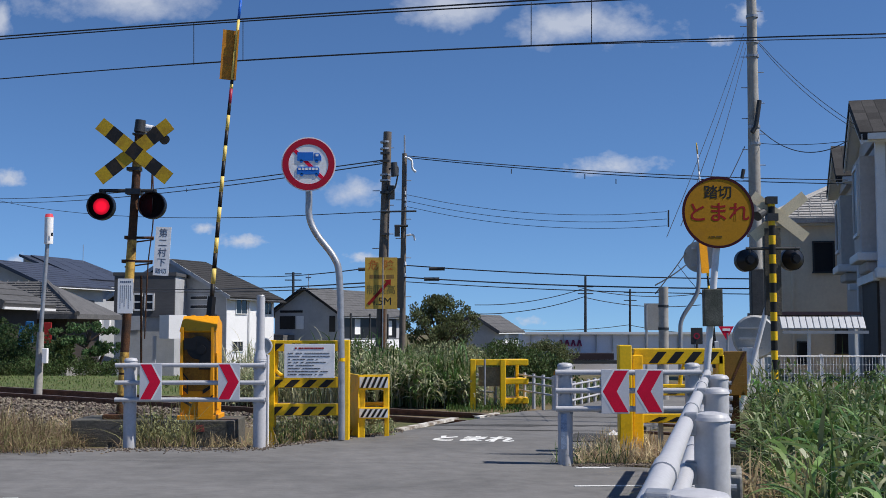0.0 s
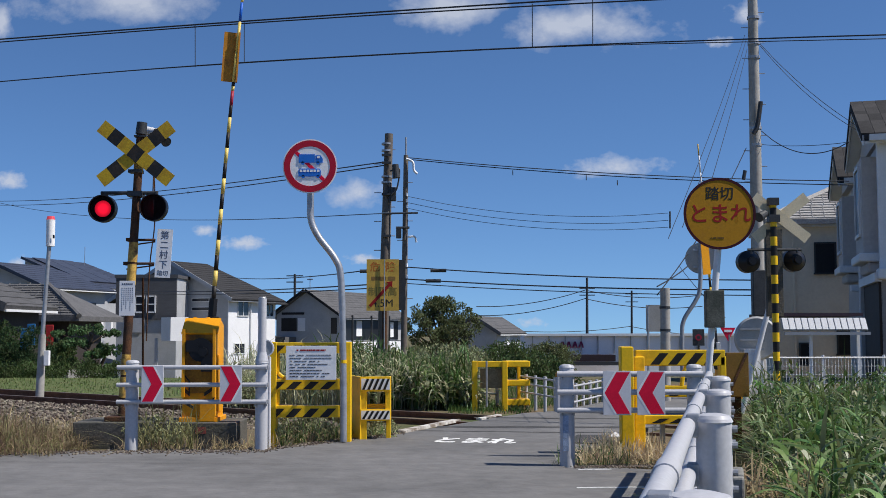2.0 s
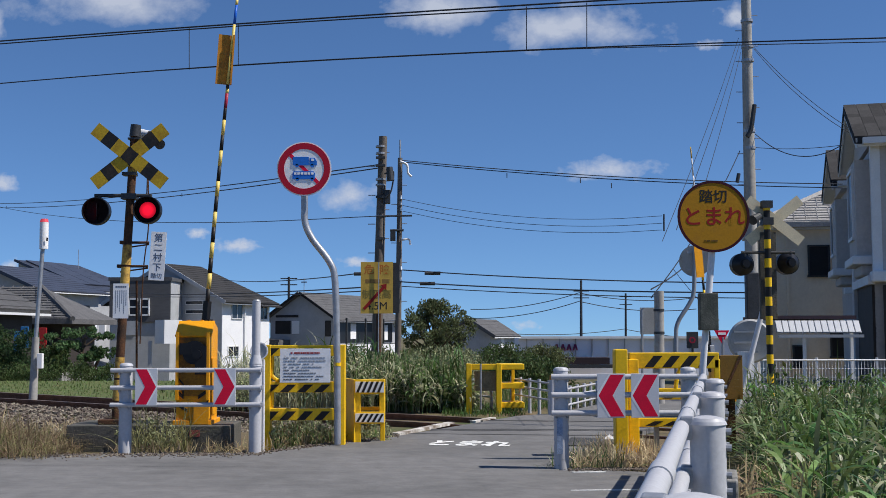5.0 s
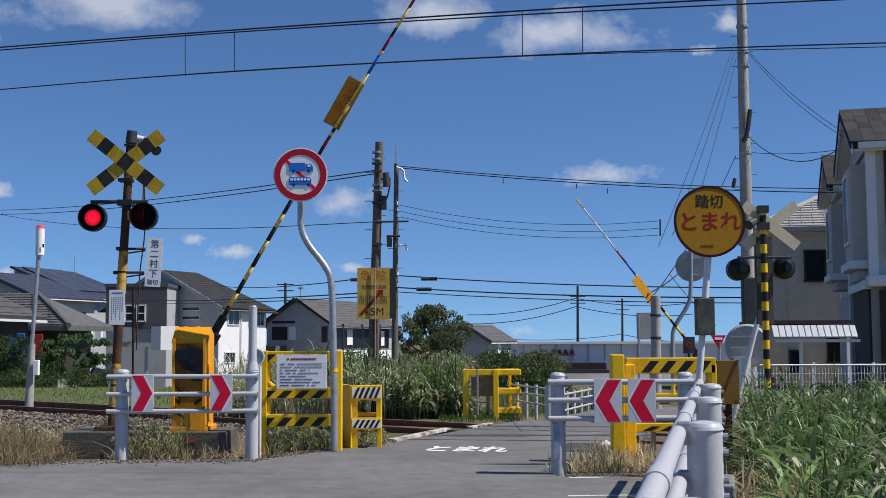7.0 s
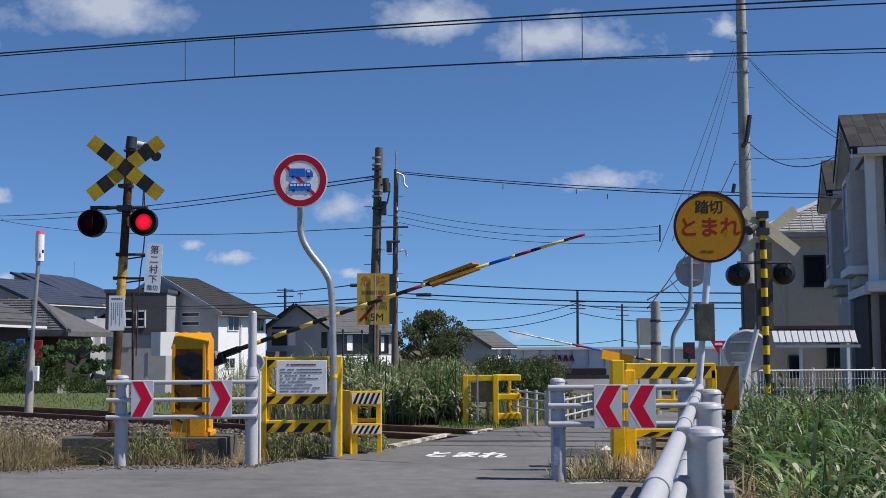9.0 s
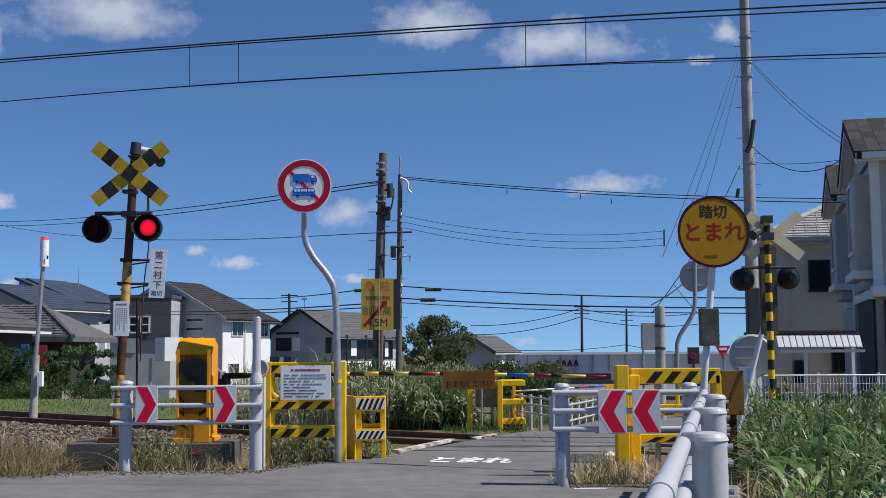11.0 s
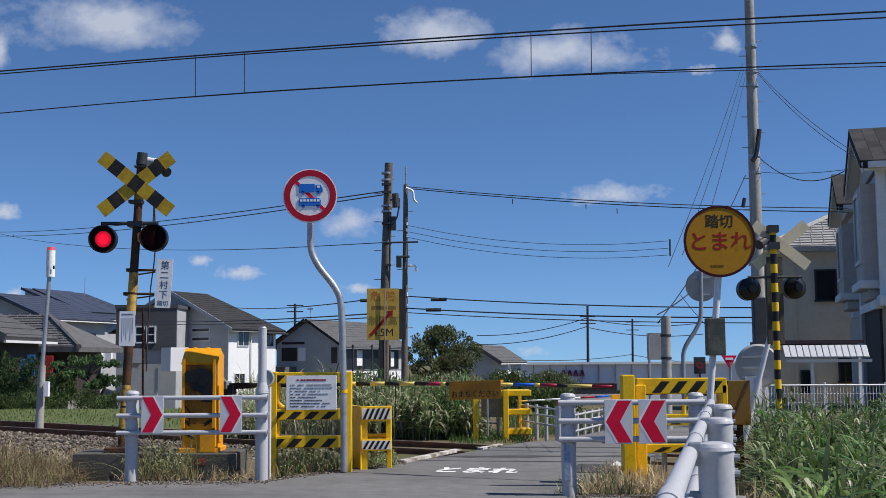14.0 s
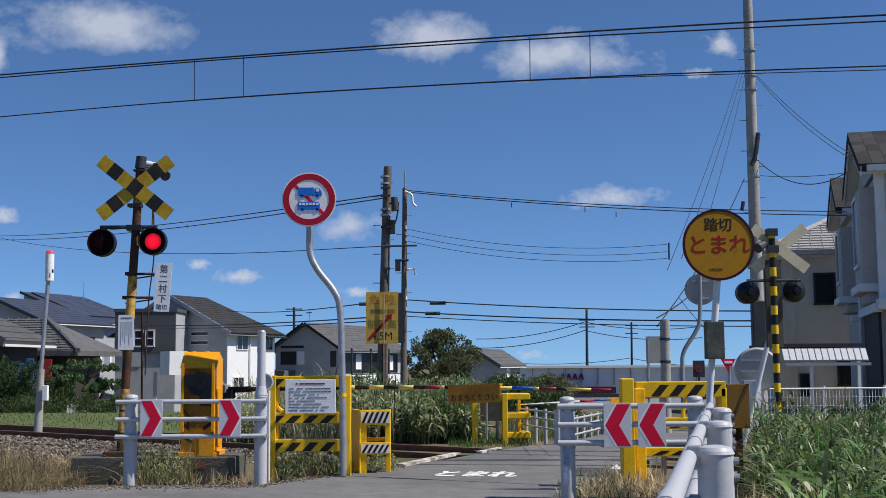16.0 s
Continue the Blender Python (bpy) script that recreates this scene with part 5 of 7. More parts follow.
lines = (
    ((-25.257, 60, 7.926), (-1.323, 24.5, 4.742), 0.35, 0.016), ((-25.262, 60, 8.107), (-1.323, 24.5, 4.816), 0.3, 0.016),
    ((-0.957, 29, 5.563), (9.295, 26, 4.491), 0.12, 0.014), ((-0.957, 29, 5.606), (9.297, 26, 4.582), 0.12, 0.014),
    ((-0.926, 29, 4.6), (5.329, 27, 3.956), 0.25, 0.008), ((-0.926, 29, 4.44), (5.327, 27, 3.78), 0.25, 0.008), ((-0.925, 29, 4.294), (5.325, 27, 3.618), 0.25, 0.008),
    ((-25.272, 60, 8.438), (-1.25, 24.5, 3.7), 0.6, 0.012),
    ((-13.345, 70, 4.513), (-1.401, 30, 2.845), 0.2, 0.022), ((-0.951, 29, 2.788), (6.775, 25, 2.264), 0.07, 0.018), ((-1.209, 29, 2.50), (6.77, 25, 2.05), 0.07, 0.02), ((-19.238, 70, 3.713), (-1.209, 29, 2.385), 0.15, 0.024),
    ((-19.235, 70, 3.574), (-1.209, 29, 2.284), 0.15, 0.02), ((-0.95, 29, 2.37), (6.768, 25, 1.93), 0.06, 0.014),
    ((1.943, 70, 2.672), (8.751, 70, 3.713), 0.3, 0.03), ((8.75, 70, 3.644), (15.829, 70, 3.366), 0.3, 0.03), ((1.941, 70, 2.118), (8.746, 70, 3.193), 0.3, 0.03), ((8.746, 70, 3.123), (15.818, 70, 2.672), 0.3, 0.03),
    ((3.405, 80, 1.308), (13.925, 85, 1.528), 0.3, 0.03), ((13.925, 85, 1.486), (22.958, 85, 0.898), 0.3, 0.03),
    ((6.726, 25, 7.608), (2.935, 14, 2.43), 0.1, 0.006), ((6.748, 25, 7.416), (3.072, 14, 2.29), 0.1, 0.006), ((6.704, 25, 7.736), (3.153, 16, 2.453), 0.1, 0.006),
    ((7.04, 25, 7.532), (8.027, 22, 5.153), 0.12, 0.008), ((7.039, 25, 7.493), (8.025, 22, 5.064), 0.16, 0.008),
    ((7.026, 25, 5.573), (7.886, 22, 4.82), 0.35, 0.012), ((7.021, 25, 5.269), (7.886, 22, 4.82), 0.05, 0.008),
    ((6.681, 25, 5.194), (3.543, 19, 1.752), 0.2, 0.012), ((6.2, 30, 2.845), (5.404, 22, 1.411), 0.05, 0.01), ((3.545, 19, 1.893), (5.605, 25, 2.811), 0.05, 0.015),
)
for a, b, sag, r in lines:
    cable = tagged(part("overhead_cable", wire_between(a, b, sag, r * 0.85), WIRE, None), "thin black overhead cable between poles", "cable", "overhead cables")
    if min(a[1], b[1]) > 50:
        set_back(cable, 2.0)
for c, l in (((-0.156, 28.6, 2.68), 0.4), ((-0.284, 28.6, 2.42), 0.38), ((-2.06, 29, 2.687), 0.2)):
    solo("cable_joint", rod(Vector(c) - Vector((l / 2, 0, 0)), Vector(c) + Vector((l / 2, 0, 0)), 0.045, seg=10), DARKGREY, "black cable joint box hanging on the wires", "cable joint", "cable joints")
solo("cable_insulator", rod((6.381, 24, 4.548), (6.341, 24, 4.355), 0.04, seg=10), DARKGREY, "dark strain insulator on the guy wire", "insulator")
solo("cable_insulator", rod((5.37, 27, 3.996), (5.365, 27, 3.591), 0.02, seg=8), DARKGREY, "thin vertical spacer on the cables", "insulator")


for c in ((1.669, 27.6, 5.071), (4.127, 27, 4.742), (3.411, 27.2, 4.891), (-15.268, 50, 7.073), (-8.611, 38, 5.88), (-22.101, 58, 7.729)):
    solo("cable_spacer", rod(Vector(c), Vector(c) - Vector((0, 0, 0.12)), 0.012, seg=6), DARKGREY, "small dark spacer on the overhead cable", "cable spacer", "cable spacers")
me = pebbles(random.Random(3), [(Vector((1.78, 12.0, 0.05)), 0.12)])
me.materials.append(TRIM)
tagged(new("pale_stone", me), "pale stone lying in the dry grass", "stone")


# ---- houses ----
def house(base, rz, w, l, h, rise, ridge, walls, side, roof, label, over=0.35, windows=(), extra=None, group="houses", thick=0.14, verge=None, hip=0.0):
    """A gabled house. base: its front left foot; w along the gable, l back, ridge: where along the gable the ridge stands."""
    m = Matrix.Translation(base) @ Matrix.Rotation(radians(rz), 4, "Z")
    g = thing("house", base, label, "house", group)
    zr = h + rise
    xr = w * ridge
    part("wall", prism([(0, -0.6), (w, -0.6), (w, h), (0, h)], 0.0, l, m=m), walls, g)
    part("gable", prism([(0, h), (w, h), (xr, zr)] if ridge > 0 else [(0, h), (w, h), (0, zr)], 0.0, max(0.3, l - hip * 1.2), m=m), walls, g)
    if side:
        part("side_wall", box((0, 0, 0), (0.06, l - 0.02, h + 0.28), m=m @ Matrix.Translation((w + 0.025, l / 2, h / 2 - 0.16))), side, g)
    for sgn in (0, 1) if ridge > 0 else (1,):
        if sgn:
            a, b = Vector((xr, 0, zr)), Vector((w, 0, h))
        else:
            a, b = Vector((xr, 0, zr)), Vector((0, 0, h))
        if (b - a).length < 0.4:
            continue
        d = (b - a).normalized()
        b = b + d * over * 1.4
        up = Vector((-d.z, 0, d.x)) * (1 if d.x > 0 else -1) * thick
        lift = up * 0.12
        slab = [(a.x + lift.x, a.z + lift.z), (b.x + lift.x, b.z + lift.z), (b.x + up.x, b.z + up.z), (a.x + up.x, a.z + up.z)]
        bm = prism(slab, -over, l + over, m=m)
        inv = m.inverted()
        for v in bm.verts:
            q = inv @ v.co
            if hip and q.y > l and (Vector((q.x, 0, q.z)) - a).length < 0.4:
                v.co = m @ Vector((q.x, q.y - hip, q.z))
        slope = part("roof", bm, roof, g)
        barge = [(a.x, a.z), (b.x, b.z), (b.x + up.x * 1.3, b.z + up.z * 1.3), (a.x + up.x * 1.3, a.z + up.z * 1.3)]
        part("bargeboard", prism(barge, -over - 0.05, -over, m=m), verge or roof, slope)
        n = max(4, int((b - a).length / 0.34))
        for i in range(n):
            p = a.lerp(b, (i + 0.5) / n)
            q = [(p.x + up.x - d.x * 0.02, p.z + up.z - d.z * 0.02), (p.x + up.x + d.x * 0.05, p.z + up.z + d.z * 0.05), (p.x + up.x * 1.09 + d.x * 0.05, p.z + up.z * 1.09 + d.z * 0.05)]
            part("roof_course", prism(q, -over, l + over - hip * (1 - (i + 0.5) / n), m=m), roof, slope)
        k = 0.05 * (1 if d.x > 0 else -1)
        part("gutter", prism([(b.x, b.z), (b.x + k, b.z), (b.x + k, b.z + 0.05), (b.x, b.z + 0.05)], -over, l + over, m=m), TRIM if verge is None else GREYPAINT, slope, "gutter")
    for face, cx, cz, ww, hh, kind in windows:
        if face == "front":
            mm = m @ Matrix.Translation((cx, 0, cz))
        else:
            mm = m @ Matrix.Translation((w + (0.055 if side else 0), cx, cz)) @ Matrix.Rotation(radians(90), 4, "Z")
        if kind == "panel":
            part("wall_panel", box((0, 0, 0), (ww, 0.05, hh), m=mm @ Matrix.Translation((0, -0.025, 0))), STUCCOWHITE, g)
            continue
        if kind == "dark":
            part("recess", box((0, 0, 0), (ww, 0.04, hh), m=mm @ Matrix.Translation((0, -0.02, 0))), NIGHT, g)
            continue
        fr = bmesh.new()
        t = 0.06
        for c, s in (((-ww / 2, -0.03, 0), (t, 0.07, hh + t)), ((ww / 2, -0.03, 0), (t, 0.07, hh + t)), ((0, -0.03, hh / 2), (ww, 0.07, t)), ((0, -0.03, -hh / 2), (ww, 0.09, t)), ((0, -0.025, 0), (t * 0.7, 0.05, hh))):
            box((0, 0, 0), s, m=mm @ Matrix.Translation(c), bm=fr)
        win = part("window", fr, TRIM if kind == "white" else DARKGREY, g)
        part("pane", box((0, 0, 0), (ww, 0.02, hh), m=mm @ Matrix.Translation((0, -0.012, 0))), GLASS, win)
    if extra:
        extra(g, m)
    return g


def corner_house(corner, turn, w, l, **kw):
    """A house given by the foot of its corner towards the road, its gable running off to the left."""
    c, q = Vector(corner), radians(turn)
    return house(tuple(c + Vector((-math.cos(q), math.sin(q), 0)) * w), -turn, w, l, **kw)


# stucco house: gable's shade and long side's sun are put into the wall colours
def d_extra(g, m):
    for z in (5.46, 4.84):
        fr = part("slit_window", box((0, 0, 0), (1.5, 0.06, 0.3), m=m @ Matrix.Translation((7.25, -0.03, z))), TRIM, g)
        part("pane", box((0, 0, 0), (1.4, 0.04, 0.2), m=m @ Matrix.Translation((7.25, -0.05, z))), GLASS, fr)
    part("downpipe", rod(m @ Vector((9.65, 2.55, 0.0)), m @ Vector((9.65, 2.55, 5.4)), 0.05, seg=8), TRIM, g)
    part("lean_to_roof", box((0, 0, 0), (0.9, 2.6, 0.1), m=m @ Matrix.Translation((9.9, 5.0, 5.35)) @ Matrix.Rotation(radians(14), 4, "Y")), ROOFMID, g)


corner_house((-14.84, 78.0, -2.1), 25, 9.5, 5.8, h=5.6, rise=2.45, ridge=0.5, walls=STUCCO, side=STUCCOWHITE, roof=ROOFMID, label="stucco house, its shaded gable coloured grey and sunlit side white, with a dark sloping roof",
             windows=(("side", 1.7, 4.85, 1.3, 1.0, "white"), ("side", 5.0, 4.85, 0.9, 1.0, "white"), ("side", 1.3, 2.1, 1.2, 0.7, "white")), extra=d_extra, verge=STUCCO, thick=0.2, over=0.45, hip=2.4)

# dark annex in front of it
def c_box():
    x0, x1 = -11.509, -9.409
    zt, zb = 3.052, 0
    g = annex = thing("house", ((x0 + x1) / 2, 40, 0), "charcoal flat-roofed house block with white windows", "house", "houses")
    part("wall", box(((x0 + x1) / 2, 40.9, zt / 2 - 0.4), (x1 - x0, 1.8, zt + 0.8)), STUCCO, g)
    part("dark_cladding", box(((x0 + x1) / 2, 39.97, (zt + 1.585) / 2), (x1 - x0 + 0.02, 0.1, zt - 1.585)), STUCCODARK, g, "charcoal upper cladding")
    part("parapet", box(((x0 + x1) / 2, 40.9, zt + 0.05), (x1 - x0 + 0.12, 2.0, 0.12)), STUCCODARK, g)
    for u in (-10.686, -10.27):
        fr = bmesh.new()
        for c, s in (((-0.14, 0, 0), (0.05, 0.08, 0.6)), ((0.14, 0, 0), (0.05, 0.08, 0.6)), ((0, 0, 0.28), (0.3, 0.08, 0.05)), ((0, 0, -0.28), (0.3, 0.08, 0.05)), ((0, 0, 0), (0.3, 0.06, 0.04))):
            box(Vector((u, 39.9, 2.119)) + Vector(c), s, bm=fr)
        w = part("window", fr, TRIM, g)
        part("pane", box((u, 39.91, 2.119), (0.3, 0.02, 0.56)), GLASS, w)
    part("panel", box((-10.717, 39.8, 1.386), (0.45, 0.1, 0.5)), STUCCO, g)
    xa, xb = -9.815, -8.881
    part("balcony", box(((xa + xb) / 2 + 0.1, 39.1, 1.25), (0.62, 1.0, 0.8), rz=32), STUCCOWHITE, g, "white balcony wall")
    part("balcony_post", box((xa + 0.05, 38.7, 0.2), (0.1, 0.1, 1.5)), STUCCO, g)
    part("wall_light", box((-11.642, 39.6, 1.326), (0.2, 0.2, 0.65)), STUCCOWHITE, g)
    set_back(annex, 1.9)


c_box()

# gabled house with dark windows and a white balcony along its side
def e_extra(g, m):
    part("balcony", box((0, 0, 0), (0.7, 9.0, 1.1), m=m @ Matrix.Translation((5.98, 5.2, 2.1))), STUCCOWHITE, g, "white balcony wall")
    part("balcony_rail", box((0, 0, 0), (0.1, 9.0, 0.06), m=m @ Matrix.Translation((6.3, 5.2, 2.72))), DARKGREY, g)
    for y in (0.8, 3.9, 7.0, 9.6):
        part("balcony_post", box((0, 0, 0), (0.12, 0.12, 2.0), m=m @ Matrix.Translation((6.25, y, 3.7))), DARKGREY, g)
    part("porch_roof", prism([(-1.1, 1.75), (1.8, 1.95), (1.8, 3.05), (0.2, 3.1)], -1.6, -0.02, m=m), ROOFGREY, g, "low brown tiled porch roof")
    part("roof_antenna", rod(m @ Vector((1.2, 3.0, 5.8)), m @ Vector((1.2, 3.0, 7.9)), 0.03, seg=6), GALV, g)
    part("antenna_bar", box((0, 0, 0), (0.5, 0.05, 0.1), m=m @ Matrix.Translation((1.2, 3.0, 7.6))), GALV, g)


corner_house((-7.9, 86.0, -2.3), 24, 5.6, 10.5, h=4.75, rise=1.8, ridge=0.5, walls=STUCCO, side=STUCCO, roof=ROOFGREY, label="pale grey gabled house with a grey tiled roof",
             windows=(("front", 1.15, 4.0, 1.35, 1.0, "dark"), ("front", 2.28, 4.0, 0.62, 1.0, "panel"), ("front", 1.5, 4.85, 2.0, 0.18, "dark"), ("front", 5.1, 3.9, 0.5, 1.2, "dark"),
                      ("side", 5.2, 3.75, 9.0, 1.9, "dark"), ("side", 2.9, 3.7, 0.9, 1.2, "panel"), ("side", 8.4, 3.6, 0.9, 1.2, "panel")), extra=e_extra, over=0.5, verge=BLACK)


# houses with solar panels
def panels(n, rows, x, y, z, run, fall):
    def extra(g, m):
        q = math.atan2(fall, run)
        for i in range(n):
            for j in range(rows):
                d = x + (i + 0.5) * 1.02
                part("solar_panel", box((0, 0, 0), (1.0, 1.6, 0.05), m=m @ Matrix.Translation((d * math.cos(q), y + 1.65 * j, z - d * math.sin(q))) @ Matrix.Rotation(q, 4, "Y")), SOLAR, g, "dark blue solar panel")
        part("antenna", tube([m @ Vector((2.4, 4.0, z - 0.6)), m @ Vector((2.4, 4.0, z + 0.9))], 0.025, seg=5), GALV, g)
    return extra


# its white side panel paints a sunlit strip onto the grey wall
corner_house((-26.48, 84.0, -2.2), 18, 5.4, 8.0, h=6.75, rise=2.1, ridge=0.0, walls=STUCCO, side=STUCCO, roof=SOLAR, label="grey house with dark solar panels on the roof",
             windows=(("front", 3.4, 5.2, 1.6, 1.2, "dark"), ("side", 5.6, 3.6, 0.6, 1.9, "panel")), extra=panels(5, 3, 0.25, 1.3, 9.08, 5.4, 2.1), over=0.5, hip=1.2)
corner_house((-21.85, 62.0, -1.8), 18, 6.2, 5.6, h=5.45, rise=1.25, ridge=0.5, walls=STUCCO, side=STUCCO, roof=SOLAR, label="grey two-storey house with dark panelled roof",
             windows=(("side", 4.2, 4.35, 1.0, 0.6, "dark"), ("side", 5.3, 3.7, 0.25, 1.0, "panel")), over=0.4, hip=1.6)
# low tiled house in front; veranda shade is put into its dark walls and recess
set_back(house((-11.176, 23.0, 0), -4, 2.15, 2.0, 1.696, 0.55, 0.4, DARKWOOD, DARKWOOD, ROOFGREY, "tiled porch roof of the old house", windows=(("front", 1.4, 0.6, 1.0, 1.0, "dark"),), over=0.25), 1.45)
for u, m in (((-8.184, 22.6, 1.105), CLOTHBLUE), ((-7.826, 22.6, 1.083), CLOTHRED), ((-8.316, 22.6, 1.016), CLOTHBLUE)):
    bm = box(u, (0.16, 0.03, 0.42))
    set_back(solo("laundry", bm, m, "coloured laundry hanging under the eaves", "laundry", "laundry pieces", bevel=0.01), 1.45)
# distant houses beyond the trees
set_back(house((0.49, 62.0, -0.6), -20, 2.4, 4.5, 1.719, 0.75, 0.5, STUCCO, STUCCO, ROOFGREY, "small distant grey house", windows=(("front", 0.8, 1.5, 0.6, 0.5, "white"), ("side", 2.0, 1.2, 0.6, 0.8, "panel")), over=0.25), 1.6)


SHOPWALL = mat("lavender_grey_siding", (0.80, 0.77, 0.80), 0.8, var=0.05, scale=1.2, bump=0.1)


def shop():
    y = 48
    x0, x1, zt = 3.345, 12.951, 1.008
    g = thing("shop_building", ((x0 + x1) / 2, y, 0), "long pale flat-roofed shop building far behind the crossing", "shop building")
    part("wall", box(((x0 + x1) / 2, y + 2.5, zt / 2 - 0.4), (x1 - x0, 5, zt + 0.8)), SHOPWALL, g)
    part("parapet", box(((x0 + x1) / 2, y - 0.04, zt), (x1 - x0, 0.3, 0.1)), TRIM, g)
    for i in range(14):
        part("panel_joint", box((x0 + (x1 - x0) * (i + 0.5) / 14, y - 0.04, zt * 0.6), (0.03, 0.1, zt * 0.75)), SIGNBACK, g)
    
    bm = bmesh.new()
    for u in (4.939, 5.199, 5.459, 5.719):
        prism([(u - 0.11, 0.467), (u - 0.04, 0.726), (u + 0.04, 0.726), (u + 0.11, 0.467), (u + 0.05, 0.467), (u, 0.608), (u - 0.05, 0.467)], y - 0.12, y - 0.05, bm)
    part("emblem", bm, mat("dark_crimson", (0.17, 0.02, 0.07), 0.6, var=0.1, scale=3, bump=0.02), g, "row of dark red shapes")
    part("goods_shelf", box((6.108, 46.6, -0.156), (2.2, 0.4, 0.14)), DARKGREY, g, "dark goods standing before the shop")
    part("canopy", box((6.083, 47, 0.062), (1.7, 1.2, 0.26)), mat("maroon_canopy", (0.035, 0.022, 0.026), 0.6, var=0.2, scale=2, bump=0.1), g, "dark canopy before the shop")
    set_back(g, 2.5)


shop()


def hip_roof(g, m, w, l, h, rise, over, material):
    """A hipped roof with courses of tiles on its front and left slopes."""
    x0, x1, y0, y1 = -over, w + over, -over, l + over
    k = min(w, l) / 2 + over
    e = [m @ Vector(p) for p in ((x0, y0, h), (x1, y0, h), (x1, y1, h), (x0, y1, h))]
    ra, rb = (Vector((x0 + k, y0 + k, h + rise)), Vector((x1 - k, y1 - k, h + rise)))
    bm = bmesh.new()
    v = [bm.verts.new(p) for p in e]
    lo = [bm.verts.new(p - Vector((0, 0, 0.12))) for p in e]
    a, b = bm.verts.new(m @ ra), bm.verts.new(m @ rb)
    if w >= l:
        faces = ((v[0], v[1], b, a), (v[1], v[2], b), (v[2], v[3], a, b), (v[3], v[0], a))
    else:
        faces = ((v[0], v[1], a), (v[1], v[2], b, a), (v[2], v[3], b), (v[3], v[0], a, b))
    for f in faces:
        bm.faces.new(f)
    for i in range(4):
        bm.faces.new((lo[i], lo[(i + 1) % 4], v[(i + 1) % 4], v[i]))
    bm.faces.new(lo[::-1])
    bmesh.ops.recalc_face_normals(bm, faces=bm.faces)
    rf = part("roof", bm, material, g, "grey roof of overlapping tiles")
    n = 13
    for i in range(n):
        t = (i + 0.3) / n
        ya, za = y0 + k * t, h + rise * t
        xa, xb = x0 + k * t, x1 - k * t
        c = rod(m @ Vector((xa, ya - 0.01, za + 0.004)), m @ Vector((xb, ya - 0.01, za + 0.004)), 0.016, seg=6)
        q = int((xb - xa) / 0.28) + 1
        for j in range(q):
            u0 = xa + (xb - xa) * (j + (0.5 if i % 2 else 0.0)) / q
            if u0 < xb - k / n:
                rod(m @ Vector((u0, ya, za + 0.006)), m @ Vector((u0, ya + k / n, za + rise / n + 0.006)), 0.012, seg=5, bm=c)
        o = part("tile_course", c, material, rf)
        o["kind"] = "stuff"
    for p, q in ((e[0], m @ ra), (e[1], m @ rb)):
        part("hip_ridge", rod(p, q, 0.07, seg=8), material, rf)


def low_house():
    base = Vector((-13.684, 27.6, 0))
    m = Matrix.Translation(base) @ Matrix.Rotation(radians(-5), 4, "Z")
    g = thing("house", tuple(base), "low old wooden house with a hipped grey tiled roof", "house", "houses")
    w, l, h = 4.75, 2.0, 1.526
    # the wood is coloured darker to carry the deep eaves' shade
    part("wall", box((0, 0, 0), (w, l, h + 0.5), m=m @ Matrix.Translation((w / 2, l / 2, h / 2 - 0.25))), DARKWOOD, g, "weathered wooden wall, coloured dark for the shade under the eaves")
    part("plinth", box((0, 0, 0), (w + 0.04, l + 0.04, 0.35), m=m @ Matrix.Translation((w / 2, l / 2, 0.08))), CONCRETE, g)
    for cx in (1.2, 2.7, 4.0):
        fr = bmesh.new()
        for c, sz in (((-0.5, 0), (0.05, 0.06, 0.9)), ((0.5, 0), (0.05, 0.06, 0.9)), ((0, 0.45), (1.05, 0.06, 0.05)), ((0, -0.45), (1.05, 0.06, 0.05)), ((0, 0), (0.04, 0.05, 0.9))):
            box((0, 0, 0), sz, m=m @ Matrix.Translation((cx + c[0], -0.03, 0.75 + c[1])), bm=fr)
        win = part("window", fr, DARKGREY, g)
        part("pane", box((0, 0, 0), (1.0, 0.02, 0.9), m=m @ Matrix.Translation((cx, -0.012, 0.75))), GLASS, win)
    hip_roof(g, m, w, l, h, 0.82, 0.42, ROOFGREY)
    set_back(g, 1.45)


low_house()


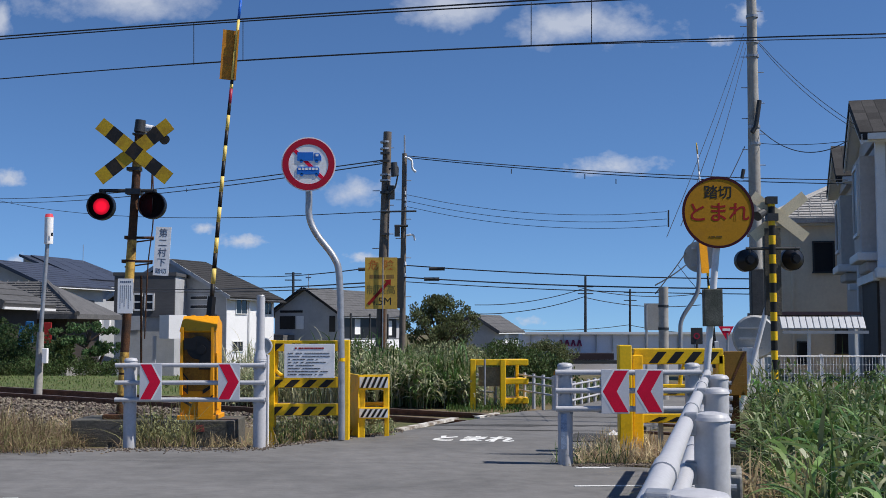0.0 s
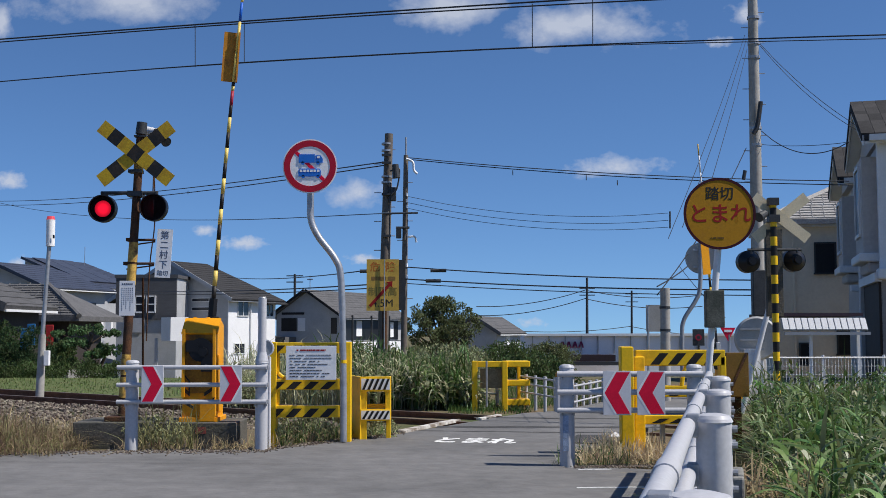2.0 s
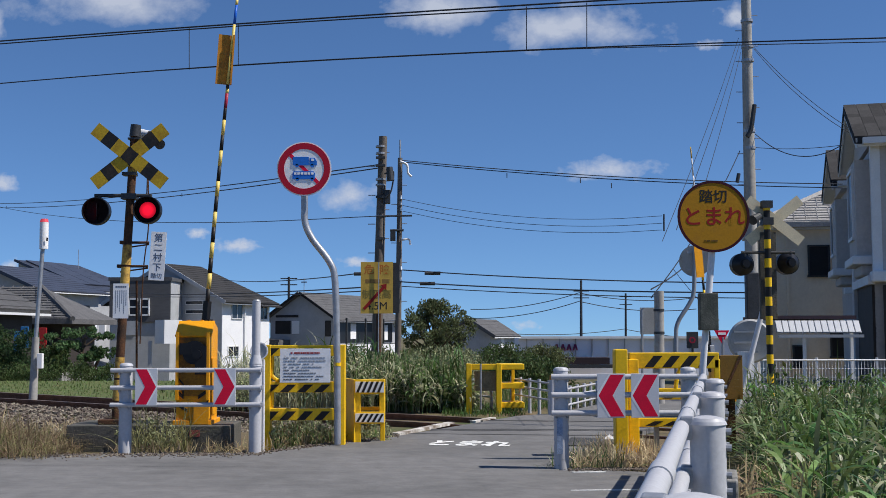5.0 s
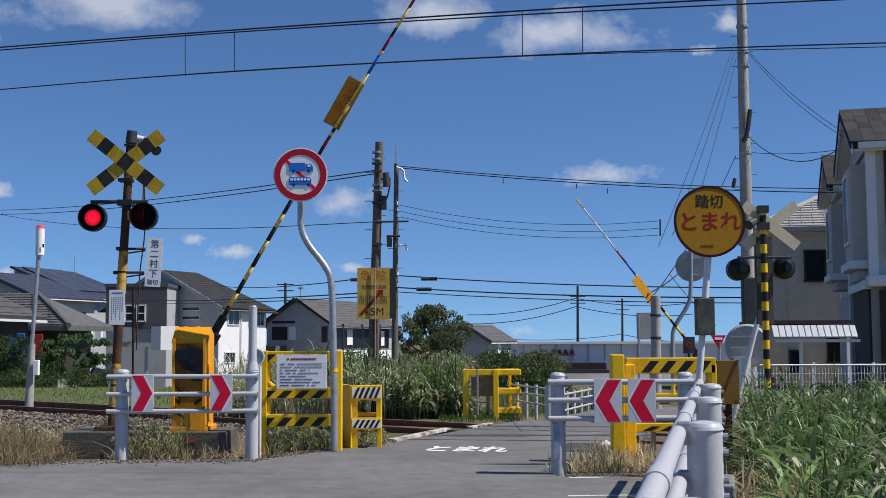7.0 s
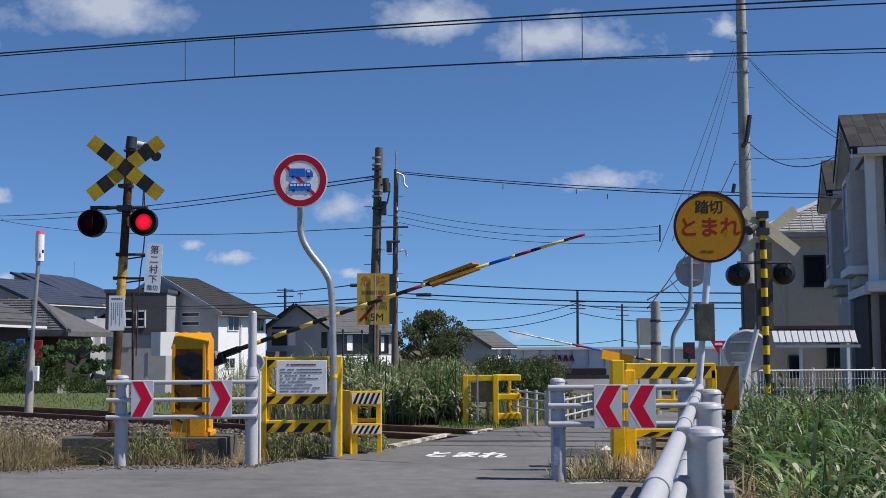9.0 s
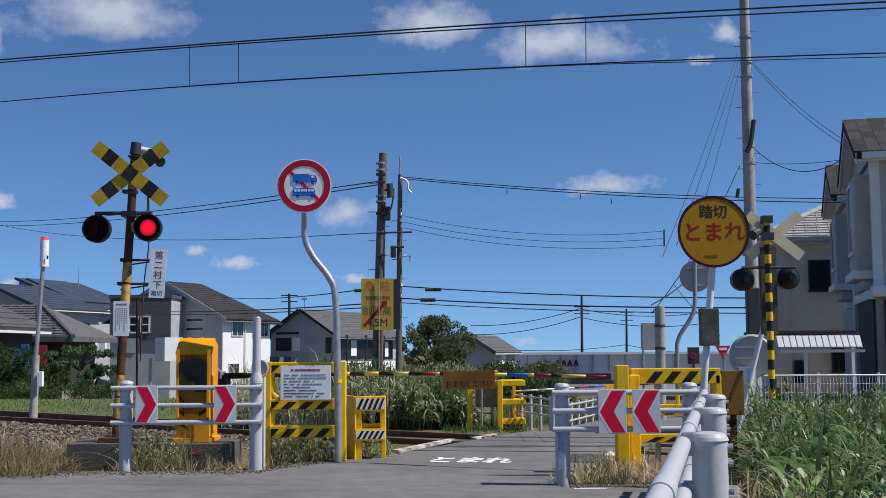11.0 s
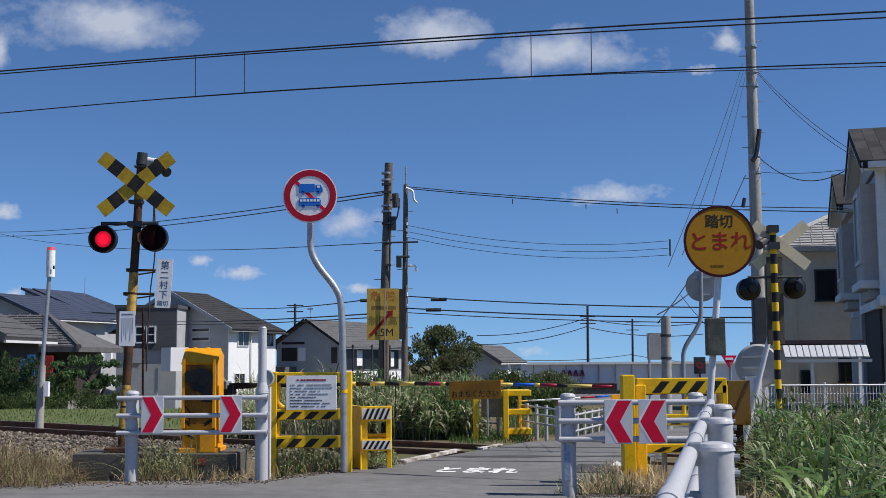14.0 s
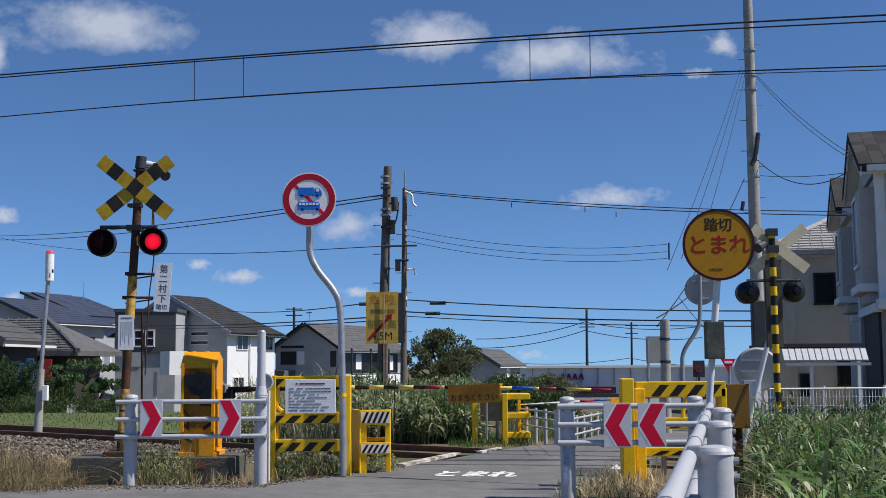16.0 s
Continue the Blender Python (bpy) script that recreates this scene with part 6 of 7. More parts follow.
def right_houses():
    # beige house with a hipped tile roof, set back
    base = (7.867, 27.0, 0)
    m = Matrix.Translation(base) @ Matrix.Rotation(radians(-10), 4, "Z")
    g = thing("house", base, "beige stucco house with a hipped grey tiled roof", "house", "houses")
    h = 3.672
    part("wall", box((0, 0, 0), (5.5, 3.4, h + 0.8), m=m @ Matrix.Translation((2.75, 1.7, h / 2 - 0.4))), STUCCOBEIGE, g)
    part("eaves", box((0, 0, 0), (5.8, 3.7, 0.1), m=m @ Matrix.Translation((2.75, 1.7, h - 0.02))), TRIM, g)
    hip_roof(g, m, 5.5, 3.4, h + 0.1, 1.0, 0.3, TILELIGHT)
    for cx, cz, ww, hh in ((1.12, 2.858, 0.46, 0.72), (1.55, 0.873, 0.4, 0.55), (0.62, 0.61, 0.25, 0.5)):
        fr = bmesh.new()
        for c, s in (((-ww / 2, 0, 0), (0.04, 0.06, hh)), ((ww / 2, 0, 0), (0.04, 0.06, hh)), ((0, 0, hh / 2), (ww + 0.04, 0.06, 0.04)), ((0, 0, -hh / 2), (ww + 0.08, 0.1, 0.04))):
            box((0, 0, 0), s, m=m @ Matrix.Translation((cx + c[0], -0.03, cz + c[2])), bm=fr)
        w = part("window", fr, DARKGREY, g)
        part("pane", box((0, 0, 0), (ww, 0.02, hh), m=m @ Matrix.Translation((cx, -0.012, cz))), NIGHT, w)
    part("downpipe", box((0, 0, 0), (0.05, 0.05, h), m=m @ Matrix.Translation((0.4, -0.03, h / 2))), STUCCOBEIGE, g)

    set_back(g, 1.45)

    # grey house: one long wall along the line of sight, two gables and bays on it
    base = (7.4, 20.0, 0)
    m = Matrix.Translation(base) @ Matrix.Rotation(radians(-15), 4, "Z")
    g = thing("house", base, "grey two-storey house with steep gables and bay windows", "house", "houses")
    at = lambda x, a, z: m @ Matrix.Translation((x, a, z))
    part("wall", box((0, 0, 0), (6.0, 6.9, 4.5), m=at(3.28, 3.75, 2.2)), GREYSIDING, g)

    def gabled(x0, a0, am, a1, ze, zt, wd):
        """A roof whose ridge runs across, with the gable end on the long wall."""
        tri = [(a0 + 0.2, ze - 0.1), (am, zt - 0.18), (a1 - 0.2, ze - 0.1)]
        bm = bmesh.new()
        va = [bm.verts.new(m @ Vector((x0 + 0.27, a, z))) for a, z in tri]
        vb = [bm.verts.new(m @ Vector((x0 + wd, a, z))) for a, z in tri]
        bm.faces.new(va), bm.faces.new(vb[::-1])
        for i in range(3):
            bm.faces.new((va[(i + 1) % 3], va[i], vb[i], vb[(i + 1) % 3]))
        bmesh.ops.recalc_face_normals(bm, faces=bm.faces)
        part("gable", bm, GREYSIDING, g)
        for (ea, ez), front in (((a0, ze), True), ((a1, ze), False)):
            bm = bmesh.new()
            loop = [(am, zt), (ea, ez), (ea, ez - 0.12), (am, zt - 0.13)]
            a = [bm.verts.new(m @ Vector((x0, p, q))) for p, q in loop]
            b = [bm.verts.new(m @ Vector((x0 + wd, p, q))) for p, q in loop]
            bm.faces.new(a), bm.faces.new(b[::-1])
            for i in range(4):
                bm.faces.new((a[(i + 1) % 4], a[i], b[i], b[(i + 1) % 4]))
            bmesh.ops.recalc_face_normals(bm, faces=bm.faces)
            rf = part("roof", bm, ROOFDARK, g, "dark slate roof")
            loop = [(am, zt - 0.14), (ea, ez - 0.13), (ea, ez - 0.17), (am, zt - 0.18)]
            bm = bmesh.new()
            a = [bm.verts.new(m @ Vector((x0 + 0.06, p, q))) for p, q in loop]
            b = [bm.verts.new(m @ Vector((x0 + wd - 0.05, p, q))) for p, q in loop]
            bm.faces.new(a), bm.faces.new(b[::-1])
            for i in range(4):
                bm.faces.new((a[(i + 1) % 4], a[i], b[i], b[(i + 1) % 4]))
            bmesh.ops.recalc_face_normals(bm, faces=bm.faces)
            part("soffit", bm, TRIM, rf, "pale soffit boards under the eaves")
            if front:
                d = math.atan2(zt - ez, am - ea)
                for k in range(9):
                    t = (k + 0.5) / 9
                    n = 14
                    for j in range(n):
                        part("slate", box((0, 0, 0), (wd / n - 0.006, (am - ea) / 9 / math.cos(d) * 1.08, 0.022), m=at(x0 + wd * (j + 0.5) / n, ea + (am - ea) * t, ez + (zt - ez) * t + 0.02) @ Matrix.Rotation(d + 0.07, 4, "X")), ROOFSLATE, rf)
                part("gutter", box((0, 0, 0), (wd - 0.1, 0.13, 0.11), m=at(x0 + wd / 2 + 0.08, ea - 0.07, ez - 0.08)), TRIM, rf, "white gutter")
            part("bargeboard", prism([(am, zt - 0.02), (ea, ez - 0.02), (ea, ez - 0.2), (am, zt - 0.22)], x0 + 0.02, x0 + 0.05, m=m @ Matrix.Rotation(radians(90), 4, "Z") @ Matrix.Scale(-1, 4, (0, 1, 0))), TRIM, rf)

    gabled(-0.02, -0.05, 2.0, 3.75, 4.62, 5.56, 3.2)
    gabled(-0.12, 4.3, 5.6, 7.4, 4.42, 5.24, 3.0)
    # the end wall towards the camera, with a brown panel and the porch below
    part("end_wall", box((0, 0, 0), (2.4, 0.2, 2.45), m=at(1.5, 0.22, 3.3)), GREYSIDING, g)
    part("corner_board", box((0, 0, 0), (0.16, 0.16, 2.4), m=at(0.33, 0.19, 3.3)), TRIM, g)
    part("brown_panel", box((0, 0, 0), (1.2, 0.04, 1.9), m=at(1.15, 0.1, 3.55)), DARKWOOD, g, "dark brown wall panel")
    part("band_course", box((0, 0, 0), (2.5, 0.4, 0.2), m=at(1.45, 0.1, 2.15)), TRIM, g, bevel=0.03)
    for a0, a1, z0, z1, px in ((0.55, 1.95, 2.55, 4.3, 0.02), (4.65, 5.95, 2.55, 4.05, -0.02)):
        part("bay", box((0, 0, 0), (0.4, a1 - a0, z1 - z0), m=at(px + 0.2, (a0 + a1) / 2, (z0 + z1) / 2)), GREYSIDING, g, bevel=0.01)
        part("cornice", box((0, 0, 0), (0.5, a1 - a0 + 0.25, 0.16), m=at(px + 0.16, (a0 + a1) / 2, z0 - 0.08)), TRIM, g, bevel=0.03)
        part("corbel", box((0, 0, 0), (0.36, a1 - a0, 0.2), m=at(px + 0.24, (a0 + a1) / 2, z0 - 0.26)), GREYSIDING, g, bevel=0.05)
        ac, zc, ww, hh = (a0 + a1) / 2, (z0 + z1) / 2 + 0.1, (a1 - a0) * 0.6, (z1 - z0) * 0.72
        fr = bmesh.new()
        for c, s in (((-ww / 2, 0), (0.05, 0.06, hh)), ((ww / 2, 0), (0.05, 0.06, hh)), ((0, hh / 2), (0.05, ww, 0.06)), ((0, -hh / 2), (0.07, ww, 0.06))):
            box((0, 0, 0), s, m=at(px - 0.015, ac + c[0], zc + c[1]), bm=fr)
        w = part("window", fr, TRIM, g)
        part("pane", box((0, 0, 0), (0.02, ww, hh), m=at(px - 0.005, ac, zc)), NIGHT, w)
    part("porch_dark", box((0, 0, 0), (1.6, 0.06, 2.1), m=at(1.2, 0.08, 0.95)), DARKWOOD, g, "dark recessed entrance")
    part("porch_side", box((0, 0, 0), (0.06, 2.7, 2.15), m=at(0.265, 1.65, 0.95)), DARKWOOD, g, "dark brown cladding of the porch")
    part("porch_post", box((0, 0, 0), (0.2, 0.25, 2.15), m=at(0.27, 3.1, 0.98)), GREYSIDING, g)
    part("porch_beam", box((0, 0, 0), (0.12, 3.1, 0.16), m=at(0.22, 1.7, 2.1)), TRIM, g)
    part("downpipe", rod(m @ Vector((0.2, 3.3, 0)), m @ Vector((0.2, 3.3, 4.4)), 0.035, seg=8), TRIM, g)
    part("vent_hood", box((0, 0, 0), (0.2, 0.25, 0.14), m=at(0.18, 4.2, 2.05)), TRIM, g, bevel=0.02)
    set_back(g, 1.35)
    # carport with a ribbed awning
    c = thing("carport", (6.413, 19.5, 0), "carport with a ribbed pale awning on white posts", "carport")
    x0, x1, z0, z1 = 5.694, 7.127, 1.14, 1.379
    n = 13
    for i in range(n):
        xa, xb = x0 + (x1 - x0) * i / n, x0 + (x1 - x0) * (i + 1) / n
        part("awning_rib", box((0, 0, 0), (xb - xa - 0.014, 0.23, 0.02), m=Matrix.Translation(((xa + xb) / 2, 19.28, (z0 + z1) / 2 + 0.012)) @ Matrix.Rotation(radians(58), 4, "X")), AWNING, c, bevel=0.006)
    part("awning_back", box((0, 0, 0), (x1 - x0, 0.23, 0.012), m=Matrix.Translation(((x0 + x1) / 2, 19.29, (z0 + z1) / 2)) @ Matrix.Rotation(radians(58), 4, "X")), GREYPAINT, c)
    part("roof_sheet", box(((x0 + x1) / 2, 20.4, z1 + 0.05), (x1 - x0, 1.9, 0.06)), mat("maroon_roof", (0.05, 0.03, 0.04), 0.5), c)
    part("rail", box(((x0 + x1) / 2, 19.14, z0 - 0.03), (x1 - x0, 0.05, 0.05)), GREYPAINT, c)
    for x in (7.015, 6.212):
        part("post", box((x, 19.4, z0 / 2), (0.05, 0.05, z0 + 0.05)), TRIM, c)
    set_back(c, 1.3)
    # mesh fence
    f = thing("mesh_fence", (5.751, 17.5, 0), "white wire mesh fence on slim posts", "fence")
    x0, x1, zt = 4.718, 7.916, 0.745
    bm = bmesh.new()
    x = x0
    while x < x1:
        rod((x, 17.5, 0.0), (x, 17.5, zt), 0.0035, seg=4, bm=bm)
        x += 0.05
    for k in range(6):
        rod((x0, 17.505, zt - k * 0.13), (x1, 17.505, zt - k * 0.13), 0.004 if k else 0.012, seg=4, bm=bm)
    part("wire_mesh", bm, TRIM, f)
    for x in (4.865, 5.79, 6.715):
        part("post", rod((x, 17.52, -0.1), (x, 17.52, zt + 0.04), 0.02, seg=10), TRIM, f)


right_houses()


# ---- white fences beyond the track ----
def far_fence(p0, p1, n, h, label, r=0.026):
    p0, p1 = Vector(p0), Vector(p1)
    g = thing("pipe_fence", tuple((p0 + p1) / 2), label, "pipe fence", "far pipe fences")
    for i in range(n):
        p = p0.lerp(p1, i / (n - 1))
        part("post", rod((p.x, p.y, -0.05), (p.x, p.y, h), r, seg=12), RAILWHITE, g, smooth=True)
    for z in (h - 0.04, h - 0.15, h - 0.28):
        part("pipe", rod((p0.x, p0.y - 0.05, z), (p1.x, p1.y - 0.05, z), r * 0.6, seg=8), RAILWHITE, g, smooth=True)


far_fence((0.03, 19.6, 0), (0.83, 18.2, 0), 4, 0.44, "white pipe guard fence in the weeds beyond the track")
far_fence((1.17, 18.4, 0), (1.6, 16.6, 0), 5, 0.48, "white pipe guard fence at the far road edge")
far_fence((1.68, 16.7, 0), (3.5, 21.6, 0), 12, 0.36, "low white post fence along the far lane")
mk = thing("marker_post", (1.62, 16.42, 0), "white marker post with a rusty orange cap", "marker post")
part("post", rod((1.62, 16.42, -0.05), (1.62, 16.42, 0.50), 0.04, seg=14), RAILWHITE, mk, smooth=True)
part("cap", rod((1.62, 16.42, 0.50), (1.62, 16.42, 0.56), 0.042, 0.03, seg=14), SIGNORANGE, mk, smooth=True)


# ---- plants ----
def blades(name, rng, spots, material, label, lean=0.35, seg=4, category="grass"):
    """Grass blades: spots of (x, y, z, height, width)."""
    vs, fs = [], []
    for x, y, z, h, w in spots:
        a, k = rng.random() * math.tau, rng.random() * lean * 2
        dx, dy = math.cos(a), math.sin(a)
        b = a + math.pi / 2 + rng.gauss(0, 0.45)
        wx, wy = math.cos(b) * w / 2, math.sin(b) * w / 2
        o = len(vs)
        for i in range(seg + 1):
            t = i / seg
            out = h * k * t * t
            zz = z + h * t * (1 - 0.35 * k * t)
            s = (1 - t ** 1.8) * (0.6 + 0.8 * t) + 0.04
            cx, cy = x + dx * out, y + dy * out
            vs.append((cx - wx * s, cy - wy * s, zz))
            vs.append((cx + wx * s, cy + wy * s, zz))
        for i in range(seg):
            fs.append((o + 2 * i, o + 2 * i + 1, o + 2 * i + 3, o + 2 * i + 2))
    me = bpy.data.meshes.new(name)
    me.from_pydata(vs, [], fs)
    me.materials.append(material)
    return tagged(new(name, me), label, category, kind="stuff")


def leaf_cloud(rng, clumps, per, size, name="crown"):
    """Many small leaves about clump centres (c, r)."""
    vs, fs = [], []
    for c, r in clumps:
        for _ in range(per):
            d = Vector((rng.gauss(0, 1), rng.gauss(0, 1), rng.gauss(0, 1))).normalized() * r * (0.35 + 0.65 * rng.random() ** 0.5)
            p = Vector(c) + Vector((d.x, d.y, d.z * 0.8))
            q = Euler((rng.random() * 6, rng.random() * 6, rng.random() * 6)).to_matrix()
            s = size * (0.6 + rng.random() * 0.8)
            o = len(vs)
            for k in ((-0.5, 0, 0), (0, -0.28, 0.06), (0.5, 0, 0), (0, 0.28, 0.06)):
                vs.append(tuple(p + q @ (Vector(k) * s)))
            fs.append((o, o + 1, o + 2, o + 3))
    me = bpy.data.meshes.new(name)
    me.from_pydata(vs, [], fs)
    return me


def tree(base, trunk_h, r, crown, spread, per, leaf, label, material, seed, trunk_r=0.12, n=26):
    rng = random.Random(seed)
    g = thing("tree", base, label, "tree", "trees")
    b = Vector(base)
    top = b + Vector((rng.uniform(-0.2, 0.2), 0, trunk_h))
    bm = tube([b - Vector((0, 0, 0.1)), b.lerp(top, 0.5) + Vector((0.05, 0.03, 0)), top], trunk_r, seg=8)
    clumps = []
    for i in range(n):
        a, t = rng.random() * math.tau, rng.random()
        rad = spread * math.sqrt(rng.random()) * math.sin(math.pi * (0.18 + 0.75 * t))
        c = Vector((b.x + rad * math.cos(a), b.y + rad * math.sin(a), b.z + trunk_h * 0.75 + crown * t))
        clumps.append((c, r * rng.uniform(0.6, 1.2)))
        if i % 2 == 0:
            rod(b.lerp(top, rng.uniform(0.5, 1.0)), c, trunk_r * 0.35, trunk_r * 0.12, seg=6, bm=bm)
    part("trunk", bm, BARK, g, smooth=True)
    me = leaf_cloud(rng, clumps, per, leaf)
    me.transform(Matrix.Translation(-b))
    me.materials.append(material)
    o = new("crown", me)
    o.parent = g
    return g


TREELEAF = mat("tree_leaf", (0.12, 0.14, 0.06), 0.6, var=0.25, scale=2, bump=0, rand=0.5, island=True, thin=0.35)
OLIVE = mat("olive_leaf", (0.145, 0.165, 0.07), 0.6, var=0.25, scale=2, bump=0, rand=0.5, island=True, thin=0.35)
tree((-0.25, 84.0, land(84)), 2.9, 0.42, 3.75, 3.1, 75, 0.17, "dark green broadleaf tree beside the pale house", TREELEAF, 3, trunk_r=0.15, n=190)
tree((5.0, 56.0, land(56)), 1.0, 0.42, 1.0, 1.5, 150, 0.09, "low dark green bush before the shop", OLIVE, 4, n=50)
tree((2.6, 52.0, land(52)), 1.0, 0.42, 0.9, 1.8, 150, 0.09, "low green bush among weeds", LEAF, 14, n=50)
PINE = mat("pine_needles", (0.10, 0.17, 0.065), 0.6, var=0.25, scale=2, bump=0, rand=0.5, island=True, thin=0.35)


GARDEN = 1.35     # how far the garden is set back


def cloud_pine(base, pads, label, seed):
    """A clipped garden pine: a crooked trunk with flat pads of needles."""
    rg = random.Random(seed)
    b = Vector(base)
    g = thing("tree", base, label, "tree", "trees")
    top = max(Vector(p[0]).z for p in pads)
    spine = [b - Vector((0, 0, 0.08)), b + Vector((0.06, 0, top * 0.3)), b + Vector((-0.05, 0.03, top * 0.6)), b + Vector((0.03, 0, top * 0.92))]
    bm = tube(spine, 0.035, seg=8)
    cl = []
    for c, r in pads:
        c = Vector(c)
        rod(b + Vector((0, 0, max(0.1, c.z * 0.8))), c, 0.02, 0.008, seg=6, bm=bm)
        for _ in range(9):
            a, q = rg.random() * math.tau, math.sqrt(rg.random()) * r
            cl.append((c + Vector((q * math.cos(a), q * math.sin(a), rg.uniform(-0.04, 0.06))), r * 0.3))
    part("trunk", bm, BARK, g, smooth=True)
    me = leaf_cloud(rg, cl, 90, 0.055)
    me.transform(Matrix.Translation(-b))
    me.materials.append(PINE)
    o = new("crown", me)
    o.parent = g
    set_back(g, GARDEN)


cloud_pine((-7.287, 23.5, 0), (((-7.373, 23.5, 1.196), 0.34), ((-6.994, 23.6, 1.127), 0.26), ((-7.66, 23.4, 0.942), 0.3), ((-7.188, 23.5, 0.71), 0.26), ((-6.9, 23.7, 0.823), 0.28), ((-7.995, 23.8, 1.103), 0.2)), "clipped garden pine with flat needle pads", 5)
cloud_pine((-7.259, 24.3, 0), (((-7.252, 24.3, 0.659), 0.3), ((-7.36, 24.2, 0.423), 0.3), ((-7.101, 24.3, 0.36), 0.28), ((-7.188, 24.2, 0.197), 0.3)), "rounded clipped garden shrub", 6)
set_back(tree((-9.565, 24.5, 0), 0.5, 0.2, 0.9, 0.45, 200, 0.06, "leafy green garden tree at the porch", LEAF, 9, trunk_r=0.04, n=24), GARDEN)
rng_s = random.Random(77)
me = pebbles(rng_s, [(Vector((rng_s.uniform(-7.478, -6.284), rng_s.uniform(21.6, 22.2), 0.06)), rng_s.uniform(0.06, 0.14)) for _ in range(26)])
me.materials.append(mat("pale_rock", (0.36, 0.35, 0.33), 0.9, var=0.2, scale=6, bump=0.5, rand=0.3, island=True))
set_back(tagged(new("garden_stones", me), "pale rounded stones edging the garden", "stones", kind="stuff"), GARDEN)
set_back(tree((-9.604, 25.5, 0), 0.4, 0.22, 0.5, 0.5, 220, 0.07, "leafy garden shrub under the eaves", LEAFDARK, 7, trunk_r=0.04, n=16), GARDEN)
set_back(tree((-8.598, 25.5, 0), 0.5, 0.18, 0.6, 0.4, 200, 0.06, "leafy garden shrub beside the pine", LEAF, 8, trunk_r=0.04, n=14), GARDEN)


def shrub_belt(name, rng, x0, x1, y0, y1, ztop, n, r, per, leaf, material, label):
    cl = []
    for _ in range(n):
        x, y = rng.uniform(x0, x1), rng.uniform(y0, y1)
        h = ztop * (0.35 + 0.65 * noise.noise(Vector((x * 0.8, y * 0.6, 3.1))) ** 2 + 0.3 * rng.random())
        z = land(y)
        cl.append((Vector((x, y, z + 0.07 + max(0.05, (h - z) * rng.random()))), r * rng.uniform(0.6, 1.3)))
    me = leaf_cloud(rng, cl, per, leaf, name)
    me.materials.append(material)
    return tagged(new(name, me), label, "shrubs", kind="stuff")


rng = random.Random(21)
GREYLEAF = mat("dusty_leaf", (0.33, 0.34, 0.18), 0.6, var=0.25, scale=2, bump=0, rand=0.55, island=True, thin=0.3)
shrub_belt("weed_thicket", rng, -1.493, 0.581, 18.3, 23.0, 1.0, 260, 0.24, 120, 0.06, GREYLEAF, "tangled green weeds and creepers beyond the track")
shrub_belt("weed_thicket", rng, 0.719, 2.901, 25.0, 28.0, 0.75, 60, 0.3, 110, 0.08, LEAF, "green weeds behind the white fence")
shrub_belt("weed_thicket", rng, -3.76, 1.276, 32.0, 36.0, 0.9, 90, 0.32, 110, 0.09, OLIVE, "green bushes between the houses and the reeds")
shrub_belt("garden_hedge", rng, -11.9, -8.7, 29.8, 31.8, 0.55, 70, 0.2, 140, 0.05, LEAF, "low garden plants at the edge of the lawn")

shrub_belt("low_weeds", rng, -1.853, -1.122, 12.0, 13.2, 0.3, 26, 0.1, 60, 0.035, GREYLEAF, "low leafy weeds at the foot of the yellow frame")
shrub_belt("low_weeds", rng, -0.906, -0.591, 12.4, 13.0, 0.2, 10, 0.09, 60, 0.03, GREYLEAF, "low leafy weeds by the small guard")
shrub_belt("low_weeds", rng, -3.329, -2.656, 11.6, 12.0, 0.4, 14, 0.09, 50, 0.03, GREYLEAF, "leafy weeds behind the guard fence")
shrub_belt("low_weeds", rng, -3.251, -2.558, 17.5, 18.5, 0.9, 24, 0.16, 70, 0.05, GREYLEAF, "leafy weeds beyond the track")
shrub_belt("garden_bushes", rng, -13.2, -10.6, 30.5, 31.5, 1.9, 95, 0.23, 110, 0.06, LEAFDARK, "dark garden bushes under the eaves")

# pale reeds beside the yellow frame
spots = []
for _ in range(2100):
    x, y = rng.uniform(-3.546, 0.419), rng.uniform(17.8, 21.0)
    k = 0.55 + 0.45 * noise.noise(Vector((x * 1.3, y, 0)))
    spots.append((x, y, -0.05, rng.uniform(0.45, 1.05) * (0.6 + 0.6 * k), rng.uniform(0.015, 0.035)))
spots.sort(key=lambda p: -p[0] + rng.gauss(0, 0.5))
blades("reeds", rng, spots[:750], GRASS, "tall green reeds beyond the track", 0.4)
blades("reeds", rng, spots[750:], PALEREED, "pale dry reeds beyond the track", 0.55)

arch = []
for x, y, z, h, w in spots:
    arch.append((x, y, z + h * rng.uniform(0.4, 0.95), rng.uniform(0.2, 0.45), rng.uniform(0.016, 0.03)))
blades("reeds", rng, arch[1250:], PALEREED, "pale arching reed leaves beyond the track", 1.0)
blades("reeds", rng, arch[:1250], GRASS, "green arching reed leaves beyond the track", 1.0)

# lawn strip by the garden
bm = bmesh.new()
q = [(-14.0, 24.6), (-4.6, 18.4), (-5.5, 29.5), (-14.0, 29.5)]
lo, hi = [bm.verts.new((x, y, -0.08)) for x, y in q], [bm.verts.new((x, y, -0.03)) for x, y in q]
bm.faces.new(hi)
for i in range(4):
    bm.faces.new((lo[i], lo[(i + 1) % 4], hi[(i + 1) % 4], hi[i]))
bmesh.ops.recalc_face_normals(bm, faces=bm.faces)
solo("lawn", bm, LAWN, "short mown lawn between garden and track", "lawn", kind="structure")

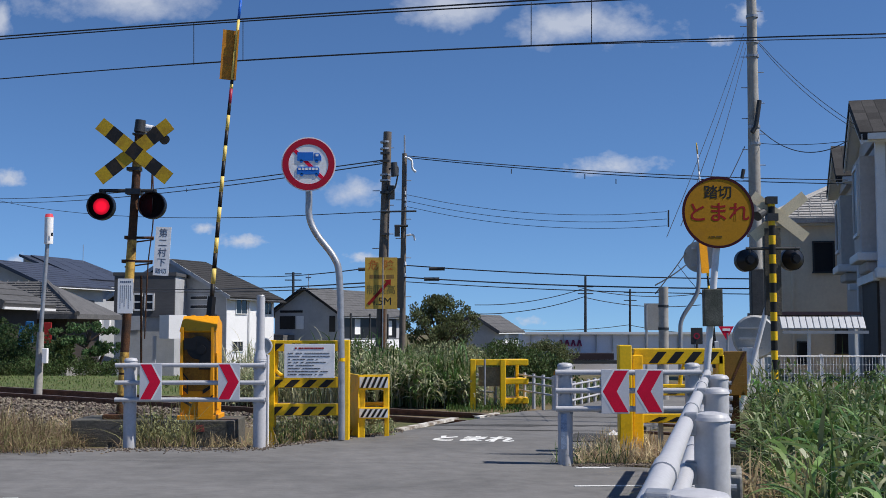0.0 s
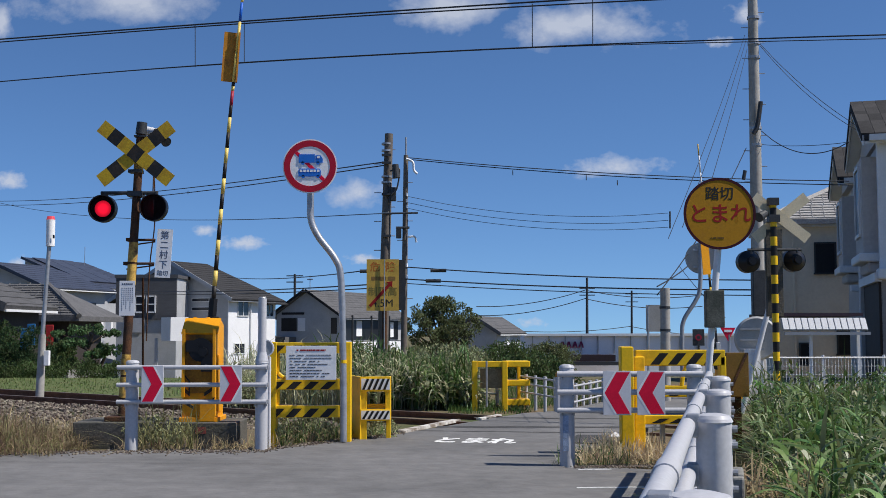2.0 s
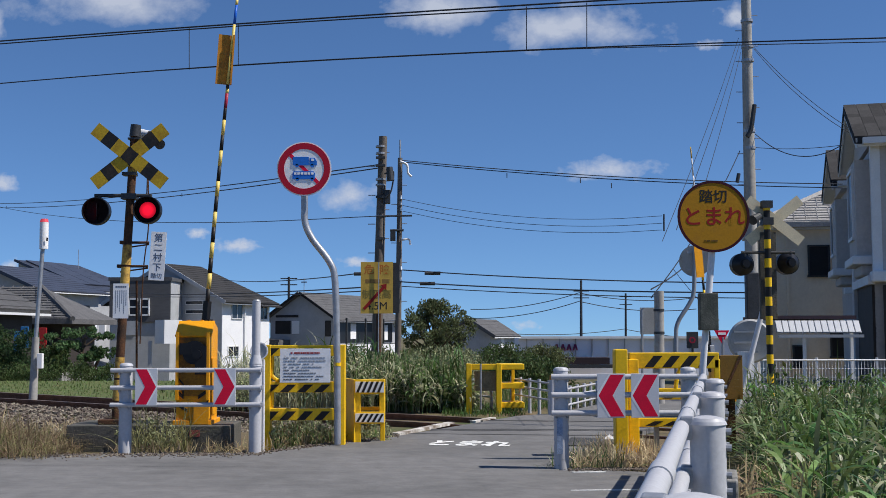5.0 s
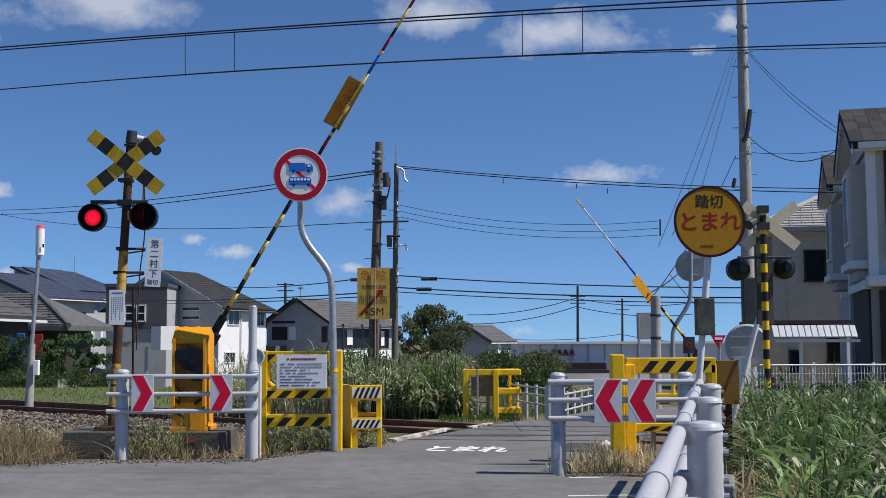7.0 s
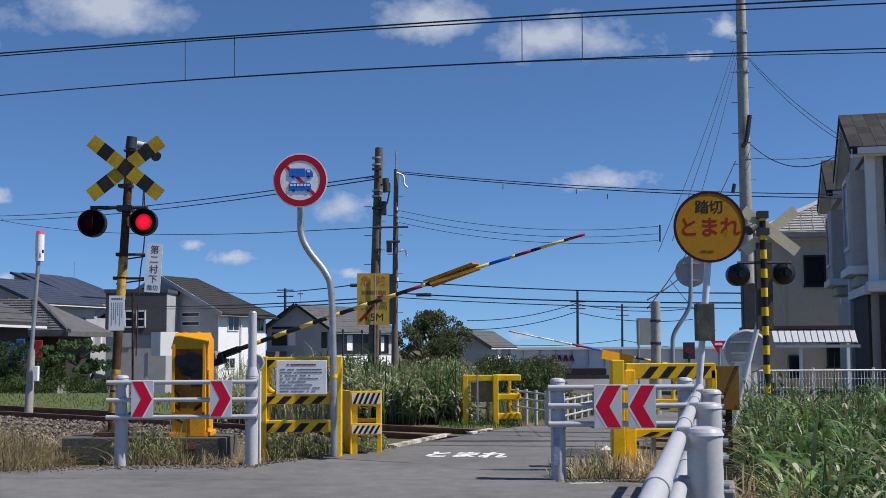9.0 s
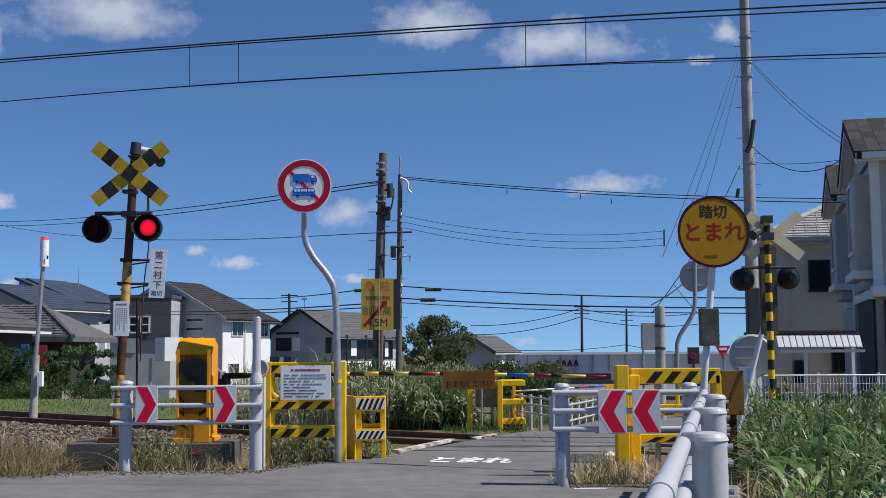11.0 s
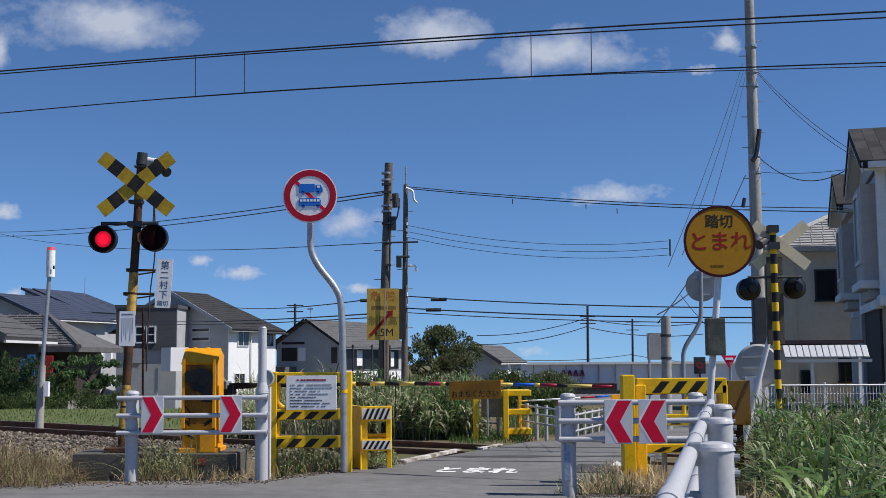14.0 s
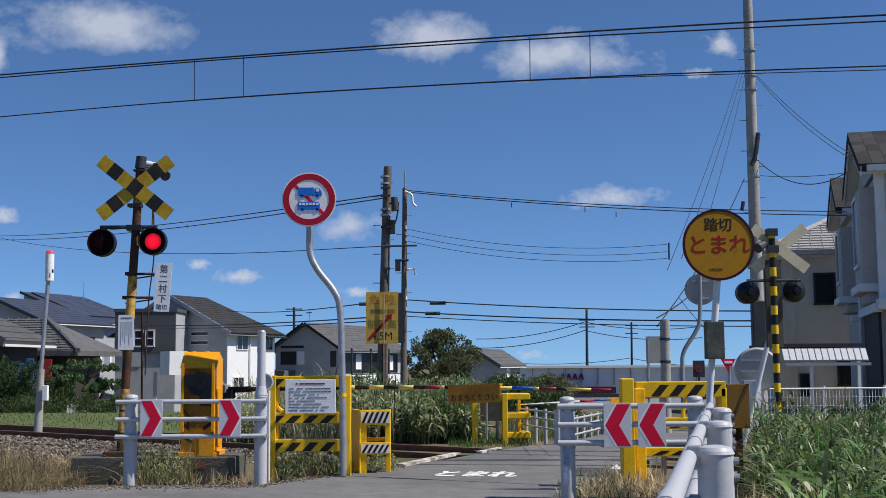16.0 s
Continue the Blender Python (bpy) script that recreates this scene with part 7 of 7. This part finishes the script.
spots = []
for _ in range(5200):
    y = rng.uniform(18.8, 29.4)
    x = rng.uniform(-14.0, -4.9)
    if (x + 14.0) * 0.66 > 24.9 - y:
        spots.append((x, y, -0.04, rng.uniform(0.04, 0.12), rng.uniform(0.01, 0.03)))
blades("lawn_grass", rng, spots, LAWNBLADE, "short green grass blades on the lawn", 0.8, seg=2)

# dry weeds on the near bank
spots = []
for _ in range(5600):
    x, y = rng.uniform(-5.6, -3.7), rng.uniform(10.6, 13.2)
    if y < 10.6 - 0.12 * x - 0.35:
        continue
    k = max(0.0, min(1.0, (-x - 3.5) / 1.1)) * max(0.3, min(1.0, (13.0 - y) / 1.4))
    spots.append((x, y, -0.07, (0.12 + 0.50 * k) * rng.uniform(0.5, 1.2), rng.uniform(0.006, 0.015)))
blades("dry_weeds", rng, spots[:3700], mat("brown_straw", (0.31, 0.225, 0.14), 0.8, var=0.2, scale=2, bump=0, rand=0.5, island=True, thin=0.3), "brown dry weeds beside the road", 1.15)
blades("dry_weeds", rng, spots[3700:], GRASSPALE, "pale green weeds beside the road", 1.0)


def weeds(x0, x1, y0, y1, n, h, material, label, keep=lambda x, y: True, w=(0.006, 0.014)):
    sp = []
    while len(sp) < n:
        x, y = rng.uniform(x0, x1), rng.uniform(y0, y1)
        if keep(x, y):
            sp.append((x, y, -0.07, h * rng.uniform(0.3, 1.0), rng.uniform(*w)))
    blades("weeds", rng, sp, material, label, 0.7)


PALESTRAW = mat("bleached_straw", (0.62, 0.50, 0.33), 0.8, var=0.2, scale=2, bump=0, rand=0.4, island=True, thin=0.35)
weeds(-7.2, -3.7, 12.2, 15.6, 1300, 0.2, STRAW, "thin dry weeds on the ballast shoulder", keep=lambda x, y: y < 14.55 - 0.577 * x - 2.2)
weeds(-3.272, -1.775, 11.32, 12.0, 500, 0.22, STRAW, "straw-coloured weeds under the guard fence")
weeds(-3.183, -2.546, 11.5, 12.1, 160, 0.75, GRASSPALE, "tall thin weeds at the guard fence")
weeds(-1.883, -0.564, 11.9, 13.4, 600, 0.34, GRASS, "green weeds at the foot of the yellow frame", keep=lambda x, y: x < -0.55 - (13.0 - y) * 0.75)
weeds(-1.883, -0.864, 11.9, 13.4, 700, 0.24, STRAW, "dry weeds at the foot of the yellow frame", keep=lambda x, y: x < -0.55 - (13.0 - y) * 0.75)
weeds(1.182, 2.084, 10.0, 11.6, 1700, 0.32, PALESTRAW, "dry grass round the yellow frame", keep=lambda x, y: x > 1.12 + (y - 10) * 0.3)
weeds(0.882, 1.683, 9.85, 11.0, 160, 0.32, GRASS, "green weeds at the fence post", keep=lambda x, y: x > 0.9 + (y - 10) * 0.3)
weeds(0.053, 1.781, 16.9, 19.5, 1500, 0.17, GRASS, "short green weeds beyond the track", keep=lambda x, y: x < 0.95 + (y - 16.1) * 0.3)

weeds(1.0, 3.3, 18.4, 24.0, 1500, 0.34, GRASS, "green weeds behind the low white fence", keep=lambda x, y: x < 1.5 + (y - 16.7) * 0.37)
weeds(1.0, 3.3, 18.4, 24.0, 700, 0.3, GRASSPALE, "pale weeds behind the low white fence", keep=lambda x, y: x < 1.5 + (y - 16.7) * 0.37)


def stalks(name, rg, spots, n, length, width, material, label):
    """Reed stalks with long arching leaves on both sides: spots of (x, y, height)."""
    vs, fs = [], []
    for x, y, h in spots:
        a0, tx, ty = rg.random() * math.tau, rg.gauss(0, 0.12) * h, rg.gauss(0, 0.12) * h
        o = len(vs)
        for t in (0.0, 0.5, 1.0):
            for q in range(3):
                vs.append((x + tx * t * t + 0.005 * (1.2 - t) * math.cos(q * 2.1), y + ty * t * t + 0.005 * (1.2 - t) * math.sin(q * 2.1), -0.08 + h * t))
        for r in (0, 3):
            for q in range(3):
                fs.append((o + r + q, o + r + (q + 1) % 3, o + r + 3 + (q + 1) % 3, o + r + 3 + q))
        for i in range(n):
            t = 0.25 + 0.75 * (i + rg.random() * 0.8) / n
            a = a0 + i * math.pi + rg.gauss(0, 0.55)
            ln, wd = length * rg.uniform(0.6, 1.2), width * rg.uniform(0.65, 1.25) / 2
            el, droop = rg.uniform(0.65, 1.25), rg.uniform(1.2, 2.7)
            p = Vector((x + tx * t * t, y + ty * t * t, -0.08 + h * t))
            side = Vector((-math.sin(a), math.cos(a), rg.gauss(0, 0.25)))
            o = len(vs)
            for k in range(7):
                u = k / 6
                s = wd * (math.sin(math.pi * min(1, 0.12 + 0.88 * u) ** 0.75) + 0.03)
                vs.append(tuple(p - side * s)), vs.append(tuple(p + side * s))
                e = el - droop * u
                p = p + Vector((math.cos(a) * math.cos(e), math.sin(a) * math.cos(e), math.sin(e))) * ln / 6
            for k in range(6):
                fs.append((o + 2 * k, o + 2 * k + 1, o + 2 * k + 3, o + 2 * k + 2))
    me = bpy.data.meshes.new(name)
    me.from_pydata(vs, [], fs)
    me.materials.append(material)
    tagged(new(name, me), label, "grass", kind="stuff")


rs = random.Random(404)
LANCE = mat("lance_leaf", (0.21, 0.29, 0.095), 0.34, var=0.2, scale=1.5, bump=0, rand=0.5, island=True, thin=0.35, col2=(0.11, 0.18, 0.06))
near_a, near_b, near_c = [], [], []
for _ in range(1500):
    s, n = rs.uniform(2.8, 13.5), 0.3 + 4.4 * rs.random() ** 1.2
    p = RD * s - RN * n
    if p.y < 2.7 or p.x / p.y > 0.6:
        continue
    h = rs.uniform(0.40, 0.76) + 0.24 * noise.noise(Vector((p.x * 1.3, p.y, 7.0))) - 0.01 * (p.y - 5)
    k = rs.random()
    (near_a if k < 0.5 else near_b if k < 0.82 else near_c).append((p.x, p.y, max(0.25, h)))
stalks("reed_stalks", rs, near_a, 10, 0.30, 0.024, GRASS, "leafy green reed stalks beside the guard fence")
stalks("reed_stalks", rs, near_b, 10, 0.31, 0.025, LANCE, "light green arching reed leaves beside the guard fence")
stalks("reed_stalks", rs, near_c, 8, 0.27, 0.02, PALEREED, "pale drying reed stalks beside the guard fence")
mid_a, mid_b = [], []
for _ in range(520):
    x, y = rs.uniform(-1.45, 0.511), rs.uniform(17.7, 20.5)
    k = max(0.0, min(1.0, (0.602 - x) / 1.2))
    (mid_a if rs.random() < (0.8 if x < -0.75 else 0.5) else mid_b).append((x, y, rs.uniform(0.3, 0.8) * (0.45 + 0.55 * k)))
stalks("reed_stalks", rs, mid_a, 9, 0.36, 0.032, PALEREED, "pale arching reed stalks beyond the track")
stalks("reed_stalks", rs, mid_b, 9, 0.34, 0.03, LANCE, "green arching reed stalks beyond the track")

# tall grass and leafy weeds right beside the near guard fence
sp_g, sp_p, sp_t, sp_b = [], [], [], []
cl = []
for _ in range(9500):
    s, n = rng.uniform(2.6, 13.0), rng.uniform(0.22, 4.6)
    p = RD * s - RN * n
    if p.y < 2.4 or p.x / p.y > 0.6:
        continue
    h = rng.uniform(0.28, 0.64) + 0.26 * noise.noise(Vector((p.x * 1.6, p.y * 1.3, 0.4))) + 0.02 * (p.y - 5)
    row = (p.x, p.y, -0.08, max(0.2, h), rng.uniform(0.012, 0.028))
    k = rng.random()
    (sp_p if k < 0.15 else sp_b if k < 0.5 else sp_g).append(row)
    if rng.random() < 0.035:
        sp_t.append((p.x, p.y, -0.08, h + rng.uniform(0.15, 0.42), rng.uniform(0.012, 0.022)))
    if rng.random() < 0.02:
        cl.append((Vector((p.x, p.y, max(0.1, h * rng.uniform(0.5, 0.95)))), rng.uniform(0.08, 0.2)))
blades("tall_grass", rng, sp_g, GRASS, "dense tall green grass beside the guard fence", 0.95, seg=6)
blades("tall_grass", rng, sp_b, mat("bright_grass", (0.16, 0.225, 0.062), 0.5, var=0.2, scale=1.5, bump=0, rand=0.45, island=True, thin=0.35), "light green drooping blades in the tall grass", 1.25, seg=6)
blades("tall_grass", rng, sp_p, GRASSPALE, "pale dying blades among the tall grass", 1.2, seg=6)
blades("tall_grass", rng, sp_t, GRASS, "long upright blades rising from the grass", 0.25, seg=5)
lance = []
for x, y, z, h, w in sp_g[:4200]:
    for _ in range(2):
        lance.append((x + rng.uniform(-0.05, 0.05), y + rng.uniform(-0.05, 0.05), z + h * rng.uniform(0.35, 0.95), rng.uniform(0.14, 0.30), rng.uniform(0.018, 0.034)))
blades("lance_leaves", rng, lance[:5200], mat("grey_green_leaf", (0.18, 0.22, 0.095), 0.45, var=0.2, scale=1.5, bump=0, rand=0.5, island=True, thin=0.3), "arching grey-green lance leaves in the tall grass", 1.15, seg=5)
blades("lance_leaves", rng, lance[5200:], GRASS, "arching green lance leaves in the tall grass", 1.1, seg=5)
me = leaf_cloud(rng, cl, 30, 0.06, "leafy_weeds")
me.materials.append(mat("weed_leaf", (0.13, 0.18, 0.05), 0.5, var=0.25, scale=2, bump=0, rand=0.5, island=True, thin=0.35))
tagged(new("leafy_weeds", me), "leafy green weeds mixed into the tall grass", "weeds", kind="stuff")
sp = []
for _ in range(520):
    s, n = rs.uniform(4.6, 9.5), rs.uniform(0.35, 3.2)
    p = RD * s - RN * n
    sp.append((p.x, p.y, -0.08, rs.uniform(0.62, 0.98), rs.uniform(0.012, 0.026)))
blades("tall_grass", rs, sp[:330], LANCE, "long upright light green blades over the grass", 0.4, seg=6)
blades("tall_grass", rs, sp[330:], GRASS, "long upright green blades over the grass", 0.5, seg=6)
sp = []
for _ in range(420):
    a, q = rs.random() * math.tau, math.sqrt(rs.random())
    sp.append((1.72 + 0.34 * q * math.cos(a), 5.9 + 0.6 * q * math.sin(a), 0.22, rs.uniform(0.15, 0.42), rs.uniform(0.008, 0.018)))
blades("dry_tuft", rs, sp, STRAW, "withered brown tuft within the green grass", 1.3, seg=5)
# ---- clouds: far cards that drift ----
CLOUDS = []


def cloud(c, w, h, drift, seed):
    bm = bmesh.new()
    bmesh.ops.create_grid(bm, x_segments=8, y_segments=6, size=1.0)
    for v in bm.verts:
        v.co.z = 0.08 * noise.noise(v.co * 1.7 + Vector((seed, 0, 0)))
    me = bpy.data.meshes.new("cloud")
    bm.to_mesh(me), bm.free()
    me.materials.append(cloud_material(seed, w / h))
    ob = new("cloud", me)
    tagged(ob, "small white fair-weather cloud in a blue sky", "cloud", "clouds", "structure")
    ob.scale = (w, h, 1)
    ob.visible_shadow = False
    CLOUDS.append((ob, Vector(c), drift))


FAR = 1500.0
cloud((-110.789, 1500, 183.345), 78.125, 40.179, (-11.161, 0), 1)
cloud((229.421, 1500, 216.535), 115.327, 31.25, (-4.464, 2.232), 2)
cloud((-264.185, 1500, 118.023), 65.476, 18.601, (-5.952, 0), 3)
cloud((-576.144, 1500, 201.436), 46.131, 23.81, (-10.417, 0), 4)
cloud((-423.767, 1500, 454.102), 245.536, 74.405, (-29.762, 8.929), 5)
cloud((193.674, 1500, 410.166), 230.655, 62.5, (-28.274, 4.464), 6)
cloud((8.332, 1500, 436.352), 148.81, 62.5, (-25.298, 7.44), 7)
cloud((409.579, 1500, 425.562), 43.155, 32.738, (-32.738, 2.976), 8)
cloud((371.063, 1500, 387.113), 31.25, 14.881, (-28.274, 1.488), 9)
cloud((-318.922, 1500, 135.253), 32.738, 16.369, (-7.44, 0), 10)
cloud((112.125, 1500, 11.52), 37.202, 13.393, (0, 0), 11)
cloud((-593.168, 1500, 411.704), 32.738, 52.083, (-7.44, 4.464), 12)
cloud((-562.006, 1500, 91.857), 29.762, 17.857, (-5.952, 0), 13)
cloud((-107.359, 1500, 97.085), 44.643, 13.393, (-7.44, 0), 14)


def motions():
    # the beat of the flashing lights: each lens glows for half of it
    half, first = 0.596, 0.085
    times = [math.floor((first + half * k) * FPS) / FPS for k in range(27)]
    for ob, at, beat, off in LIT:
        on = lambda k: 0 if k % 2 == beat else off
        rows = [(0.0, pose(*at, 0, 0, on(-1)))]
        for k, t in enumerate(times):
            rows.append((t, pose(*at, 0, 0, on(k - 1))))
            rows.append((t + 1 / FPS, pose(*at, 0, 0, on(k))))
        rows.append((16.0, pose(*at, 0, 0, on(len(times) - 1))))
        walk(ob, rows)
    for arm, sgn, steps in (
        (near_arm, -1, ((0, 85.5), (4.9, 85.5), (5.4, 83.6), (5.9, 77.9), (6.3, 70.7), (6.6, 64.9), (7.0, 55.2), (7.3, 48.8), (7.6, 42.9), (8.0, 35.1),
                        (8.3, 29.2), (8.6, 24.0), (9.0, 16.7), (9.2, 13.5), (9.6, 7.3), (10.0, 3.0), (10.4, 1.8), (16, 1.8))),
        (far_arm, 1, ((0, 85.5), (4.8, 85.5), (5.3, 83.2), (5.8, 76.5), (6.3, 67.2), (7.0, 49.2), (7.3, 43.6), (7.6, 38.0), (8.0, 30.1), (8.6, 17.8), (9.0, 11.0), (9.2, 7.8),
                      (9.6, 2.0), (10.0, -1.4), (10.4, -2.1), (16, -2.1))),
    ):
        # the seat of the arm sinks a little as it comes to rest
        rest = 0.10 if arm is near_arm else 0.05
        walk(arm, [(t, pose(0, 0, -rest * min(1.0, max(0.0, (13.0 - a) / 13.0)), 0, sgn * a, sgn * (SWING if arm is near_arm else 18.0))) for t, a in steps])
    # the hanging sign swings over as its arm comes down
    walk(flag, [(t, pose(0, 0, -BOW * 3.37 ** 2, a, 0, 0)) for t, a in ((0, -140), (4.9, -140), (6.3, -138), (7.0, -133), (7.6, -127), (8.2, -117), (8.6, -107), (9.0, -88), (9.3, -55), (9.8, -12), (10.4, 0), (16, 0))])
    for ob, c, (dx, dz) in CLOUDS:
        s = Vector(ob.scale)
        walk(ob, [(t, pose(c.x + dx * t / 16, c.y, c.z + dz * t / 16, 90, 0, 0)) for t in (0, 4, 8, 12, 16)])
        ob.scale = s


motions()
